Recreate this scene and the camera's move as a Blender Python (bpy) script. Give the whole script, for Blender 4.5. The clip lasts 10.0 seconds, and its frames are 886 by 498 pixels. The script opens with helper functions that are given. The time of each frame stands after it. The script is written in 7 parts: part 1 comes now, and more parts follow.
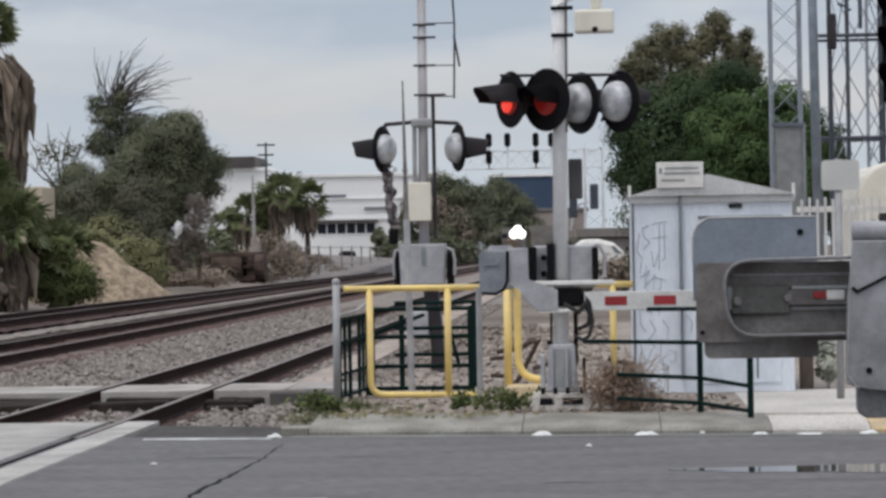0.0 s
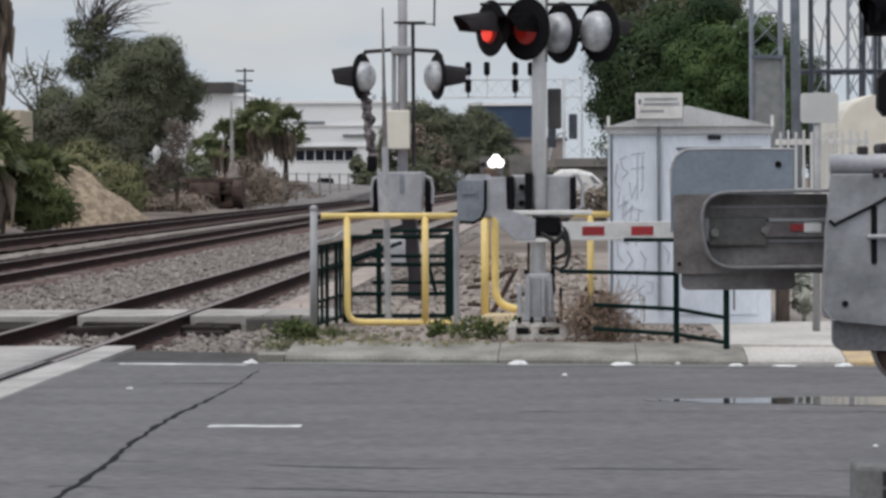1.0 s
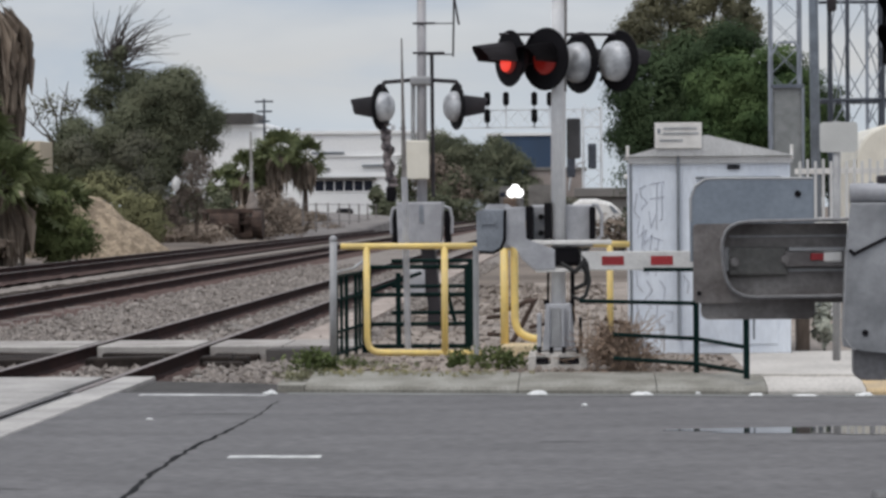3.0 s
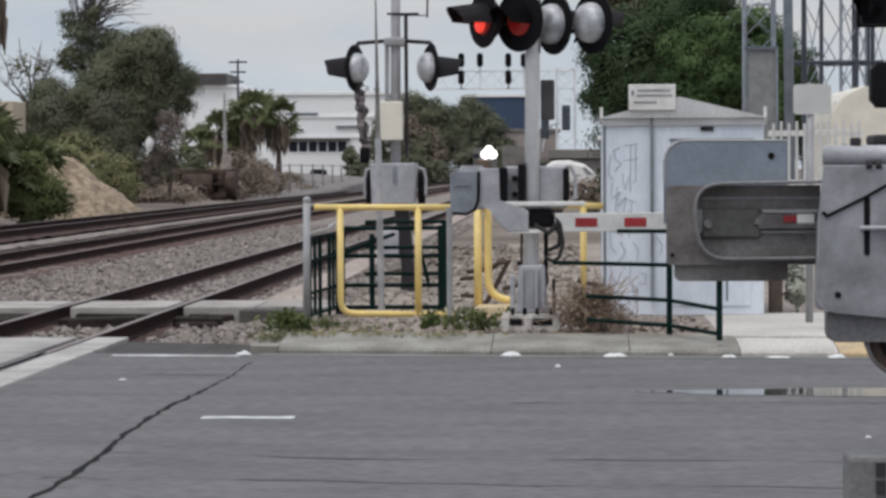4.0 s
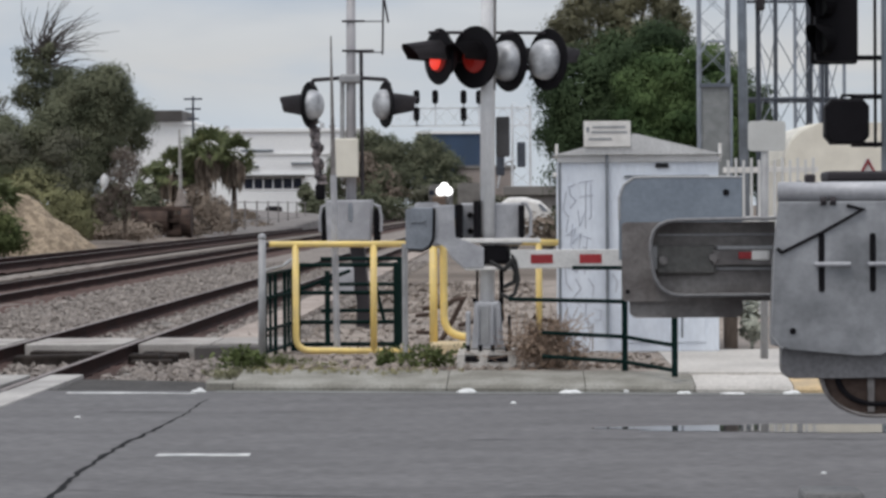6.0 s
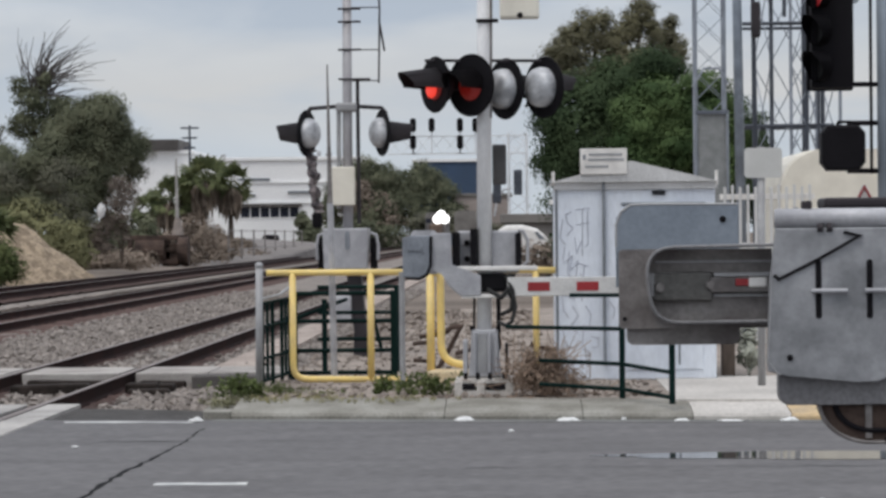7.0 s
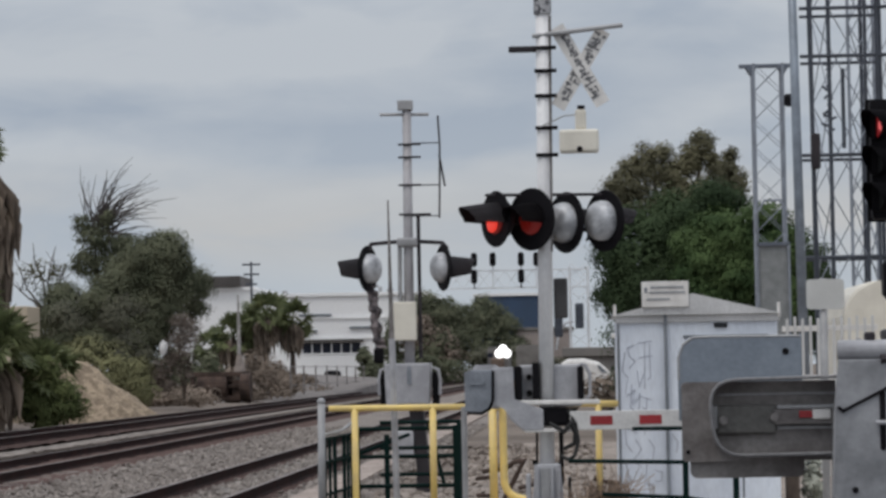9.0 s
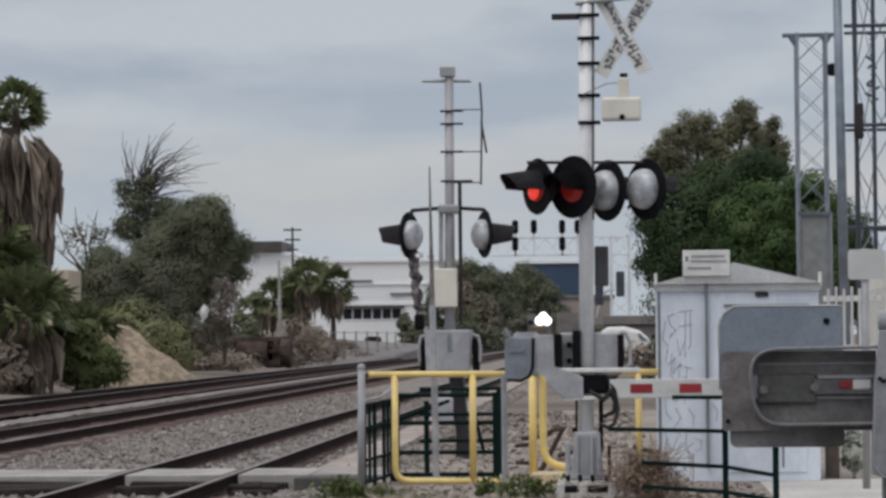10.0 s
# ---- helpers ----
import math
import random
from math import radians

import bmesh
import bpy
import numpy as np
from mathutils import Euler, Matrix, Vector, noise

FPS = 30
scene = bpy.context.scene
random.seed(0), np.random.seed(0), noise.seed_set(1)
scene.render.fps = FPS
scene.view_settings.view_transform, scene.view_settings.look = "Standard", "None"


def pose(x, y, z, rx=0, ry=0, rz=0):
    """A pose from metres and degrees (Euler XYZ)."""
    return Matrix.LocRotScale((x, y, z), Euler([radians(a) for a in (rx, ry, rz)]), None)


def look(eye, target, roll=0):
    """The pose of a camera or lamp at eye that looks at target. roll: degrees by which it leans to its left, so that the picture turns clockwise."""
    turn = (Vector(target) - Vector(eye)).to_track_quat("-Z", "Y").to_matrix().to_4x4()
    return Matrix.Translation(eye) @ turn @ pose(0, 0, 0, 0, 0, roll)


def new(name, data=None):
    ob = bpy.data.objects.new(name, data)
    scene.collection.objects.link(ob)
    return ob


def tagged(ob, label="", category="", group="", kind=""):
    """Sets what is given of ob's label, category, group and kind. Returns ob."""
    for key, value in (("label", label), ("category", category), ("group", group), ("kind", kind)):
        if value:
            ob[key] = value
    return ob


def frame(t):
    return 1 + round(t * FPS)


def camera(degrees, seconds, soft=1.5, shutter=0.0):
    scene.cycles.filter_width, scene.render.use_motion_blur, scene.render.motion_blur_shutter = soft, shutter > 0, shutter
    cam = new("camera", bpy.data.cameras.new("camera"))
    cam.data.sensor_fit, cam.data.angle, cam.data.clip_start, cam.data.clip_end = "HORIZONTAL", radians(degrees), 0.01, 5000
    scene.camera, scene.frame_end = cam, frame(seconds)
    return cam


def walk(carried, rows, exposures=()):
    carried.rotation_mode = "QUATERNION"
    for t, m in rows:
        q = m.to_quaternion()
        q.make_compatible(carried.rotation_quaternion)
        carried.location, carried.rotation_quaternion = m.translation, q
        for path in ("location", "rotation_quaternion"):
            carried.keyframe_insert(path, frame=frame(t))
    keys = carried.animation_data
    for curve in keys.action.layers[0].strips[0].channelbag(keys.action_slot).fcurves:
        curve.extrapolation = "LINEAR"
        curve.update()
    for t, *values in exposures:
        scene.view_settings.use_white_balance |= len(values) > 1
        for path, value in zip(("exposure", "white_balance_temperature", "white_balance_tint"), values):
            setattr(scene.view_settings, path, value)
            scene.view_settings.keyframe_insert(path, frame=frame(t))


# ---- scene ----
# ---------------------------------------------------------------- camera
# a hand-held telephoto view that only pans and tilts: seconds, yaw, pitch, roll
EYE = 1.75
cam = camera(18.0, 10.0, soft=2.95)
ROWS = [
    (0.0, 3.083, 0.027, 1.000),
    (0.2, 3.065, -0.580, 0.839),
    (0.5, 2.901, -0.831, 0.644),
    (0.7, 2.684, -1.097, 0.396),
    (1.0, 2.636, -1.447, 0.305),
    (1.2, 2.506, -1.548, 0.201),
    (1.5, 2.139, -1.214, 0.181),
    (1.7, 2.058, -0.921, 0.226),
    (2.0, 2.161, -0.654, 0.309),
    (2.2, 2.365, -0.525, 0.295),
    (3.3, 3.158, -1.002, 0.441),
    (3.5, 3.177, -1.149, 0.365),
    (3.8, 2.779, -1.558, 0.323),
    (4.0, 2.494, -1.625, 0.310),
    (4.2, 2.174, -1.482, 0.364),
    (4.5, 1.700, -1.311, 0.317),
    (4.8, 1.312, -1.155, 0.360),
    (5.0, 1.216, -1.050, 0.411),
    (5.5, 1.162, -1.092, 0.287),
    (5.7, 1.545, -1.048, 0.315),
    (6.8, 1.530, -0.360, 0.479),
    (7.0, 1.516, -0.305, 0.570),
    (7.5, 1.530, 0.071, 0.612),
    (7.8, 1.514, 0.318, 0.643),
    (8.0, 1.617, 0.504, 0.880),
    (8.2, 1.604, 0.847, 0.922),
    (8.4, 1.524, 2.141, 1.111),
    (8.5, 1.790, 2.375, 1.113),
    (8.7, 2.527, 2.420, 1.161),
    (9.0, 2.784, 2.467, 1.036),
    (9.2, 2.931, 2.587, 0.856),
    (9.5, 3.045, 2.331, 0.552),
    (9.7, 3.308, 2.158, 0.496),
    (10.0, 3.608, 1.798, 0.528),
]
walk(cam, [(t, pose(0, 0, EYE, 90 + pitch, roll, yaw)) for t, yaw, pitch, roll in ROWS],
     exposures=[(0.0, 0.0, 6360, 10), (8.1, 0.0, 6360, 10), (8.5, -0.12, 6360, 10), (8.9, -0.25, 6360, 10), (9.4, -0.23, 6360, 10), (10.0, -0.22, 6360, 10)])

# ---------------------------------------------------------------- light
SUN_ELEVATION, SUN_ROTATION = 63.0, 215.0
world = bpy.data.worlds.new("world")
scene.world = world
world.use_nodes = True
wn, wl = world.node_tree.nodes, world.node_tree.links
wn.clear()


def wnode(kind, **props):
    n = wn.new(kind)
    for k, v in props.items():
        n.inputs[k].default_value = v
    return n


sky = wn.new("ShaderNodeTexSky")
sky.sky_type, sky.sun_disc = "NISHITA", False
sky.sun_elevation, sky.sun_rotation = radians(SUN_ELEVATION), radians(SUN_ROTATION)
coord = wn.new("ShaderNodeTexCoord")
sep = wn.new("ShaderNodeSeparateXYZ")
wl.new(coord.outputs["Generated"], sep.inputs[0])
# stretched cloud banks
stretch = wn.new("ShaderNodeMapping")
stretch.inputs["Scale"].default_value = (5.5, 5.5, 24.0)
stretch.inputs["Location"].default_value = (0.35, 0.1, 0.45)
wl.new(coord.outputs["Generated"], stretch.inputs[0])
banks = wnode("ShaderNodeTexNoise", Scale=1.4, Detail=7.0, Roughness=0.47, Distortion=0.35)
wl.new(stretch.outputs[0], banks.inputs["Vector"])
tone = wn.new("ShaderNodeValToRGB")
tone.color_ramp.elements[0].position, tone.color_ramp.elements[0].color = 0.36, (0.45, 0.508, 0.588, 1)
tone.color_ramp.elements[1].position, tone.color_ramp.elements[1].color = 0.66, (0.615, 0.65, 0.69, 1)
# rounder lumps of cloud over the banks, thicker and paler higher up
lump_map = wn.new("ShaderNodeMapping")
lump_map.inputs["Scale"].default_value = (13.0, 13.0, 30.0)
lump_map.inputs["Location"].default_value = (0.2, 0.7, 0.1)
wl.new(coord.outputs["Generated"], lump_map.inputs[0])
lumps = wnode("ShaderNodeTexNoise", Scale=1.5, Detail=8.0, Roughness=0.52, Distortion=0.5)
wl.new(lump_map.outputs[0], lumps.inputs["Vector"])
climb = wn.new("ShaderNodeMapRange")
for k, v in (("From Min", 0.062), ("From Max", 0.108), ("To Min", -0.28), ("To Max", -0.125)):
    climb.inputs[k].default_value = v
wl.new(sep.outputs["Z"], climb.inputs["Value"])
lump_part, lump_sum = wn.new("ShaderNodeMath"), wn.new("ShaderNodeMath")
lump_part.operation = "MULTIPLY_ADD"
lump_part.inputs[1].default_value = 0.45
wl.new(lumps.outputs["Fac"], lump_part.inputs[0])
wl.new(climb.outputs[0], lump_part.inputs[2])
lump_sum.operation = "ADD"
wl.new(lump_part.outputs[0], lump_sum.inputs[0])
wl.new(banks.outputs["Fac"], lump_sum.inputs[1])
wl.new(lump_sum.outputs[0], tone.inputs[0])
# a pale, faintly warm band low over the horizon
low = wn.new("ShaderNodeMapRange")
for k, v in (("From Min", 0.02), ("From Max", 0.09), ("To Min", 0.8), ("To Max", 0.0)):
    low.inputs[k].default_value = v
wl.new(sep.outputs["Z"], low.inputs["Value"])
pale = wn.new("ShaderNodeMix")
pale.data_type = "RGBA"
pale.inputs[7].default_value = (0.588, 0.635, 0.678, 1)
wl.new(low.outputs[0], pale.inputs[0])
wl.new(tone.outputs[0], pale.inputs[6])
# cream-lit cloud edges a little above the horizon
rise = wn.new("ShaderNodeMapRange")
fall = wn.new("ShaderNodeMapRange")
for node, lo, hi, a, b in ((rise, 0.03, 0.05, 0.0, 1.0), (fall, 0.05, 0.082, 1.0, 0.0)):
    for k, v in (("From Min", lo), ("From Max", hi), ("To Min", a), ("To Max", b)):
        node.inputs[k].default_value = v
    wl.new(sep.outputs["Z"], node.inputs["Value"])
thick = wn.new("ShaderNodeMapRange")
for k, v in (("From Min", 0.42), ("From Max", 0.56), ("To Min", 0.0), ("To Max", 0.6)):
    thick.inputs[k].default_value = v
wl.new(banks.outputs["Fac"], thick.inputs["Value"])
bump_z, cream_mask = wn.new("ShaderNodeMath"), wn.new("ShaderNodeMath")
bump_z.operation = cream_mask.operation = "MULTIPLY"
wl.new(rise.outputs[0], bump_z.inputs[0])
wl.new(fall.outputs[0], bump_z.inputs[1])
wl.new(bump_z.outputs[0], cream_mask.inputs[0])
wl.new(thick.outputs[0], cream_mask.inputs[1])
cream = wn.new("ShaderNodeMix")
cream.data_type = "RGBA"
cream.inputs[7].default_value = (0.67, 0.64, 0.6, 1)
wl.new(cream_mask.outputs[0], cream.inputs[0])
wl.new(pale.outputs[2], cream.inputs[6])
# overcast: the zenith is about three times as bright as the horizon
lift = wn.new("ShaderNodeMapRange")
for k, v in (("From Min", 0.12), ("From Max", 1.0), ("To Min", 1.0), ("To Max", 2.6)):
    lift.inputs[k].default_value = v
wl.new(sep.outputs["Z"], lift.inputs["Value"])
# high overcast is nearly neutral, a little warm
high = wn.new("ShaderNodeMapRange")
for k, v in (("From Min", 0.13), ("From Max", 0.4), ("To Min", 0.0), ("To Max", 0.9)):
    high.inputs[k].default_value = v
wl.new(sep.outputs["Z"], high.inputs["Value"])
warm = wn.new("ShaderNodeMix")
warm.data_type = "RGBA"
warm.inputs[7].default_value = (0.512, 0.53, 0.566, 1)
wl.new(high.outputs[0], warm.inputs[0])
wl.new(cream.outputs[2], warm.inputs[6])
clouds = wn.new("ShaderNodeBackground")
wl.new(warm.outputs[2], clouds.inputs["Color"])
wl.new(lift.outputs[0], clouds.inputs["Strength"])
blue = wn.new("ShaderNodeBackground")
blue.inputs["Strength"].default_value = 0.06
wl.new(sky.outputs[0], blue.inputs["Color"])
cover = wn.new("ShaderNodeMixShader")
cover.inputs[0].default_value = 0.94
wl.new(blue.outputs[0], cover.inputs[1])
wl.new(clouds.outputs[0], cover.inputs[2])
wout = wn.new("ShaderNodeOutputWorld")
wl.new(cover.outputs[0], wout.inputs[0])

sun = new("sun", bpy.data.lights.new("sun", "SUN"))
sun.data.energy, sun.data.angle, sun.data.color = 1.1, radians(18), (1.0, 0.93, 0.84)
sun.matrix_basis = look((0, 0, 50), (30 * math.sin(radians(35)), 30 * math.cos(radians(35)), 50 - 30 * math.tan(radians(SUN_ELEVATION))))

# ---------------------------------------------------------------- materials


def mat(name, color, rough=0.7, metal=0.0, second=None, scale=3.0, spread=0.35, bump=0.15, fine=60.0, stretch=(1, 1, 1),
        rand=0.0, emit=None, strength=0.0, island=0.0, coat=0.0, translucent=0.0, edge=(0.38, 0.66), spec=None):
    """A two-scale material: broad stains from color to second, fine grain, fine relief; rand varies each object, island each loose piece."""
    m = bpy.data.materials.new(name)
    m.use_nodes = True
    nt = m.node_tree
    n, l = nt.nodes, nt.links
    bsdf = n["Principled BSDF"]
    tc = n.new("ShaderNodeTexCoord")
    mp = n.new("ShaderNodeMapping")
    mp.inputs["Scale"].default_value = stretch
    l.new(tc.outputs["Object"], mp.inputs[0])
    broad = n.new("ShaderNodeTexNoise")
    broad.inputs["Scale"].default_value, broad.inputs["Detail"].default_value = scale, 6.0
    l.new(mp.outputs[0], broad.inputs["Vector"])
    grain = n.new("ShaderNodeTexNoise")
    grain.inputs["Scale"].default_value, grain.inputs["Detail"].default_value = fine, 3.0
    l.new(mp.outputs[0], grain.inputs["Vector"])
    ramp = n.new("ShaderNodeValToRGB")
    ramp.color_ramp.elements[0].position, ramp.color_ramp.elements[1].position = edge
    second = second or tuple(c * (1 - spread) for c in color)
    ramp.color_ramp.elements[0].color, ramp.color_ramp.elements[1].color = (*second, 1), (*color, 1)
    l.new(broad.outputs["Fac"], ramp.inputs[0])
    gr = n.new("ShaderNodeMapRange")
    for k, v in (("From Min", 0.3), ("From Max", 0.7), ("To Min", 1 - 0.5 * spread), ("To Max", 1 + 0.5 * spread)):
        gr.inputs[k].default_value = v
    l.new(grain.outputs["Fac"], gr.inputs["Value"])
    value = gr.outputs[0]
    for amount, kind, out in ((rand, "ShaderNodeObjectInfo", "Random"), (island, "ShaderNodeNewGeometry", "Random Per Island")):
        if amount:
            src = n.new(kind)
            vr = n.new("ShaderNodeMapRange")
            vr.inputs["To Min"].default_value, vr.inputs["To Max"].default_value = 1 - amount, 1 + amount
            l.new(src.outputs[out], vr.inputs["Value"])
            mul = n.new("ShaderNodeMath")
            mul.operation = "MULTIPLY"
            l.new(value, mul.inputs[0])
            l.new(vr.outputs[0], mul.inputs[1])
            value = mul.outputs[0]
    hsv = n.new("ShaderNodeHueSaturation")
    l.new(ramp.outputs[0], hsv.inputs["Color"])
    l.new(value, hsv.inputs["Value"])
    l.new(hsv.outputs[0], bsdf.inputs["Base Color"])
    bsdf.inputs["Metallic"].default_value = metal
    rr = n.new("ShaderNodeMapRange")
    rr.inputs["To Min"].default_value, rr.inputs["To Max"].default_value = max(0.03, rough - 0.12), min(1, rough + 0.12)
    l.new(broad.outputs["Fac"], rr.inputs["Value"])
    l.new(rr.outputs[0], bsdf.inputs["Roughness"])
    if spec is not None:
        bsdf.inputs["Specular IOR Level"].default_value = spec
    elif rough >= 0.85:
        bsdf.inputs["Specular IOR Level"].default_value = 0.12
    if coat:
        bsdf.inputs["Coat Weight"].default_value = coat
    if bump:
        bp = n.new("ShaderNodeBump")
        bp.inputs["Strength"].default_value, bp.inputs["Distance"].default_value = bump, 0.02
        l.new(grain.outputs["Fac"], bp.inputs["Height"])
        l.new(bp.outputs[0], bsdf.inputs["Normal"])
    if emit:
        bsdf.inputs["Emission Color"].default_value, bsdf.inputs["Emission Strength"].default_value = (*emit, 1), strength
    if translucent:
        tr = n.new("ShaderNodeBsdfTranslucent")
        l.new(hsv.outputs[0], tr.inputs["Color"])
        mx = n.new("ShaderNodeMixShader")
        mx.inputs[0].default_value = translucent
        l.new(bsdf.outputs[0], mx.inputs[1])
        l.new(tr.outputs[0], mx.inputs[2])
        l.new(mx.outputs[0], n["Material Output"].inputs[0])
    return m


ASPHALT = mat("asphalt", (0.158, 0.153, 0.155), 0.86, second=(0.106, 0.102, 0.104), scale=1.6, spread=0.5, fine=18, stretch=(0.45, 1.1, 1), bump=0.35, edge=(0.25, 0.75))
TAR = mat("tar", (0.014, 0.014, 0.015), 0.9, fine=30, spec=0.1)
PAINT = mat("road_paint", (0.62, 0.62, 0.6), 0.7, second=(0.35, 0.35, 0.35), scale=6, fine=50)
CONCRETE = mat("concrete", (0.4, 0.375, 0.35), 0.85, second=(0.25, 0.23, 0.215), scale=1.6, fine=40, rand=0.08)
PALE_CONCRETE = mat("pale_concrete", (0.42, 0.4, 0.38), 0.85, second=(0.29, 0.277, 0.265), scale=1.3, fine=40, rand=0.08)
KERB = mat("kerb_concrete", (0.3, 0.29, 0.26), 0.9, second=(0.2, 0.19, 0.165), scale=2.5, fine=40)
YELLOW_KERB = mat("yellow_kerb", (0.55, 0.41, 0.24), 0.85, second=(0.42, 0.33, 0.22), scale=4)
DIRT = mat("dirt", (0.21, 0.175, 0.148), 0.95, second=(0.13, 0.107, 0.09), scale=0.25, spread=0.4, fine=8, bump=0.4)
PATH = mat("path_dirt", (0.4, 0.34, 0.3), 0.95, second=(0.26, 0.215, 0.19), scale=1.2, fine=12)
ISLAND = mat("island_soil", (0.34, 0.292, 0.254), 0.95, second=(0.2, 0.17, 0.147), scale=2.6, fine=14, bump=0.7, edge=(0.34, 0.66))
BALLAST = mat("ballast", (0.268, 0.237, 0.213), 0.95, second=(0.145, 0.124, 0.111), scale=1.6, spread=0.5, fine=9, bump=0.9, edge=(0.36, 0.64))
STONE = mat("ballast_stone", (0.285, 0.254, 0.23), 0.95, second=(0.205, 0.181, 0.164), scale=2, island=0.24, fine=30)
OLD_BALLAST = mat("brown_ballast", (0.115, 0.074, 0.064), 0.95, second=(0.06, 0.038, 0.033), scale=1.2, spread=0.5, fine=9, bump=0.9, edge=(0.36, 0.64), spec=0.1)
DARK_BALLAST = mat("dark_ballast", (0.085, 0.054, 0.047), 0.95, second=(0.042, 0.027, 0.024), scale=1.2, spread=0.5, fine=9, bump=0.9, edge=(0.36, 0.64), spec=0.1)
SAND = mat("sand", (0.325, 0.258, 0.185), 0.95, second=(0.19, 0.148, 0.107), scale=2.6, spread=0.6, fine=9, bump=0.8, edge=(0.4, 0.6))
RAIL = mat("rusty_rail", (0.036, 0.017, 0.015), 0.9, second=(0.018, 0.009, 0.008), scale=1.5, fine=30, spec=0.1)
RAIL_HEAD = mat("rail_head", (0.23, 0.195, 0.185), 0.6, 0.1, second=(0.16, 0.13, 0.122), fine=40, scale=1.0, stretch=(1, 0.1, 1))
TIE = mat("sleeper", (0.3, 0.28, 0.26), 0.9, rand=0.15)
OLD_TIE = mat("timber_sleeper", (0.04, 0.032, 0.028), 0.9, second=(0.02, 0.016, 0.014), scale=6, rand=0.25)
GALV = mat("galvanised_steel", (0.4, 0.4, 0.405), 0.55, 0.25, second=(0.29, 0.29, 0.295), scale=4, spread=0.2, fine=90, bump=0.05)
GALV_DARK = mat("weathered_steel", (0.27, 0.253, 0.243), 0.6, 0.15, second=(0.135, 0.12, 0.115), scale=9, spread=0.25, fine=80)
BLUE_STEEL = mat("blue_grey_paint", (0.24, 0.275, 0.32), 0.5, 0.1, second=(0.185, 0.215, 0.255), scale=5, spread=0.15, fine=80, bump=0.05)
ALU = mat("aluminium_paint", (0.46, 0.46, 0.48), 0.5, 0.15, second=(0.33, 0.33, 0.35), scale=5, spread=0.2, fine=60, bump=0.05)
MAST = mat("mast_paint", (0.84, 0.835, 0.83), 0.5, 0.0, second=(0.68, 0.675, 0.68), scale=4, spread=0.15, bump=0.03, stretch=(1, 1, 0.3))
WHITE = mat("white_paint", (0.8, 0.78, 0.75), 0.55, second=(0.66, 0.64, 0.61), scale=5, spread=0.12, bump=0.05)
CREAM = mat("cream_plastic", (0.78, 0.74, 0.64), 0.5, second=(0.68, 0.64, 0.55), scale=3, spread=0.1, bump=0.03)
RED_PAINT = mat("red_sheeting", (0.33, 0.022, 0.027), 0.5, spread=0.2, bump=0.02)
BLACK = mat("black_paint", (0.01, 0.009, 0.011), 0.65, spread=0.3, bump=0.03, spec=0.1)
BROWN_BLACK = mat("weathered_black", (0.04, 0.034, 0.038), 0.65, second=(0.022, 0.019, 0.022), spread=0.3, bump=0.03, spec=0.3)
RUBBER = mat("rubber", (0.02, 0.02, 0.02), 0.7, bump=0.05)
LENS = mat("red_lens", (0.28, 0.02, 0.015), 0.25, spread=0.1, bump=0.0, coat=0.5)
LENS_DIM = mat("red_lens_dim", (0.2, 0.012, 0.01), 0.3, spread=0.1, bump=0.0, emit=(1, 0.05, 0.03), strength=0.055)
SIGNAL_RED = mat("signal_red", (0.16, 0.01, 0.012), 0.3, spread=0.1, bump=0.0, emit=(1.0, 0.03, 0.04), strength=0.12)
SIGNAL_SPOT = mat("signal_spot", (0.5, 0.1, 0.1), 0.3, spread=0.1, bump=0.0, emit=(1.0, 0.16, 0.16), strength=0.6)
LENS_LIT = mat("red_lens_lit", (0.5, 0.03, 0.02), 0.3, spread=0.1, bump=0.0, emit=(1.0, 0.06, 0.035), strength=0.8)
DARK_LENS = mat("dark_lens", (0.012, 0.012, 0.012), 0.4, bump=0.0, spec=0.15)
YELLOW = mat("yellow_paint", (0.88, 0.655, 0.215), 0.45, second=(0.76, 0.57, 0.22), scale=6, spread=0.12, bump=0.05)
GREEN = mat("dark_green_paint", (0.004, 0.014, 0.013), 0.8, second=(0.007, 0.02, 0.018), spread=0.2, bump=0.04, spec=0.06)
HUT = mat("hut_paint", (0.74, 0.785, 0.85), 0.6, second=(0.62, 0.665, 0.74), scale=1.6, spread=0.12, fine=20, stretch=(1.5, 1.5, 0.5), bump=0.05, rand=0.03)
HUT_ROOF = mat("hut_roof", (0.62, 0.62, 0.62), 0.6, second=(0.5, 0.5, 0.5), scale=2)
GRAFFITI = mat("spray_paint", (0.43, 0.45, 0.52), 0.7, spread=0.2, bump=0)
SEAM = mat("grey_trim", (0.23, 0.25, 0.28), 0.6)
LATTICE = mat("lattice_steel", (0.075, 0.085, 0.105), 0.6, 0.1, second=(0.05, 0.056, 0.07), scale=2, spec=0.3)
# pale paint, whitened further to carry the haze in front of the bridge
BRIDGE = mat("hazed_bridge_paint", (0.78, 0.8, 0.82), 0.6, spread=0.1)
LATTICE_MID = mat("grey_lattice", (0.17, 0.19, 0.225), 0.6, 0.1, second=(0.12, 0.135, 0.165), scale=2, spec=0.3)
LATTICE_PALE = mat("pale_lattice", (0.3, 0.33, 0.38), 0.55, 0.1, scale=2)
BARK = mat("bark", (0.13, 0.1, 0.08), 0.95, second=(0.075, 0.06, 0.05), scale=2, fine=20, stretch=(1, 1, 0.3), bump=0.5)
TWIG = mat("bare_twigs", (0.12, 0.105, 0.1), 0.9)
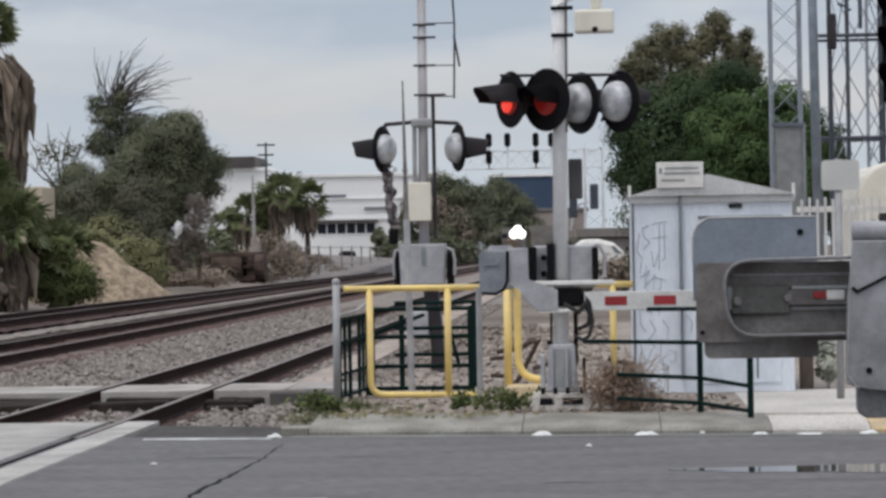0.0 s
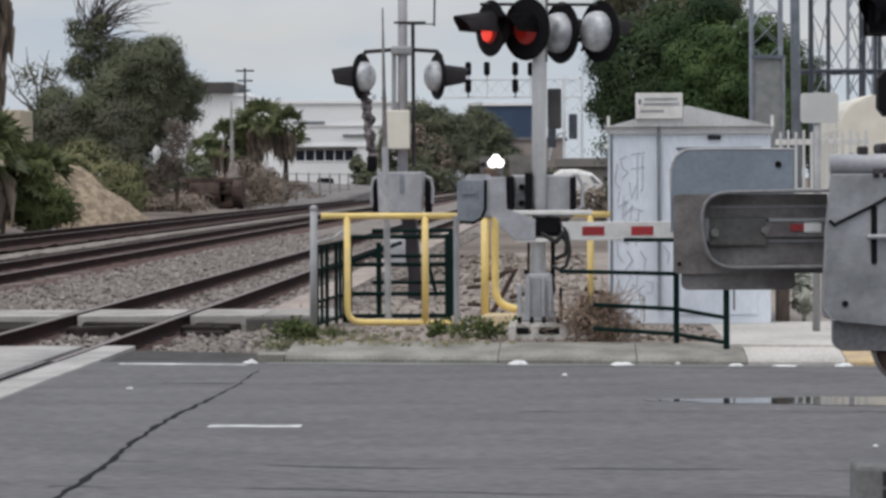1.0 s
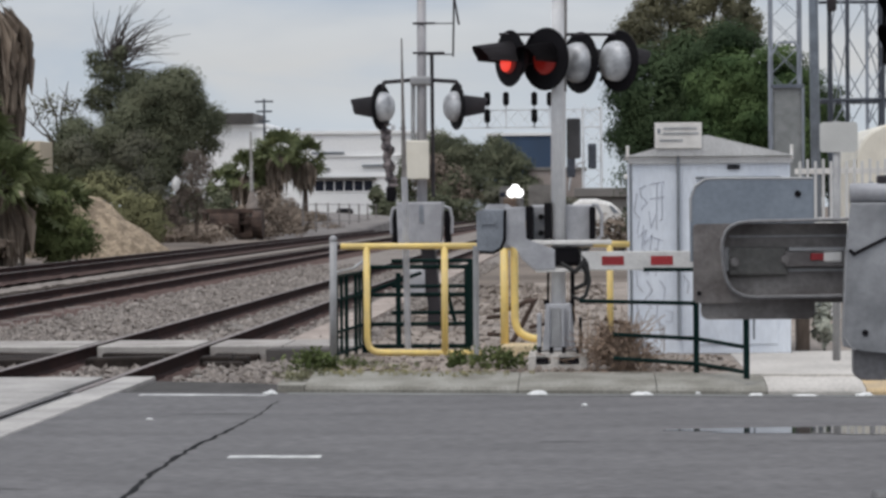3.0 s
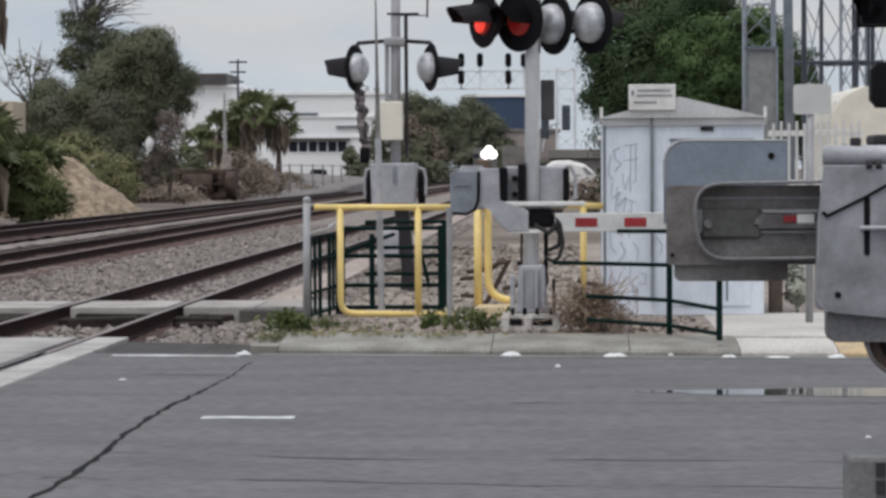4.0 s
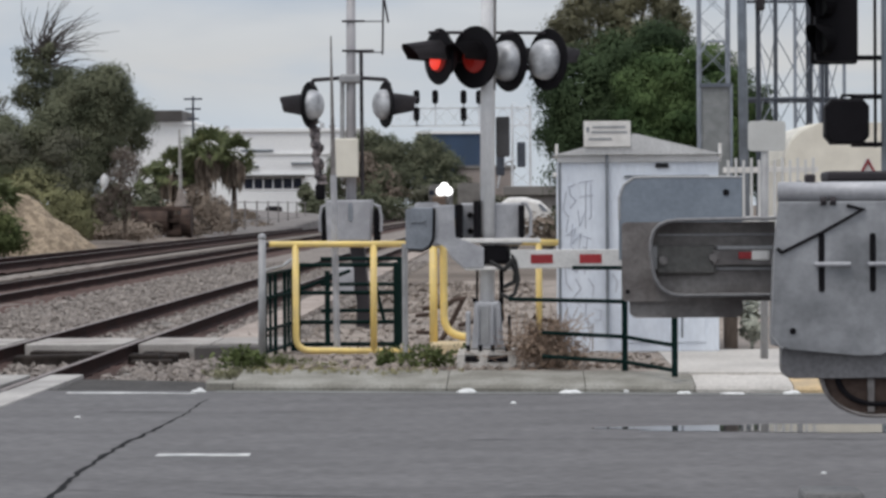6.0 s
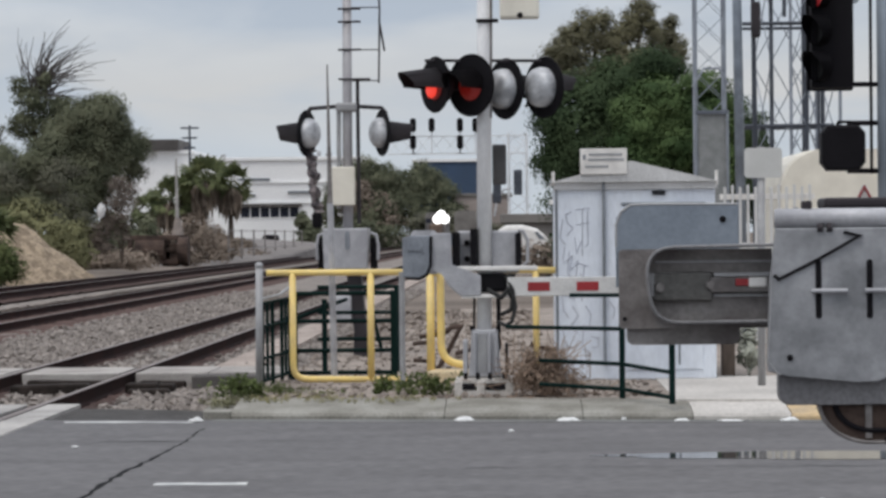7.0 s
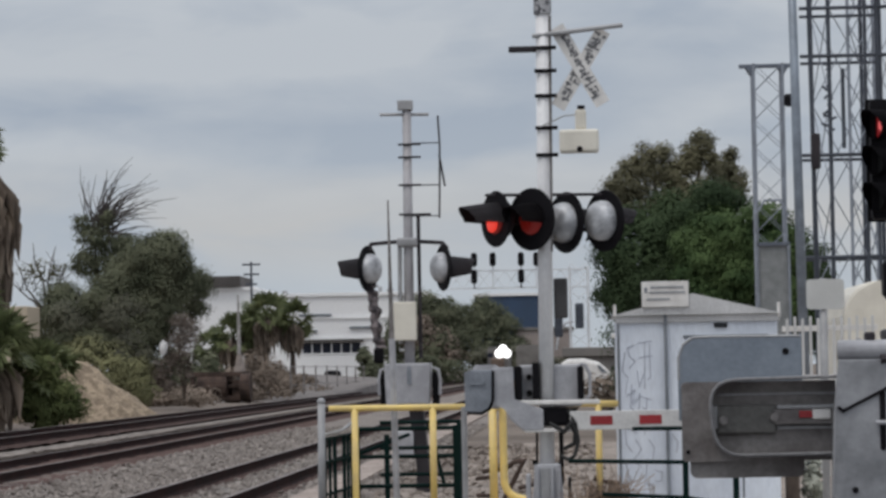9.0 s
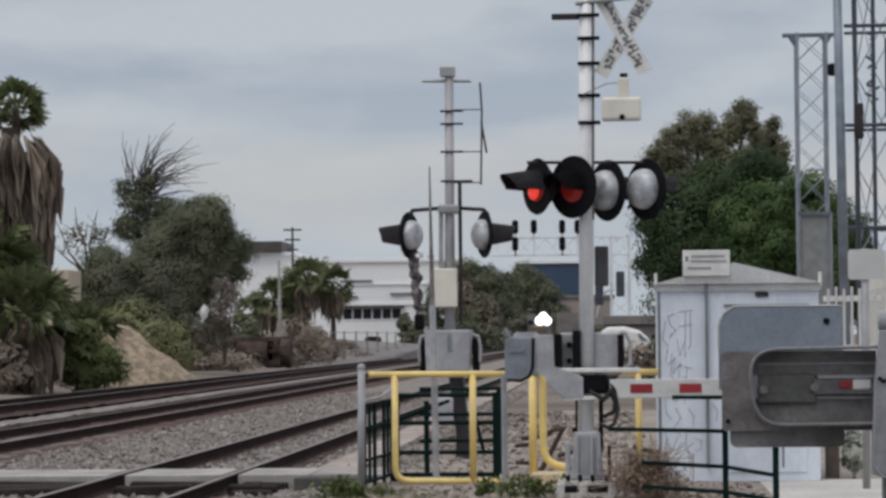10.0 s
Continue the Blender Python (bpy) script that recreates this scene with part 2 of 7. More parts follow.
LEAF_DARK = mat("dark_leaves", (0.175, 0.183, 0.12), 0.75, second=(0.07, 0.078, 0.05), scale=0.6, spread=0.16, island=0.12, bump=0, translucent=0.03, spec=0.05)
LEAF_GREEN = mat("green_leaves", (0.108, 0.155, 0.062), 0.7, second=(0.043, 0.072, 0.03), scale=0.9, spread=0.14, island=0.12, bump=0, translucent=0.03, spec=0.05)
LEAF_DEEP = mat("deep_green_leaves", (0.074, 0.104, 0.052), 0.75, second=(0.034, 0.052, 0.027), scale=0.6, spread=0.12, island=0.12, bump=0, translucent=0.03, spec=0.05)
LEAF_OLIVE = mat("olive_leaves", (0.15, 0.14, 0.075), 0.7, second=(0.085, 0.082, 0.045), scale=0.7, spread=0.12, island=0.12, bump=0, translucent=0.05)
LEAF_GREY = mat("grey_green_leaves", (0.15, 0.15, 0.1), 0.7, second=(0.085, 0.085, 0.06), scale=0.4, spread=0.12, island=0.12, bump=0, translucent=0.05)
LEAF_PALM = mat("palm_fronds", (0.18, 0.2, 0.095), 0.6, second=(0.1, 0.12, 0.055), scale=0.8, island=0.35, bump=0, translucent=0.25, spec=0.25)
DEAD_FROND = mat("dead_fronds", (0.31, 0.255, 0.205), 0.9, second=(0.18, 0.145, 0.118), scale=1, island=0.4, bump=0, translucent=0.2)
WEED = mat("weeds", (0.17, 0.19, 0.085), 0.7, second=(0.075, 0.1, 0.036), scale=4, island=0.4, bump=0, translucent=0.15, spec=0.1)
DRY = mat("dry_weeds", (0.36, 0.27, 0.205), 0.9, second=(0.2, 0.145, 0.11), scale=4, island=0.45, bump=0)
BRUSH = mat("dry_brush", (0.285, 0.23, 0.185), 0.9, second=(0.16, 0.13, 0.105), scale=1, island=0.22, bump=0)
STUCCO = mat("white_stucco", (0.87, 0.87, 0.86), 0.9, second=(0.81, 0.81, 0.81), scale=0.1, spread=0.06, fine=3)
GREY_WALL = mat("grey_wall", (0.24, 0.225, 0.21), 0.9, second=(0.17, 0.16, 0.15), scale=0.3)
DARK_ROOF = mat("dark_roof", (0.13, 0.12, 0.115), 0.9, scale=0.3)
BLUE_WALL = mat("blue_cladding", (0.038, 0.07, 0.13), 0.7, second=(0.03, 0.055, 0.1), scale=0.2)
GLASS = mat("dark_glazing", (0.012, 0.015, 0.03), 0.4, bump=0, spec=0.25)
RUST = mat("rusty_iron", (0.1, 0.07, 0.058), 0.9, second=(0.04, 0.03, 0.026), scale=1.5, spread=0.4)
TAN = mat("tan_wall", (0.5, 0.43, 0.33), 0.9, scale=0.5, spread=0.1)
LOCO = mat("locomotive_grey", (0.16, 0.15, 0.145), 0.7, second=(0.11, 0.105, 0.1), scale=1)
LOCO_RED = mat("locomotive_band", (0.17, 0.12, 0.09), 0.7)
HEADLIGHT = mat("headlight", (1, 1, 1), 0.3, emit=(1.0, 0.97, 0.94), strength=2.2, bump=0)
WATER = mat("puddle_water", (0.05, 0.05, 0.052), 0.0, 0.0, bump=0.0, spread=0.05)
WATER.node_tree.nodes["Principled BSDF"].inputs["IOR"].default_value = 1.45
for link in list(WATER.node_tree.links):
    if link.to_socket.name == "Roughness":
        WATER.node_tree.links.remove(link)
WATER.node_tree.nodes["Principled BSDF"].inputs["Roughness"].default_value = 0.02
APRON = mat("apron_concrete", (0.54, 0.51, 0.475), 0.86, second=(0.44, 0.415, 0.385), scale=1.0, fine=30)
BUSH = mat("bush_leaves", (0.16, 0.18, 0.075), 0.7, second=(0.075, 0.095, 0.038), scale=0.8, island=0.2, spread=0.15, bump=0, translucent=0.1, spec=0.1)
MOTTLED = mat("mottled_steel", (0.42, 0.42, 0.43), 0.6, second=(0.07, 0.07, 0.08), scale=22, spread=0.3, edge=(0.42, 0.55))
# pale and dark blotches imitate facets with highlights on the lamp backs
LAMP_BACK = mat("mottled_aluminium", (0.56, 0.57, 0.59), 0.45, 0.2, second=(0.27, 0.275, 0.29), scale=7, spread=0.25, edge=(0.35, 0.6), bump=0.1)
PAPER = mat("litter", (0.75, 0.75, 0.74), 0.8, spread=0.15)

# ---------------------------------------------------------------- builders


def part(name, bm, material, parent=None, label="", smooth=False):
    """Links a bmesh as one mesh object, under a thing or a part."""
    me = bpy.data.meshes.new(name)
    bmesh.ops.recalc_face_normals(bm, faces=bm.faces[:])
    if smooth:
        for f in bm.faces:
            f.smooth = True
    bm.to_mesh(me)
    bm.free()
    me.materials.append(material)
    ob = new(name, me)
    if parent is not None:
        ob.parent = parent
        ob.matrix_parent_inverse = parent.matrix_world.inverted() if parent.matrix_world != Matrix() else Matrix()
    if label:
        tagged(ob, label)
    return ob


def thing(name, label, category, at=(0, 0, 0), group="", kind=""):
    ob = new(name)
    ob.empty_display_size = 0.2
    ob.location = at
    ob.matrix_world = Matrix.Translation(at)
    return tagged(ob, label, category, group, kind)


def solo(name, bm, material, label, category, group="", kind="", smooth=False):
    return tagged(part(name, bm, material, smooth=smooth), label, category, group, kind)


def box(x0, x1, y0, y1, z0, z1, bevel=0.0, bm=None, turn=None):
    bm = bm or bmesh.new()
    vs = bmesh.ops.create_cube(bm, size=1)["verts"]
    for v in vs:
        v.co = Vector(((x0 + x1) / 2 + v.co.x * (x1 - x0), (y0 + y1) / 2 + v.co.y * (y1 - y0), (z0 + z1) / 2 + v.co.z * (z1 - z0)))
    if turn:
        bmesh.ops.transform(bm, matrix=turn, verts=vs)
    if bevel:
        edges = list({e for v in vs for e in v.link_edges})
        bmesh.ops.bevel(bm, geom=edges, offset=bevel, segments=2, affect="EDGES", profile=0.5)
    return bm


def rod(p0, p1, r, r2=None, seg=12, bm=None, caps=True):
    bm = bm or bmesh.new()
    p0, p1 = Vector(p0), Vector(p1)
    d = p1 - p0
    m = Matrix.Translation((p0 + p1) / 2) @ d.to_track_quat("Z", "Y").to_matrix().to_4x4()
    bmesh.ops.create_cone(bm, cap_ends=caps, segments=seg, radius1=r, radius2=r if r2 is None else r2, depth=d.length, matrix=m)
    return bm


def tube(points, r, seg=8, bm=None):
    """A bent pipe through the points, with mitred joints."""
    bm = bm or bmesh.new()
    pts = [Vector(p) for p in points]
    rings = []
    up = Vector((0.013, 0.9, 0.43)).normalized()
    for i, p in enumerate(pts):
        a = (pts[i] - pts[i - 1]).normalized() if i else (pts[1] - pts[0]).normalized()
        b = (pts[i + 1] - pts[i]).normalized() if i < len(pts) - 1 else a
        d = (a + b).normalized()
        s = d.cross(up).normalized()
        u = s.cross(d).normalized()
        k = 1 / max(0.5, d.dot(a))
        rings.append([bm.verts.new(p + r * (math.cos(q) * s * k + math.sin(q) * u * k)) for q in [2 * math.pi * j / seg for j in range(seg)]])
    for r0, r1 in zip(rings, rings[1:]):
        for j in range(seg):
            bm.faces.new((r0[j], r0[(j + 1) % seg], r1[(j + 1) % seg], r1[j]))
    bm.faces.new(rings[0])
    bm.faces.new(rings[-1])
    return bm


def slab(outline, y0, y1, bm=None, bevel=0.0):
    """An upright plate: the outline in x and z, from y0 to y1."""
    bm = bm or bmesh.new()
    a = [bm.verts.new((x, y0, z)) for x, z in outline]
    b = [bm.verts.new((x, y1, z)) for x, z in outline]
    n = len(a)
    fs = [bm.faces.new(a), bm.faces.new(b[::-1])]
    for i in range(n):
        bm.faces.new((a[i], b[i], b[(i + 1) % n], a[(i + 1) % n]))
    if bevel:
        bmesh.ops.bevel(bm, geom=[e for e in fs[0].edges], offset=bevel, segments=2, affect="EDGES", profile=0.5)
    return bm


def flat(outline, z0, z1, bm=None):
    """A level slab: the outline in x and y, from z0 to z1."""
    bm = bm or bmesh.new()
    a = [bm.verts.new((x, y, z0)) for x, y in outline]
    b = [bm.verts.new((x, y, z1)) for x, y in outline]
    n = len(a)
    bm.faces.new(a[::-1]), bm.faces.new(b)
    for i in range(n):
        bm.faces.new((a[i], a[(i + 1) % n], b[(i + 1) % n], b[i]))
    return bm


def rounded(x0, x1, z0, z1, r, corners="abcd", n=5):
    """A rectangle's outline with round corners: a lower left, b lower right, c upper right, d upper left."""
    out = []
    for key, cx, cz, sx, sz, a0 in (("a", x0, z0, 1, 1, 180), ("b", x1, z0, -1, 1, 270), ("c", x1, z1, -1, -1, 0), ("d", x0, z1, 1, -1, 90)):
        if key in corners:
            for i in range(n + 1):
                q = radians(a0 + 90 * i / n)
                out.append((cx + sx * r + r * math.cos(q), cz + sz * r + r * math.sin(q)))
        else:
            out.append((cx, cz))
    return out


def raw(name, verts, faces, material, parent=None, label=""):
    me = bpy.data.meshes.new(name)
    me.from_pydata(verts, [], faces)
    me.update()
    me.materials.append(material)
    ob = new(name, me)
    if parent is not None:
        ob.parent = parent
        ob.matrix_parent_inverse = parent.matrix_world.inverted() if parent.matrix_world != Matrix() else Matrix()
    if label:
        tagged(ob, label)
    return ob


def leaves(name, blobs, count, size, material, parent, seed, droop=0.0, shell=0.78, fray=0.15):
    """Many small bent leaves in uneven clumps spread through the blobs: (x, y, z, rx, ry, rz)."""
    rng = np.random.default_rng(seed)
    b = np.array(blobs, float)
    w = (b[:, 3] * b[:, 4] * b[:, 5]) ** 0.67
    # each blob carries smaller clumps over its skin, so that the crown is lobed and shaded lobe by lobe
    owner = np.repeat(np.arange(len(blobs)), 24)
    q = rng.normal(size=(len(owner), 3)) + np.array([0, 0, 0.3])
    q /= np.linalg.norm(q, axis=1)[:, None]
    q[:, 1] = np.where(rng.random(len(owner)) < 0.6, -np.abs(q[:, 1]), q[:, 1])
    centre = b[owner, :3] + q * b[owner, 3:] * rng.uniform(0.5, 0.84, len(owner))[:, None]
    radius = b[owner, 3:].mean(1) * rng.uniform(0.2, 0.42, len(owner))
    pick = rng.choice(len(owner), count, p=radius ** 2 / (radius ** 2).sum())
    d = rng.normal(size=(count, 3)) + np.array([0, 0, 0.4])
    d /= np.linalg.norm(d, axis=1)[:, None]
    r = (shell + (1 - shell) * rng.random(count) ** 0.6) * (1 + rng.normal(0, fray, count))
    c = centre[pick] + d * (r * radius[pick])[:, None] * np.array([1.15, 1.15, 0.88])
    # a sixth of the leaves fill the shaded inside
    inner = rng.random(count) < 0.17
    home = rng.choice(len(blobs), count, p=w / w.sum())
    e = rng.normal(size=(count, 3))
    e /= np.linalg.norm(e, axis=1)[:, None]
    c[inner] = (b[home, :3] + e * b[home, 3:] * (0.74 * rng.random(count) ** 0.33)[:, None])[inner]
    c[:, 2] = np.maximum(c[:, 2] - droop * rng.random(count), 0.0)
    face = 0.75 * d + 0.75 * q[pick] + rng.normal(0, 0.16, (count, 3)) + np.array([0, 0, 0.05])
    face /= np.linalg.norm(face, axis=1)[:, None]
    u = np.cross(face, rng.normal(size=(count, 3)))
    u /= np.linalg.norm(u, axis=1)[:, None]
    v = np.cross(face, u)
    s = size * rng.uniform(0.55, 1.35, count)[:, None]
    nrm = np.cross(u, v)
    quad = np.stack([c - u * s, c + v * s * 0.5 + nrm * s * 0.2, c + u * s, c - v * s * 0.5 + nrm * s * 0.2], 1).reshape(-1, 3)
    idx = np.arange(count * 4).reshape(-1, 4)
    return raw(name, quad.tolist(), idx.tolist(), material, parent)


def limbs(start, tips, r0, bm=None, seed=0, bend=0.12, seg=6):
    """Tapered, slightly crooked limbs from the start to each tip."""
    bm = bm or bmesh.new()
    rng = random.Random(seed)
    for tip in tips:
        p, q = Vector(start), Vector(tip)
        n = 4
        last = p
        for i in range(1, n + 1):
            k = i / n
            c = p.lerp(q, k) + Vector([rng.uniform(-1, 1) * bend * (q - p).length * (1 - k) for _ in range(3)])
            rod(last, c, r0 * (1 - 0.8 * (i - 1) / n), r0 * (1 - 0.8 * i / n), seg, bm)
            last = c
    return bm

# ---------------------------------------------------------------- ground, road, tracks
GRADE = -0.2


def ground_height(x, y):
    if y < 27 or x > -2.9:
        return GRADE
    side = min(1, max(0, (-17.8 - x) / 2.5))
    far = min(1, max(0, (y - 45) / 30))
    return GRADE + 0.2 * side * far + 0.12 * side * far * noise.noise((x * 0.15, y * 0.05, 0))


xs = [-2500, -900, -300, -120, -70, -45, -34, -28, -24, -21, -19.5, -18, -16, -12, -8, -4, -2.9, 0, 6, 12, 20, 40, 120, 400, 1000, 2500]
ys = [-2000, -600, -150, -40, 0, 26, 30, 36, 42, 50, 58, 66, 76, 88, 100, 115, 135, 160, 200, 260, 340, 450, 700, 1200, 2400, 4500]
verts = [(x, y, ground_height(x, y)) for y in ys for x in xs]
n = len(xs)
faces = [(j * n + i, j * n + i + 1, (j + 1) * n + i + 1, (j + 1) * n + i) for j in range(len(ys) - 1) for i in range(n - 1)]
tagged(raw("ground", verts, faces, DIRT), "bare brown dirt with sparse stones", "ground", kind="structure")

# the road runs across, its far edge skewed a little
road = flat([(-60, -12), (60, -12), (60, 18.8), (-2.95, 26.62), (-4.55, 26.75), (-60, 33.6)], -0.22, 0.0)
ROAD = tagged(part("road", road, ASPHALT), "worn grey asphalt road with tar-filled cracks", "road", kind="structure")


def ribbon(points, widths, z, thick=0.004):
    bm = bmesh.new()
    rows = []
    for i, (x, y) in enumerate(points):
        w = widths[i] if isinstance(widths, (list, tuple)) else widths
        rows.append([bm.verts.new((x - w / 2, y, z)), bm.verts.new((x + w / 2, y, z))])
    for a, b in zip(rows, rows[1:]):
        bm.faces.new((a[0], a[1], b[1], b[0]))
    return bm


rng = random.Random(4)
pts, wid = [], []
for i in range(60):
    k = i / 59
    pts.append((-2.9 + 0.05 * math.sin(9 * k) + rng.uniform(-0.018, 0.018) - (0.1 if k < 0.1 else 0), 13.6 + 11.8 * k))
    wid.append((0.03 + 0.03 * k if k < 0.62 else 0.03 * (1 - 0.6 * (k - 0.62) / 0.38)) * rng.uniform(0.45, 1.5) * (1.6 if 0.2 < k < 0.26 else 1))
part("tar_crack", ribbon(pts, wid, 0.004), TAR, ROAD, "dark tar-filled crack")
bm = bmesh.new()
box(-2.58, -1.92, 19.6, 19.78, 0.001, 0.005, 0, bm)
part("road_dash", bm, PAINT, ROAD, "short worn white paint stroke")
bm = flat([(-4.3, 26.3), (-3.9, 26.22), (-3.5, 26.24), (-3.05, 26.15), (-3.1, 26.28), (-3.6, 26.36), (-3.85, 26.45), (-4.3, 26.44)], 0.001, 0.006)
part("stop_line_rest", bm, PAINT, ROAD, "worn white edge line")
# faint darker seams wandering along the road
FAINT = mat("faint_joint", (0.118, 0.115, 0.118), 0.86)
for j, (y, x0, x1, w) in enumerate(((17.6, -5, 4.5, 0.06), (15.9, -3, 5, 0.05), (23.9, -4.5, -0.8, 0.03), (20.9, -0.4, 5, 0.03))):
    bm = bmesh.new()
    prev = None
    for i in range(60):
        x = x0 + (x1 - x0) * i / 59
        yy = y - 0.16 * (x - x0) * (1 if j < 2 else 0.2) + 0.25 * noise.noise((x * 0.4, j, 0)) + 0.05 * noise.noise((x * 2.5, j, 3))
        ww = w * max(0.0, 0.15 + 1.4 * noise.noise((x * 1.1, j + 5, 0)))
        cur = (bm.verts.new((x, yy - ww - 0.003, 0.003)), bm.verts.new((x, yy + ww + 0.003, 0.003)))
        if prev:
            bm.faces.new((prev[0], cur[0], cur[1], prev[1]))
        prev = cur
    part("seam", bm, FAINT, ROAD, "faint seam in the asphalt")

# puddle
bm = bmesh.new()
ring = []
for i in range(72):
    a = 2 * math.pi * i / 72
    rx, ry = 2.2, 0.4
    k = 1 + 0.12 * math.sin(3 * a + 1) + 0.07 * math.sin(7 * a)
    ring.append(bm.verts.new((2.75 + rx * k * math.cos(a), 21.85 + ry * k * math.sin(a) * (1 if math.cos(a) > -0.4 else 0.75), 0.004)))
bm.faces.new(ring)
solo("puddle", bm, WATER, "shallow still rain puddle on the asphalt road", "puddle", kind="structure")

# raised island with its kerb

def kerb_y(x):
    return 26.62 + (x + 2.95) * (25.9 - 26.62) / 5.5


outline = [(-2.95, 28.2), (-2.9, 27.7)] + [(x, kerb_y(x) + 0.95) for x in (-2.6, -1, 0, 1, 1.9, 9, 30)] + [(30, 60), (-1.2, 60), (-2.75, 32.4)]
solo("island", flat(outline, -0.25, 0.142), ISLAND, "dusty raised island of soil beside the crossing", "island", kind="structure")
kx = [-2.75, -0.7, 0.6, 1.62, 2.52, 3.5, 6, 9]
kerb = thing("kerb", "weathered concrete kerb sloping up from the road", "kerb", kind="structure")


def kerb_stone(x0, x1, material, label=""):
    """A length of low kerb: a rolled face, then a worn slope up to the soil."""
    bm = bmesh.new()
    steps = 10
    rows = []
    prof = ((0.0, -0.2), (0.0, 0.035), (0.025, 0.062), (0.2, 0.085), (0.55, 0.115), (1.0, 0.146), (1.0, -0.2))
    for i in range(steps + 1):
        x = x0 + 0.004 + (x1 - x0 - 0.008) * i / steps
        rows.append([bm.verts.new((x, kerb_y(x) + dy + (0.012 * noise.noise((x * 3, dy, 2)) if z > 0 else 0), z + (0.008 * noise.noise((x * 4, dy * 5, 7)) if z > 0.05 else 0))) for dy, z in prof])
    for r0, r1 in zip(rows, rows[1:]):
        for j in range(len(prof) - 1):
            bm.faces.new((r0[j], r0[j + 1], r1[j + 1], r1[j]))
    bm.faces.new(rows[0]), bm.faces.new(rows[-1])
    return part("kerb_stone", bm, material, kerb, label)


for x0, x1 in zip(kx, kx[1:]):
    kerb_stone(x0, x1, {2.52: YELLOW_KERB, 1.62: APRON}.get(x0, KERB), {2.52: "faded yellow-painted kerb stone", 1.62: "pale newer concrete kerb stone"}.get(x0, ""))
bm = flat([(-3.02, 26.68), (-2.755, kerb_y(-2.755)), (-2.755, kerb_y(-2.755) + 1.0), (-2.9, 27.75), (-2.95, 28.2), (-3.05, 28.2), (-3.06, 27.2)], -0.2, 0.07)
part("kerb_stone", bm, KERB, kerb, "broken kerb end")
# gutter
solo("gutter", flat([(-2.9, kerb_y(-2.9) - 0.32), (9, kerb_y(9) - 0.32), (9, kerb_y(9) - 0.002), (-2.9, kerb_y(-2.9) - 0.002)], -0.1, 0.005), mat("gutter", (0.2, 0.2, 0.195), 0.85, second=(0.14, 0.14, 0.137), scale=2, stretch=(0.4, 1, 1)),
     "stained concrete gutter strip", "gutter", kind="structure")

# tracks: centre, near end, far end, level of the rail head
TRACKS = [(-5.78, 20.0, 1200, 0.0), (-11.42, 24.0, 1200, 0.0), (-15.6, 26.0, 1200, 0.2)]


def rail_profile():
    return [(-0.085, -0.21), (0.085, -0.21), (0.08, -0.165), (0.016, -0.145), (0.016, -0.045), (0.037, -0.035), (0.037, -0.004), (-0.037, -0.004), (-0.037, -0.035), (-0.016, -0.045), (-0.016, -0.145), (-0.08, -0.165)]


def track(center, y0, y1, top, label):
    t = thing("railway_track", label, "railway track", (center, y0, top - 0.2))
    for side in (-0.752, 0.752):
        x = center + side
        bm = bmesh.new()
        rings = [[bm.verts.new((x + px, y, top + pz)) for px, pz in rail_profile()] for y in (y0, 60, 140, 400, y1)]
        for a, b in zip(rings, rings[1:]):
            for i in range(12):
                bm.faces.new((a[i], a[(i + 1) % 12], b[(i + 1) % 12], b[i]))
        bm.faces.new(rings[0])
        r = part("rail", bm, RAIL, t, "rust-brown steel rail")
        bm = bmesh.new()
        rings = [[bm.verts.new((x + px, y, top + pz)) for px, pz in ((-0.034, -0.005), (-0.03, 0.0), (0.03, 0.0), (0.034, -0.005))] for y in (y0, 60, 140, 400, y1)]
        for a, b in zip(rings, rings[1:]):
            for i in range(3):
                bm.faces.new((a[i], a[i + 1], b[i + 1], b[i]))
        part("rail_head", bm, RAIL_HEAD, r, "worn bright running surface")
    return t


T1 = track(*TRACKS[0], "rusty railway track on grey ballast beside the road crossing")
T2 = track(*TRACKS[1], "rusty main railway track on stained ballast")
track(*TRACKS[2], "old rusty railway track on brown ballast")


def ballast_bed(name, x0, x1, y0, y1, z, bumpy, material, label, step=0.22, far=90):
    """Uneven crushed stone: fine relief near by, plain further off."""
    ysn = list(np.arange(y0, min(far, y1), step * 1.6)) + [v for v in (95, 110, 140, 200, 320, 600, 1200) if v <= y1]
    xsn = list(np.arange(x0, x1 + 1e-6, step))
    vs = [(x, y, z + bumpy * (noise.noise((x * 3.1, y * 3.1, 1)) + 0.6 * noise.noise((x * 9, y * 9, 4))) * (1 if y < far else 0.3)) for y in ysn for x in xsn]
    k = len(xsn)
    fs = [(j * k + i, j * k + i + 1, (j + 1) * k + i + 1, (j + 1) * k + i) for j in range(len(ysn) - 1) for i in range(k - 1)]
    return tagged(raw(name, vs, fs, material), label, "ballast", kind="stuff")


ballast_bed("ballast", -9.6, -3.05, 26.2, 1200, -0.19, 0.028, BALLAST, "crushed grey stone ballast round the tracks")
ballast_bed("ballast", -13.6, -9.6, 26.8, 1200, -0.18, 0.028, OLD_BALLAST, "brown-stained crushed stone between the rails", 0.25)
ballast_bed("ballast", -17.9, -13.75, 27.5, 1200, 0.0, 0.04, DARK_BALLAST, "brown-stained crushed stone between the rails", 0.3)
ballast_bed("ballast", -13.85, -13.0, 27.5, 700, -0.05, 0.03, BALLAST, "ridge of crushed grey stone between two tracks", 0.2)

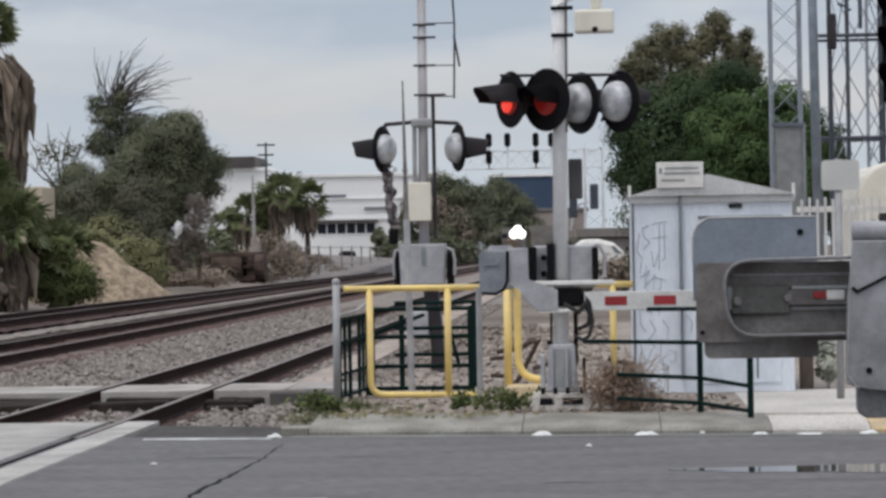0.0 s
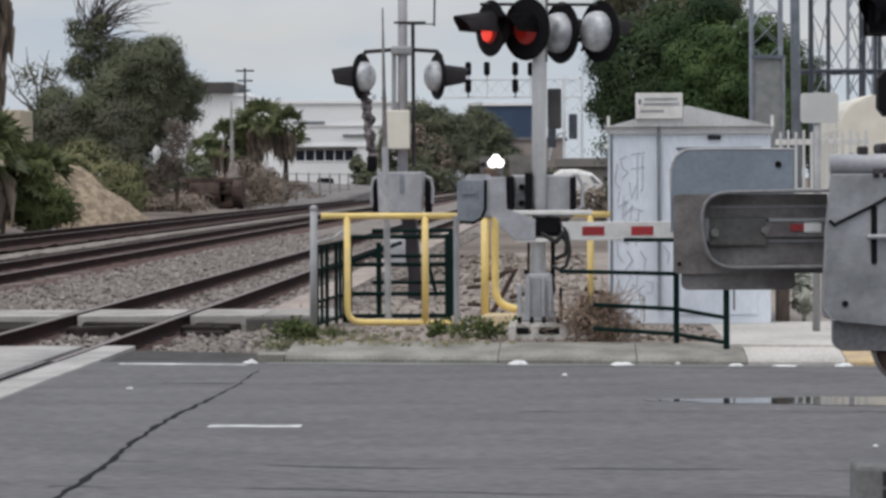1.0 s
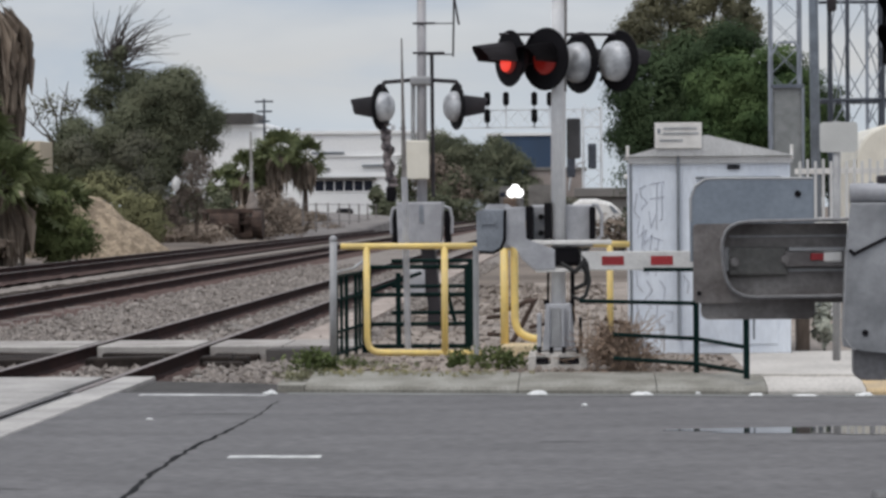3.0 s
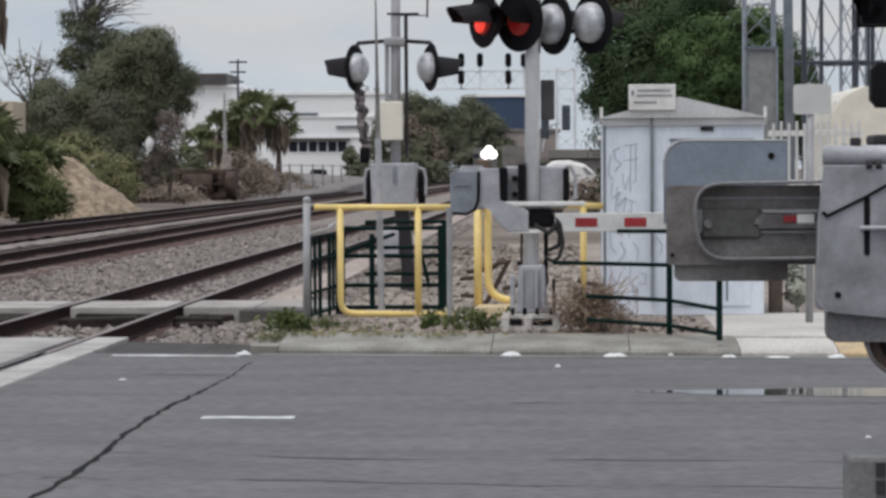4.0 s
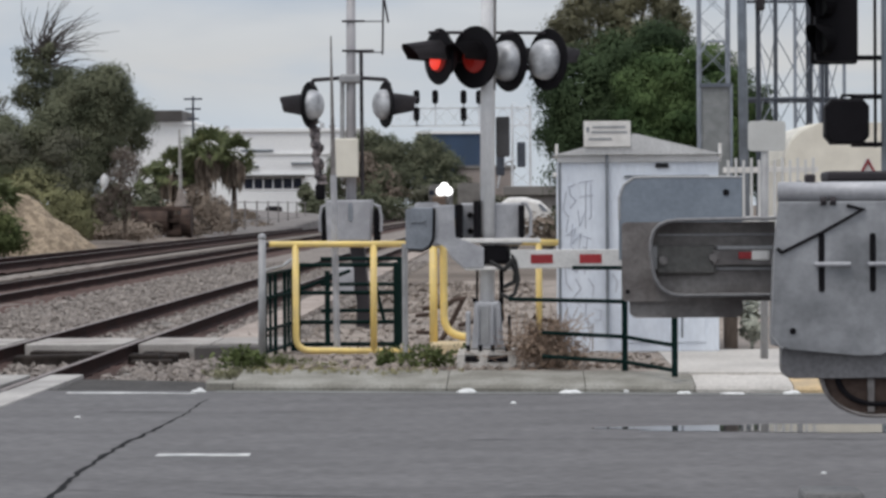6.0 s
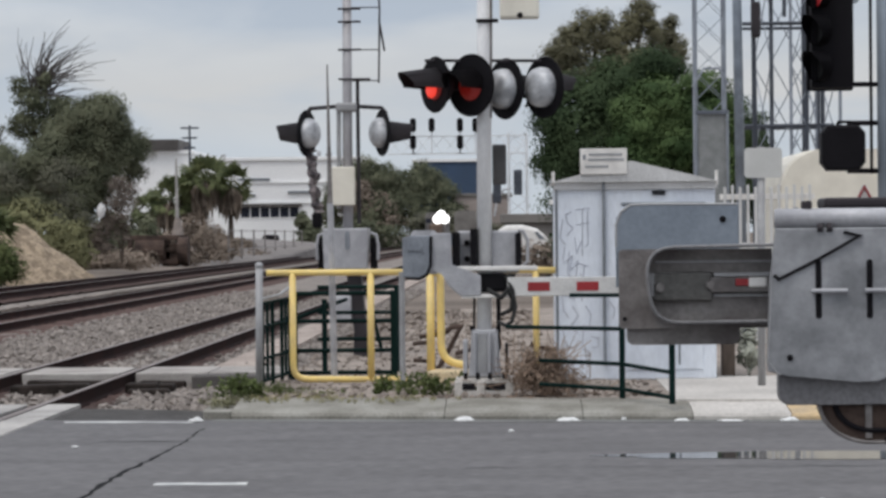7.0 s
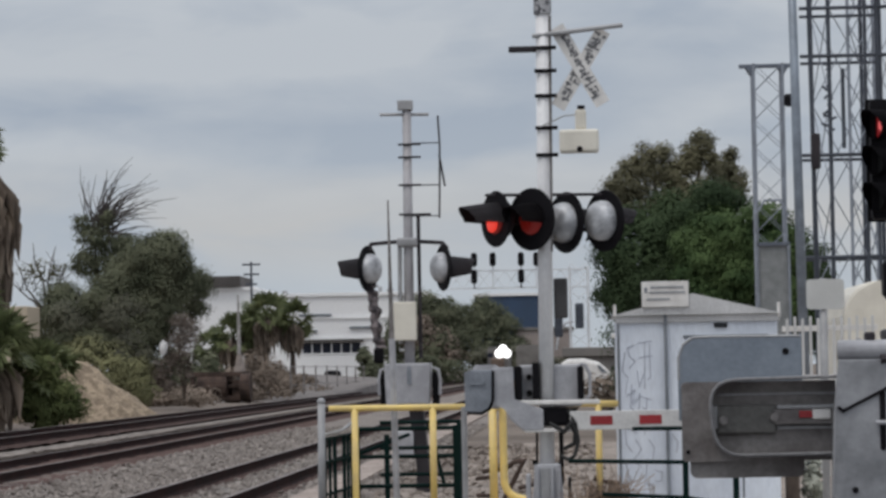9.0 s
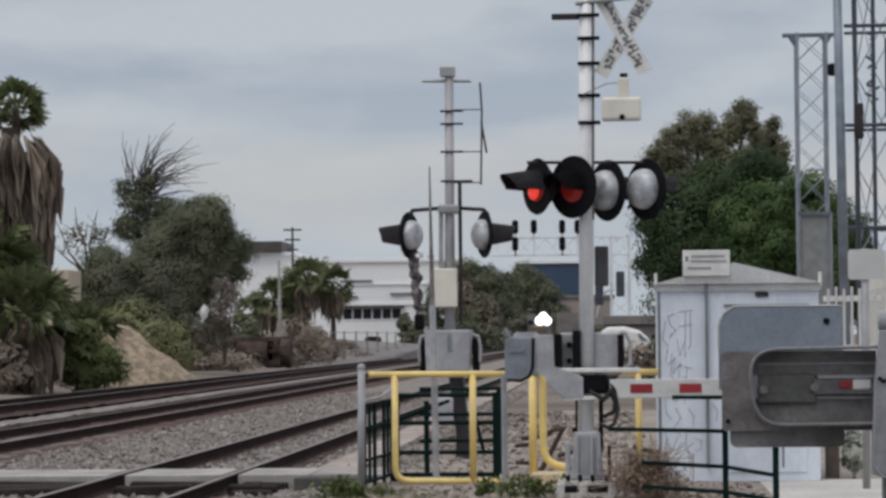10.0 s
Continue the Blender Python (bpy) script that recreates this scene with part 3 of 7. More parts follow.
# rust-stained stone close along the nearest rails, darkened for the shade they cast
for x in (-6.532, -5.028):
    ballast_bed("stained_shaded_ballast", x - 0.3, x + 0.36, 29.2, 1200, -0.172, 0.02, DARK_BALLAST, "rust-stained crushed stone along a rail, darkened for its shade", 0.11)
# loose stones on the nearest ballast
vs, fs = [], []
rs = np.random.default_rng(8)
for i in range(15000):
    y = 27.0 + 70 * rs.random() ** 1.6
    x = rs.uniform(-9.8, -3.1)
    if 35.8 < y < 37.7 or (34.15 < y < 35.9 and x < -4.2) or (y < 29.3 and -6.7 < x < -4.5) or y < 28.6:
        continue
    s = rs.uniform(0.025, 0.06)
    if min(abs(x + 6.53), abs(x + 5.03)) < 0.3:
        continue
    z = -0.19 + s * 0.4
    q = rs.normal(size=(6, 3)) * 0.3 + np.array([[1, 0, 0], [-1, 0, 0], [0, 1, 0], [0, -1, 0], [0, 0, 0.8], [0, 0, -0.8]])
    k = len(vs)
    vs += (np.array([x, y, z]) + q * s).tolist()
    fs += [(k + a, k + b, k + c) for a, b, c in ((0, 2, 4), (2, 1, 4), (1, 3, 4), (3, 0, 4), (2, 0, 5), (1, 2, 5), (3, 1, 5), (0, 3, 5))]
tagged(raw("ballast_stones", vs, fs, STONE), "loose crushed grey stones lying on the ballast", "ballast", kind="stuff")

# dark dirt shoulder at the road's edge and the footway's dark front beam
solo("shoulder", flat([(-4.55, 26.72), (-3.04, 26.6), (-3.04, 28.3), (-3.6, 28.7), (-4.57, 29.0)], -0.2, -0.03), mat("dark_shoulder", (0.085, 0.08, 0.078), 0.95, second=(0.055, 0.052, 0.05), scale=3, fine=20, bump=0.6), "dark worn shoulder of broken asphalt", "shoulder", kind="structure")
# pale path beside the nearest track
bm = flat([(-4.35, 37.6), (-3.75, 37.6), (-3.9, 120), (-4.5, 120)], -0.2, -0.12)
solo("path", bm, PATH, "pale trodden dirt path beside the track", "path", kind="structure")

# concrete crossing panels in the road
cross = thing("crossing_panels", "pale concrete crossing panels let into the road", "crossing panels", (-5.78, 22, 0), kind="structure")
for x0, x1 in ((-4.93, -4.58), (-6.38, -5.14), (-7.0, -6.62)):
    for y0, y1 in ((12, 16.35), (16.37, 20.7), (20.72, 25.05), (25.07, 29.15)):
        part("panel", box(x0, x1, y0, y1, -0.19, 0.012, 0.012), PALE_CONCRETE, cross)
cross2 = thing("crossing_panels", "pale concrete crossing panels let into the road", "crossing panels", (-11.42, 24, 0), kind="structure")
for x0, x1 in ((-10.5, -10.1), (-12.02, -10.85), (-12.8, -12.4)):
    for y0, y1 in ((20, 24.5), (24.52, 29.4)):
        part("panel", box(x0, x1, y0, y1, -0.19, 0.012, 0.012), PALE_CONCRETE, cross2)
# footway across the tracks
foot = thing("footway", "pale concrete footway laid across the tracks", "footway", (-6, 35.5, 0), kind="structure")
for x0, x1 in ((-4.93, -4.0), (-3.98, -2.98), (-6.4, -5.14), (-8.2, -6.64), (-10.2, -8.22)):
    part("slab", box(x0, x1, 35.9, 37.6, -0.19, 0.0, 0.015), CONCRETE, foot)
for x0, x1 in ((-6.4, -5.15), (-4.9, -4.25), (-8.3, -6.66)):
    crumb = random.Random(int(-x0 * 10))
    y = 34.15
    while y < 35.75:
        w, a, b = crumb.uniform(0.22, 0.42), x0 + crumb.uniform(0.0, 0.25), x1 - crumb.uniform(0.0, 0.3)
        turn = Matrix.Translation(((a + b) / 2, y, -0.12)) @ Matrix.Rotation(crumb.uniform(-0.05, 0.05), 4, "Z") @ Matrix.Rotation(crumb.uniform(-0.02, 0.02), 4, "Y") @ Matrix.Translation((-(a + b) / 2, -y, 0.12))
        part("timber", box(a, b, y, min(y + w, 35.88), -0.2, crumb.uniform(-0.12, -0.05), 0.03, turn=turn), OLD_TIE, foot, "dark rotten crossing timber")
        y += w + crumb.uniform(0.02, 0.12)

part("front_beam", box(-4.15, -2.98, 35.4, 35.88, -0.2, -0.02, 0.02), mat("dark_beam", (0.12, 0.11, 0.105), 0.9), foot, "dark concrete edge beam")
# sleepers, nearest ones
tie_me = None
for ti, (c, y0, y1, top) in enumerate(TRACKS[:2]):
    for i in range(60 if ti == 0 else 50):
        y = (29.5 if ti == 0 else 30) + 0.6 * i
        if 33.0 < y < 37.5:
            continue
        if tie_me is None:
            bm = box(-1.25, 1.25, -0.115, 0.115, -0.1, 0.0, 0.01)
            tie_me = bpy.data.meshes.new("sleeper")
            bm.to_mesh(tie_me)
            bm.free()
            tie_me.materials.append(TIE)
        ob = new("sleeper", tie_me)
        ob.location = (c, y, top - 0.18)
        tr = (T1, T2)[ti]
        ob.parent = tr
        ob.matrix_parent_inverse = tr.matrix_world.inverted()

# ---------------------------------------------------------------- crossing signals


def lamp(parent, center, yaw, lens, back_material=ALU, r=0.295, hood=0.36, tube_hood=False):
    """A flashing-light head: its front looks along yaw (degrees from the view axis, clockwise seen from above)."""
    m = Matrix.Translation(center) @ Matrix.Rotation(radians(-yaw), 4, "Z")
    bm = bmesh.new()
    bmesh.ops.create_cone(bm, cap_ends=True, segments=40, radius1=r, radius2=r, depth=0.014, matrix=Matrix.Rotation(radians(90), 4, "X"))
    # rolled rim
    for i in range(40):
        a0, a1 = 2 * math.pi * i / 40, 2 * math.pi * (i + 1) / 40
        rod((r * math.cos(a0), 0, r * math.sin(a0)), (r * math.cos(a1), 0, r * math.sin(a1)), 0.012, None, 6, bm)
    bmesh.ops.transform(bm, matrix=m, verts=bm.verts[:])
    disc = part("background", bm, BLACK, parent, "round black background plate")
    # housing behind, a shallow dome
    bm = bmesh.new()
    rr = [(0.2, -0.01), (0.2, -0.05), (0.185, -0.1), (0.13, -0.145), (0.06, -0.16)]
    rings = [[bm.verts.new((q * math.cos(a), y, q * math.sin(a))) for a in [2 * math.pi * j / 28 for j in range(28)]] for q, y in rr]
    for a, b in zip(rings, rings[1:]):
        for j in range(28):
            bm.faces.new((a[j], a[(j + 1) % 28], b[(j + 1) % 28], b[j]))
    bm.faces.new(rings[-1])
    bmesh.ops.transform(bm, matrix=m, verts=bm.verts[:])
    part("housing", bm, back_material, parent, "pale grey domed lamp housing", smooth=True)
    # lens and hood in front
    bm = bmesh.new()
    rr = [(0.152, 0.012), (0.13, 0.03), (0.08, 0.042), (0.03, 0.047)]
    rings = [[bm.verts.new((q * math.cos(a), y, q * math.sin(a))) for a in [2 * math.pi * j / 28 for j in range(28)]] for q, y in rr]
    for a, b in zip(rings, rings[1:]):
        for j in range(28):
            bm.faces.new((a[j], a[(j + 1) % 28], b[(j + 1) % 28], b[j]))
    bm.faces.new(rings[-1])
    bmesh.ops.transform(bm, matrix=m, verts=bm.verts[:])
    lens_ob = part("lens", bm, LENS_DIM if lens == LENS_LIT else lens, parent, "red lens", smooth=True)
    if lens == LENS_LIT:
        bm = bmesh.new()
        bmesh.ops.create_uvsphere(bm, u_segments=20, v_segments=10, radius=0.1, matrix=Matrix.Translation((0.0, 0.046, -0.045)) @ Matrix.Diagonal((1.05, 0.14, 0.9, 1)))
        bmesh.ops.transform(bm, matrix=m, verts=bm.verts[:])
        part("lit_lamp", bm, LENS_LIT, lens_ob, "glowing red lamp behind the lens", smooth=True)
    bm = bmesh.new()
    grid = []
    for k in range(2):
        row = []
        for j in range(19):
            a = radians(-70 + 320 * j / 18) if tube_hood else radians(-14 + 208 * j / 18)
            up = max(0, math.sin(a))
            length = hood * (0.86 + 0.14 * up if tube_hood else 0.74 + 0.26 * up)
            q = (0.165 - 0.06 * k) if tube_hood else 0.172 - 0.055 * k
            row.append(bm.verts.new((q * math.cos(a), 0.008 + length * k, q * math.sin(a) + (0.012 if tube_hood else 0.0) * k)))
        grid.append(row)
    for j in range(18):
        bm.faces.new((grid[0][j], grid[0][j + 1], grid[1][j + 1], grid[1][j]))
    bmesh.ops.solidify(bm, geom=bm.faces[:], thickness=0.006)
    bmesh.ops.transform(bm, matrix=m, verts=bm.verts[:])
    part("hood", bm, BROWN_BLACK, parent, "long black visor", smooth=True)
    return disc


MX, MY = -0.335, 27.8
sig = thing("crossing_signal", "grey mast with four flashing red crossing lamps and a gate mechanism", "crossing signal", (MX, MY, 0.145))
bm = box(-0.62, -0.05, MY - 0.3, MY + 0.3, 0.14, 0.215, 0.015)
for x in (-0.6, -0.38, -0.1):
    box(x - 0.03, x + 0.05, MY - 0.31, MY + 0.31, 0.14, 0.3, 0.012, bm)
box(-0.62, -0.05, MY - 0.25, MY + 0.25, 0.27, 0.325, 0.012, bm)
part("foundation", bm, APRON, sig, "pale slotted foundation frame")
# black blocks fill the frame's openings to give them their shade
for x0, x1 in ((-0.32, -0.12), (-0.56, -0.43)):
    part("foundation_slot_shade", box(x0, x1, MY - 0.305, MY - 0.2, 0.215, 0.268, 0.0), BLACK, sig, "black block standing in for a slot's shade")
for x in (-0.52, -0.4, -0.28, -0.14):
    part("anchor_bolt", rod((x, MY - 0.24, 0.32), (x, MY - 0.24, 0.38), 0.022, None, 6), BLACK, sig, "dark anchor bolt")
bm = slab([(-0.5, 0.33), (-0.15, 0.33), (-0.185, 0.4), (-0.2, 0.8), (-0.46, 0.8), (-0.475, 0.4)], MY - 0.15, MY + 0.17, bevel=0.015)
part("pedestal", bm, ALU, sig, "cast-aluminium mast base")
for x, z1 in ((-0.435, 0.78), (-0.285, 0.77), (-0.22, 0.74)):
    part("rib", box(x - 0.013, x + 0.013, MY - 0.195, MY - 0.14, 0.35, z1, 0.004), ALU, sig, "upright cast rib")
# the recess's shade is only a duller plate on the flat face
part("rib_recess_shade", box(-0.4, -0.31, MY - 0.158, MY - 0.145, 0.38, 0.76, 0.003), GALV, sig, "duller plate standing in for a shaded recess between ribs")
part("side_fin", box(-0.545, -0.5, MY - 0.16, MY + 0.1, 0.34, 0.7, 0.008), ALU, sig, "pale side fin")
# black box along the dark right edge of the base
part("side_fin", box(-0.13, -0.1, MY - 0.1, MY + 0.1, 0.34, 0.66, 0.006), BLACK, sig, "black strip along the base's right edge")
for x in (-0.46, -0.2):
    part("collar_bolt", rod((x, MY - 0.16, 0.8), (x, MY - 0.16, 0.84), 0.02, None, 6), BLACK, sig)
part("drip_pipe", rod((-0.435, MY - 0.02, 0.8), (-0.43, MY - 0.02, 1.12), 0.012, None, 8), BLACK, sig)
part("mast", rod((MX, MY, 0.7), (MX + 0.045, MY, 5.75), 0.074, 0.07, 24), MAST, sig, "tall pale grey tubular mast", smooth=True)
part("conduit", tube([(-0.24, MY - 0.08, 0.5), (-0.19, MY - 0.1, 0.62), (-0.19, MY - 0.1, 1.15)], 0.022), BLACK, sig, "dark conduit")
# gate mechanism round the mast
bm = box(-0.6, -0.4, MY + 0.1, MY + 0.4, 1.4, 1.78, 0.02)
box(-0.27, 0.02, MY + 0.02, MY + 0.4, 1.36, 1.78, 0.02, bm)
part("mechanism_box", bm, ALU, sig, "grey gate mechanism housing")
# black plates give the shaded gaps beside bracket and mast their dark
part("clamp_plate", box(-0.645, -0.57, MY - 0.15, MY + 0.15, 1.4, 1.77, 0.015), BLACK, sig, "black clamp plate set to darken a gap")
part("clamp_plate", box(-0.465, -0.395, MY - 0.1, MY + 0.12, 1.38, 1.8, 0.004), BLACK, sig, "black clamp plate set to darken a gap")
part("hub", box(-0.02, 0.045, MY - 0.1, MY + 0.2, 1.43, 1.76, 0.02), BLACK, sig, "black arm hub")
part("shaft_housing", box(-0.42, -0.1, MY - 0.16, MY + 0.05, 1.17, 1.36, 0.04), BLACK, sig, "black shaft housing")
for z in (1.5, 1.66):
    part("bolt", rod((-0.5, MY + 0.1, z), (-0.5, MY + 0.07, z), 0.03, None, 10), BLACK, sig)
part("guard_ring", tube([(0.05, MY - 0.05, 1.42), (0.1, MY - 0.05, 1.47), (0.105, MY - 0.05, 1.68), (0.06, MY - 0.05, 1.77), (0.01, MY - 0.05, 1.78)], 0.017), ALU, sig, "pale bent guard")
bm = slab([(-0.86, 1.76), (-0.65, 1.76), (-0.65, 1.44), (-0.36, 1.34), (-0.36, 1.14), (-0.56, 1.135), (-0.68, 1.24), (-0.74, 1.36), (-0.86, 1.4)], MY - 0.21, MY - 0.17, bevel=0.01)
part("gate_bracket", bm, ALU, sig, "pale cast gate arm bracket")
bm = slab([(-1.13, 1.33), (-0.97, 1.32), (-0.9, 1.36), (-0.868, 1.44), (-0.862, 1.735), (-1.06, 1.74), (-1.085, 1.72), (-1.13, 1.72)], MY - 0.27, MY - 0.2, bevel=0.012)
part("counterweight", bm, mat("slate_paint", (0.235, 0.255, 0.285), 0.55, 0.1, second=(0.175, 0.19, 0.215), scale=6), sig, "slate-grey counterweight plate")
# shadow gap round the plate, drawn as a black tube
part("plate_shadow_gap", tube([(-1.1, MY - 0.24, 1.318), (-0.97, MY - 0.24, 1.308), (-0.89, MY - 0.24, 1.35), (-0.855, MY - 0.24, 1.44), (-0.848, MY - 0.24, 1.73)], 0.014, 6), BLACK, sig, "black edging standing in for the shadow gap round the plate")
part("counterweight", slab(rounded(-1.06, -0.8, 1.35, 1.79, 0.05, "cd"), MY + 0.1, MY + 0.17, bevel=0.012), ALU, sig, "pale counterweight plate behind")
bm = box(-1.08, -0.93, MY - 0.285, MY - 0.268, 1.59, 1.605, 0.003)
box(-1.09, -1.075, MY - 0.285, MY - 0.268, 1.555, 1.64, 0.003, bm)
box(-0.945, -0.93, MY - 0.285, MY - 0.268, 1.555, 1.64, 0.003, bm)
part("slot_marks", bm, SEAM, sig, "dark adjusting slots")
bm = box(-0.72, 0.2, MY - 0.2, MY - 0.13, 1.385, 1.43, 0.01)
box(-0.55, -0.05, MY - 0.2, MY - 0.13, 1.115, 1.15, 0.008, bm)
part("arm_bracket", bm, WHITE, sig, "pale steel arm clamp bars")
arm = part("gate_arm", box(-0.1, 2.62, MY - 0.19, MY - 0.15, 1.13, 1.315, 0.008), mat("arm_paint", (0.66, 0.65, 0.63), 0.5, second=(0.5, 0.49, 0.48), scale=4, spread=0.2), sig, "white gate arm lowered level")
for i in range(6):
    x = 0.1 + 0.482 * i
    part("red_stripe", box(x, x + 0.218, MY - 0.196, MY - 0.188, 1.18, 1.268, 0.0), RED_PAINT, arm, "red reflective stripe")
part("cable", tube([(-0.3, MY - 0.16, 1.2), (-0.16, MY - 0.22, 1.12), (-0.09, MY - 0.22, 1.2), (-0.05, MY - 0.2, 1.1), (-0.06, MY - 0.18, 1.0), (-0.16, MY - 0.12, 0.95)], 0.022), RUBBER, sig, "looped black cable")
part("cable", tube([(-0.12, MY - 0.15, 1.33), (-0.05, MY - 0.2, 1.2), (-0.02, MY - 0.2, 1.02), (-0.06, MY - 0.2, 0.88), (-0.12, MY - 0.15, 0.84), (-0.2, MY - 0.12, 0.88)], 0.018), RUBBER, sig, "hanging black cable")
part("side_post", rod((-1.2, MY + 1.2, 0.14), (-1.2, MY + 1.2, 1.36), 0.03, None, 12), GALV, sig, "grey stay post")
# lamps along a thin crossarm
bm = rod((-0.9, MY - 0.02, 3.475), (0.3, MY - 0.02, 3.46), 0.016, None, 8)
rod((0.1, MY, 3.0), (0.3, MY, 3.46), 0.014, None, 8, bm)
rod((0.1, MY, 3.12), (-0.33, MY, 3.12), 0.03, None, 8, bm)
rod((-0.75, MY, 3.2), (-0.33, MY, 3.2), 0.03, None, 8, bm)
part("crossarm", bm, BROWN_BLACK, sig, "dark lamp crossarm")
lamp(sig, (-0.797, MY - 0.02, 3.235), 238, LENS_LIT, BROWN_BLACK, 0.27, 0.4)
lamp(sig, (-0.44, MY - 0.12, 3.22), 222, LENS_DIM, BROWN_BLACK, 0.3, 0.36)
lamp(sig, (-0.1, MY + 0.05, 3.19), 55, LENS, LAMP_BACK)
lamp(sig, (0.283, MY - 0.05, 3.195), 52, LENS, LAMP_BACK)
# bell arm, cross sign and box higher up
for z in (4.93, 4.7, 4.45, 4.13, 3.86):
    part("clamp", rod((MX - 0.05, MY - 0.07, z), (MX + 0.17, MY - 0.07, z), 0.02, None, 8), BLACK, sig, "dark pipe clamp")
part("side_bar", box(-0.64, -0.33, MY - 0.03, MY + 0.03, 4.895, 4.955, 0.01), BROWN_BLACK, sig, "dark side bar")
part("top_bar", rod((-0.4, MY - 0.05, 5.05), (0.5, MY - 0.05, 5.14), 0.024, None, 10), GALV, sig, "grey sloping top bar")
for a, b in (((-0.16, 5.14), (0.29, 4.36)), ((0.31, 5.1), (-0.16, 4.34))):
    a, b = Vector((a[0], 0, a[1])), Vector((b[0], 0, b[1]))
    d = (b - a).normalized()
    s = Vector((d.z, 0, -d.x)) * 0.075
    yy = MY - 0.02 if a.x < 0 else MY + 0.01
    bm = slab([((a - s).x, (a - s).z), ((b - s).x, (b - s).z), ((b + s).x, (b + s).z), ((a + s).x, (a + s).z)], yy, yy + 0.012)
    blade = part("cross_blade", bm, WHITE, sig, "white crossing sign blade with worn dark letter bars")
    bm = bmesh.new()
    rr = random.Random(int(a.x * 100))
    length = (b - a).length
    k = 0.08
    while k < 0.92:
        c = a.lerp(b, k)
        for j in range(4):
            o = c + s * rr.uniform(-0.6, 0.6) + d * rr.uniform(-0.02, 0.02)
            u, v = (d * rr.uniform(0.005, 0.009), s * rr.uniform(0.2, 0.42)) if rr.random() < 0.5 else (d * rr.uniform(0.014, 0.024), s * rr.uniform(0.08, 0.14))
            bm.faces.new([bm.verts.new((q.x, yy - 0.004 - 0.0004 * j, q.z)) for q in (o - u - v, o + u - v, o + u + v, o - u + v)])
        k += rr.uniform(0.045, 0.065)
    tagged(part("lettering", bm, mat("worn_lettering", (0.17, 0.17, 0.18), 0.7), blade), kind="stuff")
part("small_box", box(-0.15, 0.24, MY - 0.2, MY - 0.02, 3.87, 4.1, 0.025), CREAM, sig, "cream plastic box")
part("small_box_stem", box(0.01, 0.12, MY - 0.16, MY - 0.06, 4.1, 4.3, 0.02), CREAM, sig, "cream stem with a dark cap")
part("box_cap", rod((0.07, MY - 0.11, 4.28), (0.07, MY - 0.11, 4.34), 0.04, None, 10), BLACK, sig, "dark cap")
part("box_gland", rod((0.05, MY - 0.2, 3.9), (0.05, MY - 0.212, 3.9), 0.03, None, 10), BLACK, sig, "dark cable gland")
part("box_strap", tube([(MX, MY - 0.1, 4.14), (-0.1, MY - 0.13, 4.24), (0.07, MY - 0.13, 4.25)], 0.008), GALV, sig)
part("top_sleeve", rod((MX + 0.04, MY, 5.27), (MX + 0.046, MY, 5.9), 0.088, None, 20), MOTTLED, sig, "mottled grey mast-top sleeve")
part("riser", rod((MX + 0.085, MY - 0.03, 2.9), (MX + 0.11, MY - 0.03, 5.25), 0.016, None, 8), GALV_DARK, sig, "thin dark riser pipe")
# switch box low on the far side of the mast
part("junction_box", box(-0.24, -0.1, MY + 0.1, MY + 0.25, 2.24, 2.64, 0.02), mat("dull_box", (0.09, 0.085, 0.085), 0.7), sig, "dark box behind the mast")

# ---- second signal, farther along the track
AX, AY = -2.24, 37.0
siga = thing("crossing_signal", "grey mast with two flashing crossing lamps seen from behind", "crossing signal", (AX, AY, -0.2))
part("pedestal", slab([(AX + 0.06, -0.2), (AX + 0.3, -0.2), (AX + 0.24, 0.5), (AX + 0.17, 1.3), (AX - 0.02, 1.3), (AX + 0.08, 0.5)], AY - 0.2, AY + 0.2, bevel=0.015), BROWN_BLACK, siga, "dark weathered cast mast base")
part("foot_plate", box(AX - 0.2, AX + 0.36, AY - 0.28, AY + 0.28, -0.2, -0.08, 0.02), BROWN_BLACK, siga, "dark foot plate")
part("mast", rod((AX, AY, 1.25), (AX + 0.02, AY, 5.3), 0.07, 0.058, 20), mat("grey_mast_paint", (0.42, 0.41, 0.42), 0.5, 0.1, second=(0.29, 0.28, 0.29), scale=3, spread=0.15, stretch=(1, 1, 0.3)), siga, "tall pale grey tubular mast", smooth=True)
part("mast_cap", box(AX - 0.1, AX + 0.1, AY - 0.08, AY + 0.08, 5.2, 5.33, 0.01), GALV, siga, "square mast cap")
bm = rod((AX - 0.34, AY, 5.15), (AX + 0.31, AY, 5.14), 0.022, None, 8)
part("top_crossbar", bm, GALV, siga, "thin top crossbar")
for z, w in ((4.74, 0.2), (4.57, 0.2), (4.2, 0.2), (3.81, 0.32)):
    part("clamp", rod((AX - 0.1, AY - 0.06, z), (AX + w, AY - 0.06, z), 0.015, None, 8), BROWN_BLACK, siga, "dark pipe clamp")
bm = tube([(AX + 0.43, AY, 5.12), (AX + 0.45, AY, 4.74), (AX + 0.44, AY, 4.2), (AX + 0.43, AY, 3.76)], 0.013, 6)
tube([(AX + 0.44, AY, 4.6), (AX + 0.51, AY, 4.18)], 0.014, 6, bm)
for z in (4.76, 4.2, 3.79):
    rod((AX, AY, z), (AX + 0.44, AY, z), 0.008, None, 6, bm)
part("antenna", bm, BROWN_BLACK, siga, "thin dark folded antenna")
part("side_pipe", rod((AX + 0.155, AY - 0.05, 1.9), (AX + 0.15, AY - 0.05, 3.82), 0.025, None, 10), BROWN_BLACK, siga, "dark side pipe")
part("inner_pipe", rod((AX - 0.11, AY - 0.05, 2.1), (AX - 0.1, AY - 0.05, 3.45), 0.03, None, 10), GALV, siga)
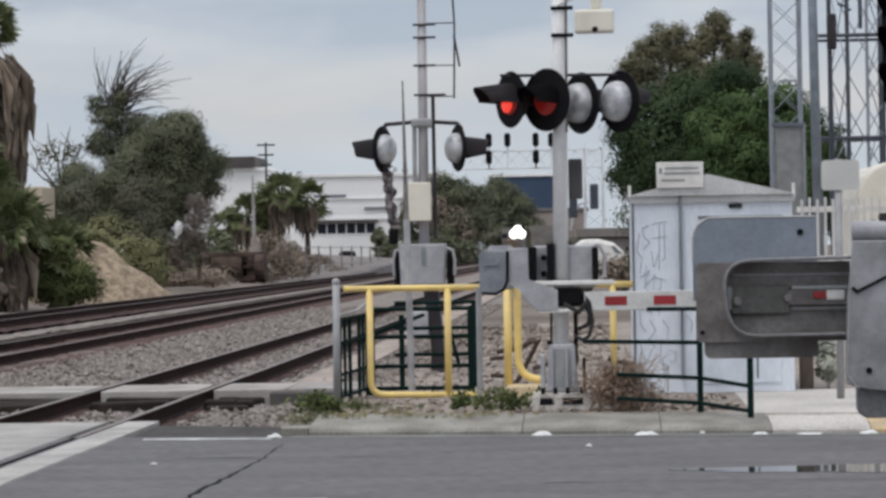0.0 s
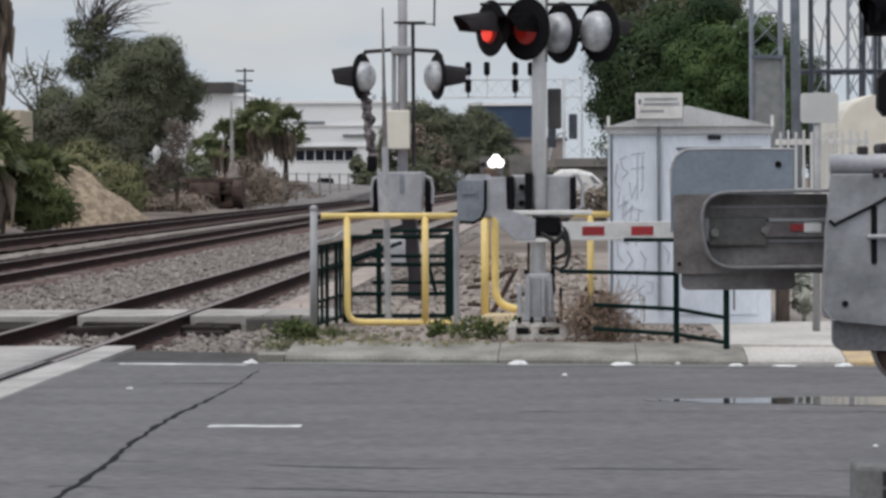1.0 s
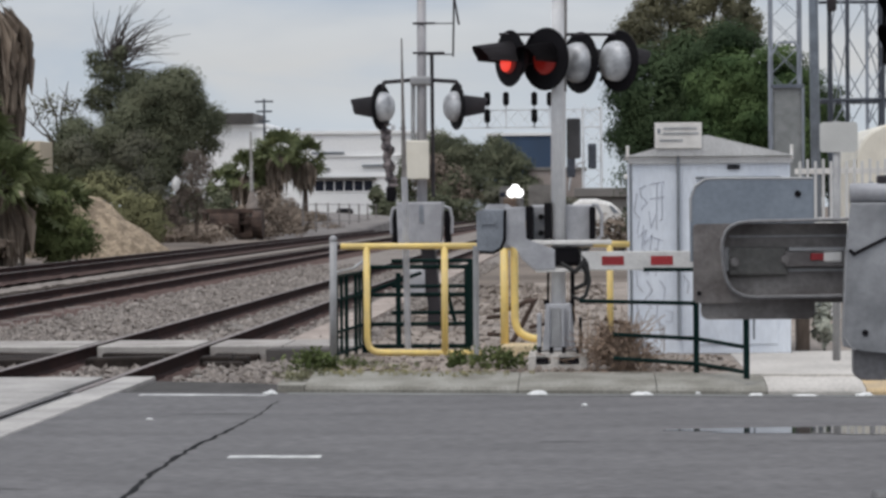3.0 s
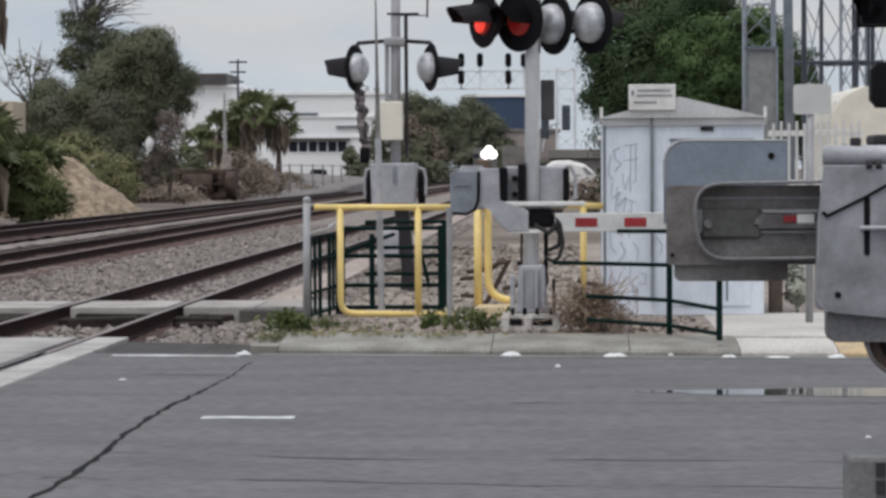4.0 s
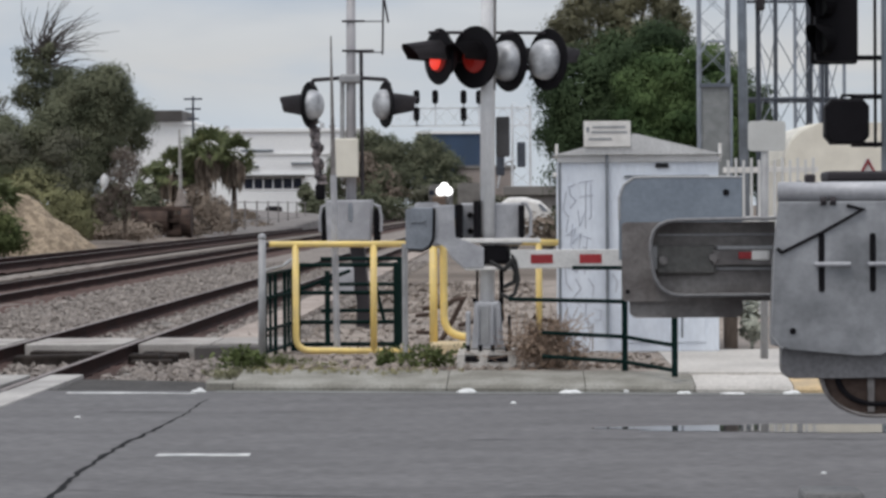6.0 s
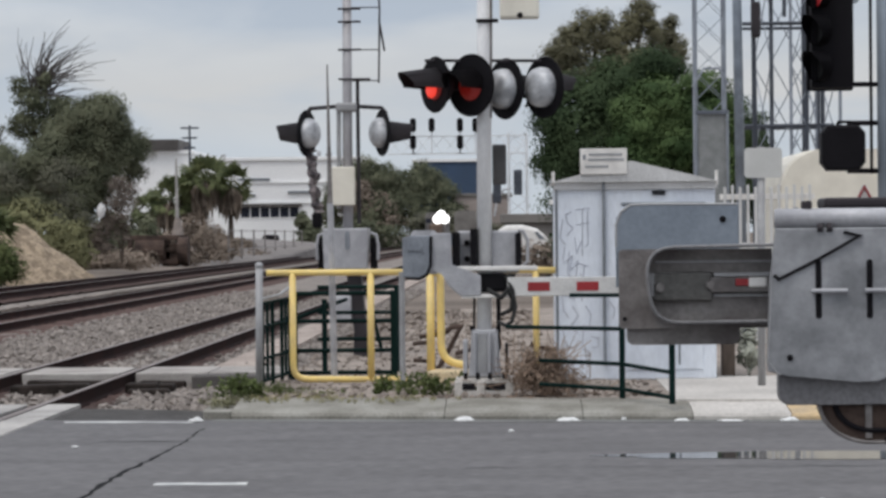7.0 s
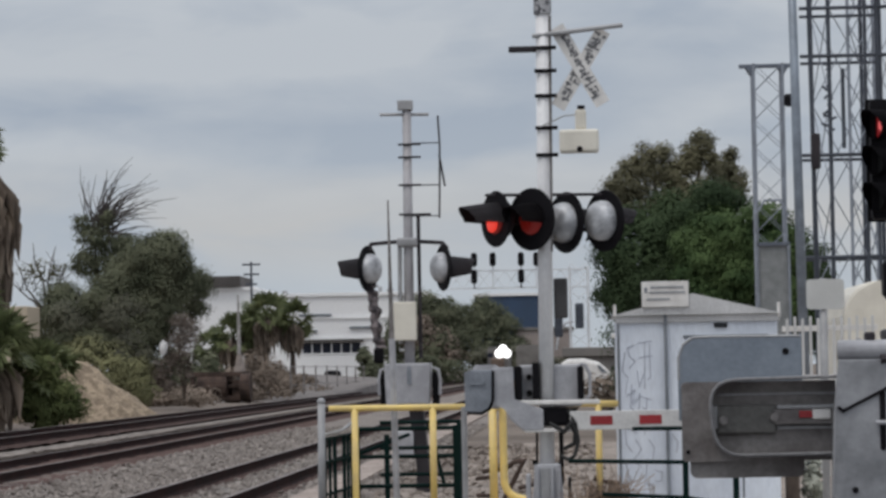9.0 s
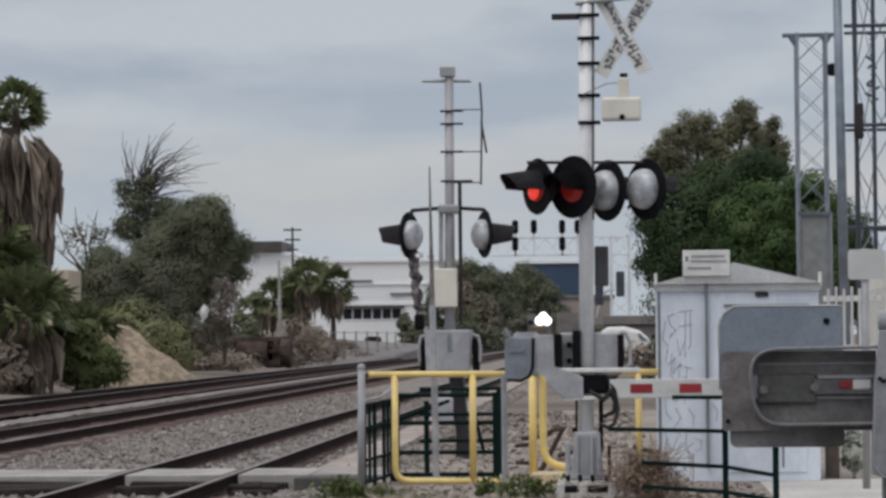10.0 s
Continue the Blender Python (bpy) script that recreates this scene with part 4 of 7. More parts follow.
part("crossarm", tube([(AX - 0.53, AY, 3.35), (AX - 0.48, AY, 3.43), (AX, AY - 0.08, 3.46), (AX + 0.46, AY, 3.43), (AX + 0.53, AY, 3.35)], 0.028), BROWN_BLACK, siga, "dark bowed lamp crossarm")
part("crossarm_clamp", box(AX - 0.14, AX + 0.14, AY - 0.12, AY + 0.12, 3.38, 3.5, 0.03), GALV, siga)
lamp(siga, (AX - 0.53, AY, 3.1), -70, LENS, LAMP_BACK, 0.3, 0.42, True)
lamp(siga, (AX + 0.47, AY, 3.1), 68, LENS, LAMP_BACK, 0.3, 0.42, True)
part("cream_box", box(AX - 0.19, AX + 0.11, AY - 0.25, AY - 0.08, 2.14, 2.65, 0.015), CREAM, siga, "cream equipment box")
bm = slab([(AX - 0.3, 1.3), (AX + 0.26, 1.3), (AX + 0.29, 1.84), (AX - 0.32, 1.84)], AY - 0.3, AY + 0.2, bevel=0.02)
part("mechanism_box", bm, ALU, siga, "grey gate mechanism housing")
part("keyhole_plate", slab(rounded(AX - 0.02, AX + 0.04, 1.56, 1.8, 0.025), AY - 0.312, AY - 0.302), SEAM, siga)
for s in (-1, 1):
    part("side_guard", tube([(AX + s * 0.3, AY - 0.1, 1.78), (AX + s * 0.38, AY - 0.1, 1.75), (AX + s * 0.405, AY - 0.1, 1.62), (AX + s * 0.4, AY - 0.1, 1.42)], 0.02), ALU, siga, "bent pale side guard")
    part("side_dark", box(*sorted((AX + s * 0.3, AX + s * 0.39)), AY - 0.1, AY + 0.1, 1.3, 1.72, 0.01), BLACK, siga, "black gate arm hub")
part("lower_box", box(AX - 0.18, AX + 0.05, AY - 0.28, AY - 0.05, 0.62, 0.95, 0.02), ALU, siga, "small pale lower box")
# hanging sheathed bundle beside the mast
bm = bmesh.new()
rk = random.Random(2)
rings = []
for i in range(19):
    cx, r = AX - 0.5 + 0.006 * i + rk.uniform(-0.028, 0.028), rk.uniform(0.05, 0.092)
    rings.append([bm.verts.new((cx + r * math.cos(2 * math.pi * j / 12), AY + r * math.sin(2 * math.pi * j / 12), 2.88 - 0.046 * i)) for j in range(12)])
for r0, r1 in zip(rings, rings[1:]):
    for j in range(12):
        bm.faces.new((r0[j], r0[(j + 1) % 12], r1[(j + 1) % 12], r1[j]))
bm.faces.new(rings[0]), bm.faces.new(rings[-1])
part("folded_gate_arm", bm, mat("stained_wrap", (0.2, 0.17, 0.17), 0.8, second=(0.025, 0.02, 0.024), scale=9, spread=0.4, edge=(0.42, 0.6)), siga, "dark weathered upright bundle")
part("bundle_foot", box(AX - 0.47, AX - 0.34, AY - 0.1, AY + 0.1, 1.84, 2.06, 0.04), BLACK, siga)

# thin tapered pole on the island
pole = thing("slim_pole", "slim grey tapered pole standing on the island", "pole", (-2.02, 30.64, 0.14))
part("shaft", tube([(-2.018, 30.64, 0.14), (-2.035, 30.64, 1.4), (-2.046, 30.64, 2.1)], 0.036, 10), ALU, pole, "pale grey shaft")
part("top_whip", rod((-2.046, 30.64, 2.08), (-2.064, 30.64, 3.62), 0.03, 0.008, 10), GALV_DARK, pole, "thin darker whip top")

# ---------------------------------------------------------------- rails and barriers on the island


def bend(p, a, b, r, n=5):
    """Points of a rounded corner at p between the ways to a and b."""
    p, a, b = Vector(p), Vector(a), Vector(b)
    u, v = (a - p).normalized() * r, (b - p).normalized() * r
    return [p + u * (1 - k) ** 2 + v * k ** 2 for k in [i / n for i in range(n + 1)]]


YB = 30.5
yel = thing("pedestrian_barrier", "bright yellow tubular steel pedestrian barrier on the island", "barrier", (-2.0, YB, 0.145))
part("top_rail", rod((-2.74, YB, 1.345), (-1.24, YB, 1.34), 0.034, None, 14), YELLOW, yel, smooth=True)
part("hoop", tube([(-2.457, YB, 1.34)] + bend((-2.457, YB, 0.18), (-2.457, YB, 1), (-1.5, YB, 0.18), 0.16) + [(-1.2, YB, 0.165)], 0.036, 14), YELLOW, yel, "bent yellow side post and bottom rail", smooth=True)
part("post", rod((-1.606, YB, 0.16), (-1.603, YB, 1.34), 0.037, None, 14), YELLOW, yel, smooth=True)
part("base", box(-1.0, -0.5, YB - 0.25, YB + 0.25, 0.1, 0.27, 0.03), mat("yellowed_concrete", (0.66, 0.53, 0.33), 0.85, second=(0.52, 0.43, 0.29), scale=5), yel, "yellow-stained concrete footing")
yel2 = thing("pedestrian_barrier", "yellow tubular steel barrier hoop with a bent foot", "barrier", (-0.9, YB, 0.145))
part("post", rod((-0.953, YB, 0.15), (-0.949, YB, 1.34), 0.044, None, 14), YELLOW, yel2, smooth=True)
part("bent_post", tube([(-0.95, YB, 1.335), (-0.842, YB, 1.335), (-0.842, YB, 1.2), (-0.84, YB, 0.62)] + bend((-0.84, YB, 0.36), (-0.84, YB, 0.6), (-0.6, YB, 0.32), 0.2) + [(-0.58, YB, 0.32)], 0.042, 12), YELLOW, yel2, smooth=True)
yel3 = thing("pedestrian_barrier", "yellow tubular steel barrier behind the signal mast", "barrier", (0.2, 31.3, 0.145))
part("top_rail", rod((-0.2, 31.3, 1.345), (0.43, 31.3, 1.335), 0.036, None, 12), YELLOW, yel3, smooth=True)
part("post", rod((0.205, 31.3, 0.14), (0.205, 31.3, 1.33), 0.036, None, 12), YELLOW, yel3, smooth=True)

fp = thing("fence_post", "round-topped galvanised steel fence post at the kerb", "fence post", (-2.625, 28.3, 0.145))
part("tube", rod((-2.628, 28.3, 0.1), (-2.618, 28.3, 1.43), 0.037, None, 14), GALV, fp, smooth=True)
bm = bmesh.new()
bmesh.ops.create_uvsphere(bm, u_segments=14, v_segments=8, radius=0.043, matrix=Matrix.Translation((-2.618, 28.3, 1.445)))
part("cap", bm, GALV, fp, "rounded cap", smooth=True)


def rail_fence(name, label, posts, rails, r_post=0.03, r_rail=0.022, group=""):
    """posts: (x, y, z0, z1); rails: pairs of points."""
    t = thing(name, label, "fence", (posts[0][0], posts[0][1], posts[0][2]), group)
    for x, y, z0, z1 in posts:
        part("post", box(x - r_post, x + r_post, y - r_post, y + r_post, z0, z1, 0.005), GREEN, t)
    for a, b in rails:
        part("rail", rod(a, b, r_rail, None, 8), GREEN, t)
    return t


GY = 31.2
# swing gate across the path, dark green, two leaves
rail_fence("swing_gate", "dark green steel pedestrian swing gate with level rails", [(-2.5, GY, 0.14, 1.12), (-1.385, GY, 0.14, 1.13)],
           [((-2.5, GY, z), (-1.385, GY, z)) for z in (1.1, 0.79, 0.462, 0.215)], 0.036, 0.024)
rail_fence("swing_gate", "dark green steel gate frame set farther back", [(-2.27, GY + 1.6, 0.14, 1.0), (-1.42, GY + 1.6, 0.14, 1.16)],
           [((-2.35, GY + 1.6, z), (-1.42, GY + 1.6, z)) for z in (1.14, 0.84, 0.53)] + [((-2.6, GY + 1.6, 0.78), (-2.0, GY + 1.6, 1.0)), ((-1.75, GY + 1.6, 1.0), (-1.6, GY + 1.6, 0.4))], 0.03, 0.022)
def along(k, z):
    return (-2.72 + 0.17 * k, 29.7 + 1.5 * k, z)


side = rail_fence("side_fence", "dark green steel fence panel with close bars running back", [(*along(k, 0)[:2], 0.13, 1.05) for k in (0.0, 0.36, 0.7, 1.0)],
                  [(along(0, z), along(1, z + 0.02)) for z in (1.03, 0.78, 0.44, 0.2)] + [(along(k, 0.2), along(k, 1.03)) for k in (0.18, 0.85)], 0.02, 0.018)
# highlight on the fence's top edge, put in as a pale steel rail
part("cap_rail", tube([along(-0.05, 1.075), along(0.6, 1.1), along(1.15, 1.2)], 0.016, 8), GALV, side, "cap rail in pale steel that stands for its highlight")
rail_fence("green_fence", "dark green steel rail fence along the kerb ramp", [(1.005, 27.1, 0.14, 1.16), (1.437, 26.2, 0.14, 0.7)],
           [((0.5, 27.1, 1.146), (1.005, 27.1, 1.143)), ((-0.12, 27.1, 0.845), (1.005, 27.1, 0.816)), ((0.2, 27.1, 0.52), (1.005, 27.1, 0.475)), ((0.2, 27.1, 0.29), (1.005, 27.1, 0.232)),
            ((1.005, 27.1, 0.475), (1.437, 26.2, 0.433)), ((1.005, 27.1, 0.232), (1.437, 26.2, 0.2))], 0.028, 0.02)
# bent dark rail lying behind
solo("bent_bar", tube([(-1.14, 32.5, 0.56), (-0.86, 32.4, 0.6), (-0.78, 32.4, 0.66), (-0.66, 32.4, 0.68), (-0.82, 32.4, 0.38), (-0.95, 32.4, 0.15)], 0.03), RUST, "bent rusty dark iron bar standing in the dirt", "iron bar")

for pts in ([(-1.2, 31.9, 0.5), (-1.0, 31.9, 0.52), (-0.98, 31.9, 0.47)], [(-1.2, 32.2, 0.3), (-0.98, 32.1, 0.29)], [(-0.72, 32, 0.38), (-0.42, 32, 0.46)], [(0.14, 31.6, 0.5), (0.24, 31.6, 0.46), (0.42, 31.6, 0.44)]):
    solo("iron_bar", tube([(x, y, z) for x, y, z in pts] + [(pts[-1][0] + 0.02, pts[-1][1], 0.14)], 0.026), RUST, "rusty brown iron bar stuck in the dirt", "iron bar", "iron bars in the dirt")

# ---------------------------------------------------------------- signal hut
HY = 30.6
hut = thing("signal_hut", "pale blue-grey metal signal hut with faint graffiti", "hut", (1.3, HY, 0.145))
part("body", box(0.425, 2.165, HY, HY + 2.4, 0.14, 2.28, 0.015), HUT, hut, "pale blue-grey sheet metal walls")
bm = bmesh.new()
a = [bm.verts.new(p) for p in ((0.37, HY - 0.07, 2.3), (2.21, HY - 0.07, 2.3), (1.25, HY - 0.07, 2.53))]
b = [bm.verts.new(p) for p in ((0.37, HY + 2.47, 2.3), (2.21, HY + 2.47, 2.3), (1.25, HY + 2.47, 2.53))]
bm.faces.new(a), bm.faces.new(b[::-1])
for i in range(3):
    bm.faces.new((a[i], b[i], b[(i + 1) % 3], a[(i + 1) % 3]))
part("roof", bm, HUT_ROOF, hut, "low gabled metal roof")
part("fascia", box(0.4, 2.19, HY - 0.035, HY, 2.22, 2.3, 0.006), HUT_ROOF, hut, "grey eaves trim")
part("corner_trim", box(0.418, 0.445, HY - 0.012, HY, 0.15, 2.22, 0.003), SEAM, hut)
part("downpipe", box(0.932, 0.965, HY - 0.05, HY, 0.3, 2.4, 0.008), SEAM, hut, "dark grey vertical conduit")
for x in (0.4, 2.18):
    part("lifting_eye", tube([(x, HY - 0.03, 2.26), (x, HY - 0.03, 2.42)], 0.018), WHITE, hut, "white lifting eye")
part("roof_lamp", box(0.36, 0.4, HY - 0.05, HY + 0.03, 2.06, 2.11, 0.01), WHITE, hut)
door = part("door", box(1.18, 2.02, HY - 0.018, HY + 0.01, 0.25, 2.05, 0.006), HUT, hut, "flush metal door")
part("lintel", box(1.14, 2.06, HY - 0.03, HY, 2.05, 2.075, 0.004), SEAM, door)
part("hinge_strip", box(1.75, 1.77, HY - 0.024, HY - 0.016, 0.3, 1.1, 0.0), SEAM, door)
bm = bmesh.new()
for i in range(3):
    box(1.48, 1.62, HY - 0.02, HY + 0.005, 2.155 + 0.018 * i, 2.167 + 0.018 * i, 0, bm)
part("vent", bm, BLACK, hut, "small dark vent")
# sign on the roof edge
sg = part("sign_board", box(0.695, 1.205, HY - 0.1, HY - 0.075, 2.385, 2.665, 0.006), WHITE, hut, "white notice board with grey lines")
for z, x0, x1 in ((2.6, 0.79, 1.15), (2.545, 0.78, 1.17), (2.47, 0.75, 1.0)):
    part("text_bar", box(x0, x1, HY - 0.106, HY - 0.1, z - 0.011, z + 0.011), mat("text_grey", (0.36, 0.37, 0.39), 0.7), sg)
part("sign_mark", box(0.725, 0.755, HY - 0.106, HY - 0.1, 2.545, 2.6), SEAM, sg)
part("sign_backing", box(0.72, 1.18, HY - 0.074, HY - 0.045, 2.3, 2.6, 0.004), HUT_ROOF, sg, "pale mounting plate")
# graffiti scrawl
def scrawl(strokes, r):
    bm = bmesh.new()
    for pts in strokes:
        tube([(x, HY - 0.003, z) for x, z in pts], r, 4, bm)
    return bm


tag = [[(0.6, 1.98), (0.53, 1.95), (0.55, 1.86), (0.61, 1.8), (0.54, 1.72)], [(0.64, 2.0), (0.8, 2.02)], [(0.72, 2.01), (0.71, 1.5)], [(0.77, 1.99), (0.775, 1.62), (0.74, 1.6)], [(0.64, 1.84), (0.8, 1.86)],
       [(0.63, 1.7), (0.65, 1.52), (0.7, 1.66)], [(0.57, 1.55), (0.55, 1.3), (0.62, 1.24)], [(0.73, 1.4), (0.7, 1.0)], [(0.66, 1.42), (0.78, 1.38)], [(0.52, 1.6), (0.5, 1.45)]]
for pts in tag:
    part("graffiti_stroke", scrawl([pts], 0.0045), GRAFFITI, hut, "grey sprayed stroke")
low_tag = [[(0.52, 1.05), (0.6, 1.2), (0.62, 1.02), (0.54, 1.08)], [(0.72, 0.75), (0.7, 0.48), (0.78, 0.46)], [(0.8, 0.62), (0.88, 0.6), (0.87, 0.5), (0.8, 0.5)], [(1.0, 1.0), (1.06, 0.92), (1.04, 0.8)]]
FADED = mat("faded_spray", (0.52, 0.54, 0.6), 0.7, spread=0.2, bump=0)
low_tag += [[(0.5, 1.9), (0.47, 1.7), (0.53, 1.62)], [(0.5, 1.42), (0.6, 1.5), (0.57, 1.34), (0.66, 1.45), (0.63, 1.22)], [(0.68, 1.3), (0.78, 1.22), (0.74, 1.1)], [(0.48, 1.2), (0.5, 0.9), (0.56, 0.82)],
            [(0.6, 0.95), (0.66, 0.84), (0.58, 0.74), (0.66, 0.64)], [(0.74, 0.95), (0.8, 0.86), (0.78, 0.72)], [(0.49, 0.7), (0.52, 0.52), (0.6, 0.5)]]
for pts in low_tag:
    part("graffiti_stroke", scrawl([pts], 0.006), FADED, hut, "faded sprayed stroke")
# pebbles and clods over the soil
vs, fs = [], []
for i in range(4200):
    x, y = rs.uniform(-2.7, 2.0), 27.4 + 30 * rs.random() ** 1.5
    if y < kerb_y(x) + 1.0 or (x > 0.35 and y > 30.4) or (x > 1.4):
        continue
    s = 0.012 + (0.045 if y < 30 else 0.03 + 0.0025 * (y - 30)) * rs.random() ** 3
    q = rs.normal(size=(6, 3)) * 0.3 + np.array([[1, 0, 0], [-1, 0, 0], [0, 1, 0], [0, -1, 0], [0, 0, 0.7], [0, 0, -0.7]])
    k = len(vs)
    vs += (np.array([x, y, 0.142 + s * 0.3]) + q * s).tolist()
    fs += [(k + a, k + b, k + c) for a, b, c in ((0, 2, 4), (2, 1, 4), (1, 3, 4), (3, 0, 4), (2, 0, 5), (1, 2, 5), (3, 1, 5), (0, 3, 5))]
tagged(raw("pebbles", vs, fs, mat("clods", (0.31, 0.267, 0.233), 0.95, second=(0.19, 0.16, 0.138), scale=2, island=0.3)), "pebbles and dry clods strewn over the soil", "pebbles", kind="stuff")
# pale pavement beside the hut
solo("apron", flat([(1.5, kerb_y(1.5) + 0.75), (3.9, kerb_y(3.9) + 0.75), (3.9, 31.0), (2.18, 31.0), (2.18, HY - 0.01), (1.5, HY - 0.01)], 0.12, 0.151), APRON, "pale concrete pavement between hut and kerb", "pavement", kind="structure")

# ---------------------------------------------------------------- near gate, close to the camera
NY = 7.6
ng = thing("crossing_gate", "weathered grey crossing gate mechanism with slotted counterweights on its mast", "crossing gate", (1.36, NY, 0.0))
part("mast", rod((1.36, NY + 0.1, 0.0), (1.36, NY + 0.1, 2.6), 0.075, 0.07, 20), MAST, ng, "pale tubular mast", smooth=True)
part("mechanism_box", box(1.12, 1.62, NY - 0.05, NY + 0.3, 1.1, 1.85, 0.03), GALV, ng, "grey gate mechanism housing")
# upper blue-grey plate, set behind
bm = slab(rounded(0.268, 0.603, 1.6, 1.826, 0.055, "d"), NY + 0.02, NY + 0.035, bevel=0.003)
up = part("upper_plate", bm, BLUE_STEEL, ng, "blue-grey upper side plate with a bolt hole")
part("bolt_hole", rod((0.559, NY + 0.0195, 1.783), (0.559, NY + 0.017, 1.783), 0.009, None, 14), BLACK, up)
part("plate_edge", tube([(0.27, NY + 0.022, 1.71), (0.27, NY + 0.022, 1.77), (0.283, NY + 0.022, 1.805), (0.31, NY + 0.022, 1.824), (0.36, NY + 0.022, 1.826), (0.6, NY + 0.022, 1.824)], 0.004, 6), GALV, up, "worn pale edge")
# flange and channel
bm = slab(rounded(0.275, 0.69, 1.488, 1.703, 0.012, "ad"), NY + 0.0, NY + 0.016, bevel=0.002)
fl = part("flange", bm, GALV_DARK, ng, "brown-grey flange plate")
part("bolt_hole", rod((0.29, NY - 0.0005, 1.515), (0.29, NY - 0.003, 1.515), 0.006, None, 12), BLACK, fl)
LIP_Y = NY - 0.085
lip = [(0.72, LIP_Y, 1.713), (0.42, LIP_Y, 1.709)] + bend((0.345, LIP_Y, 1.708), (0.45, LIP_Y, 1.708), (0.35, LIP_Y, 1.6), 0.075) + bend((0.362, LIP_Y, 1.506), (0.35, LIP_Y, 1.62), (0.5, LIP_Y, 1.506), 0.075) + [(0.72, LIP_Y, 1.509)]
part("channel_lip", tube(lip, 0.005, 8), mat("lip_steel", (0.24, 0.235, 0.24), 0.55, 0.2), fl, "pale worn lip of the steel channel")
# channel sides
bm = bmesh.new()
ring_a = [bm.verts.new(p) for p in lip]
ring_b = [bm.verts.new((p[0], NY + 0.0, p[2])) for p in lip]
for i in range(len(lip) - 1):
    bm.faces.new((ring_a[i], ring_a[i + 1], ring_b[i + 1], ring_b[i]))
bmesh.ops.solidify(bm, geom=bm.faces[:], thickness=0.006)
part("channel_wall", bm, GALV_DARK, fl, "dark channel wall")
part("rib", box(0.372, 0.7, NY - 0.006, NY, 1.665, 1.672, 0.002), GALV, fl)
part("rib", box(0.372, 0.7, NY - 0.008, NY, 1.572, 1.582, 0.002), GALV, fl)
bm = box(0.366, 0.528, NY - 0.022, NY - 0.002, 1.562, 1.64, 0.006)
ip = part("clamp_plate", bm, mat("olive_steel", (0.185, 0.178, 0.165), 0.6, 0.15), fl, "dark clamp plate")
for x, z in ((0.385, 1.6), (0.522, 1.607)):
    part("bolt", rod((x, NY - 0.022, z), (x, NY - 0.04, z), 0.013, None, 6), GALV_DARK, ip)
part("clamp_end", box(0.352, 0.37, NY - 0.03, NY - 0.004, 1.575, 1.64, 0.004), GALV, ip)
bar = part("inner_bar", box(0.52, 0.7, NY - 0.03, NY - 0.004, 1.585, 1.628, 0.004), GALV_DARK, fl, "inner bar of the arm clamp")
part("bar_top", box(0.53, 0.7, NY - 0.034, NY - 0.004, 1.628, 1.638, 0.002), GALV, bar)
part("reflector_red", box(0.588, 0.628, NY - 0.037, NY - 0.03, 1.603, 1.622, 0.002), RED_PAINT, bar, "red reflector")
part("reflector_white", box(0.622, 0.672, NY - 0.039, NY - 0.03, 1.598, 1.626, 0.006), WHITE, bar, "white reflector")
# lower plate
part("lower_plate", slab(rounded(0.296, 0.604, 1.443, 1.56, 0.02, "ab"), NY + 0.02, NY + 0.036, bevel=0.003), GALV_DARK, ng, "dark lower side plate")
# counterweights
bm = slab([(0.69, 1.757), (1.2, 1.757), (1.2, 1.5), (1.045, 1.5), (1.035, 1.42), (1.005, 1.365), (0.96, 1.345), (0.9, 1.345), (0.72, 1.36), (0.668, 1.375), (0.664, 1.4), (0.672, 1.6)], NY - 0.12, NY - 0.095, bevel=0.004)
cw = part("counterweight", bm, mat("counterweight_paint", (0.335, 0.34, 0.355), 0.55, 0.15, second=(0.195, 0.2, 0.21), scale=6.5, spread=0.2, fine=55, bump=0.06, edge=(0.36, 0.62)), ng, "grey slotted counterweight plate")
part("plate_edge", tube([(0.676, NY - 0.121, 1.62), (0.667, NY - 0.121, 1.4), (0.69, NY - 0.121, 1.37), (0.7, NY - 0.121, 1.366)], 0.002, 6), GALV, cw)
for x in (0.802, 0.938):
    part("slot", slab(rounded(x - 0.008, x + 0.008, 1.515, 1.672, 0.0075), NY - 0.1225, NY - 0.1205), BLACK, cw, "black adjusting slot")
for x0, x1 in ((0.783, 0.878), (0.925, 1.03)):
    part("bolt_rod", rod((x0, NY - 0.13, 1.589), (x1, NY - 0.13, 1.589), 0.0062, None, 10), ALU, cw, "pale bolt rod")
part("bolt_hole", rod((0.725, NY - 0.1205, 1.411), (0.725, NY - 0.123, 1.411), 0.0085, None, 12), BLACK, cw)
part("crack", tube([(0.684, NY - 0.122, 1.632), (0.697, NY - 0.123, 1.621), (0.8, NY - 0.123, 1.672), (0.912, NY - 0.122, 1.735), (0.87, NY - 0.122, 1.745)], 0.0048, 6), BLACK, cw, "black strap line")
part("top_tube", rod((0.69, NY - 0.09, 1.782), (1.2, NY - 0.09, 1.782), 0.027, None, 16), ALU, cw, "pale round top tube", smooth=True)
for x in (0.8, 0.825):
    part("clamp", rod((x, NY - 0.118, 1.757), (x + 0.015, NY - 0.118, 1.757), 0.012, None, 8), BROWN_BLACK, cw)
part("top_plate", box(0.828, 1.2, NY - 0.05, NY + 0.15, 1.81, 1.838, 0.008), BROWN_BLACK, ng, "dark cover plate")
part("top_pin", box(0.762, 0.79, NY - 0.1, NY - 0.06, 1.806, 1.83, 0.006), BROWN_BLACK, ng)
bm = slab(rounded(0.698, 1.2, 1.282, 1.42, 0.03, "a"), NY - 0.085, NY - 0.02, bevel=0.006)
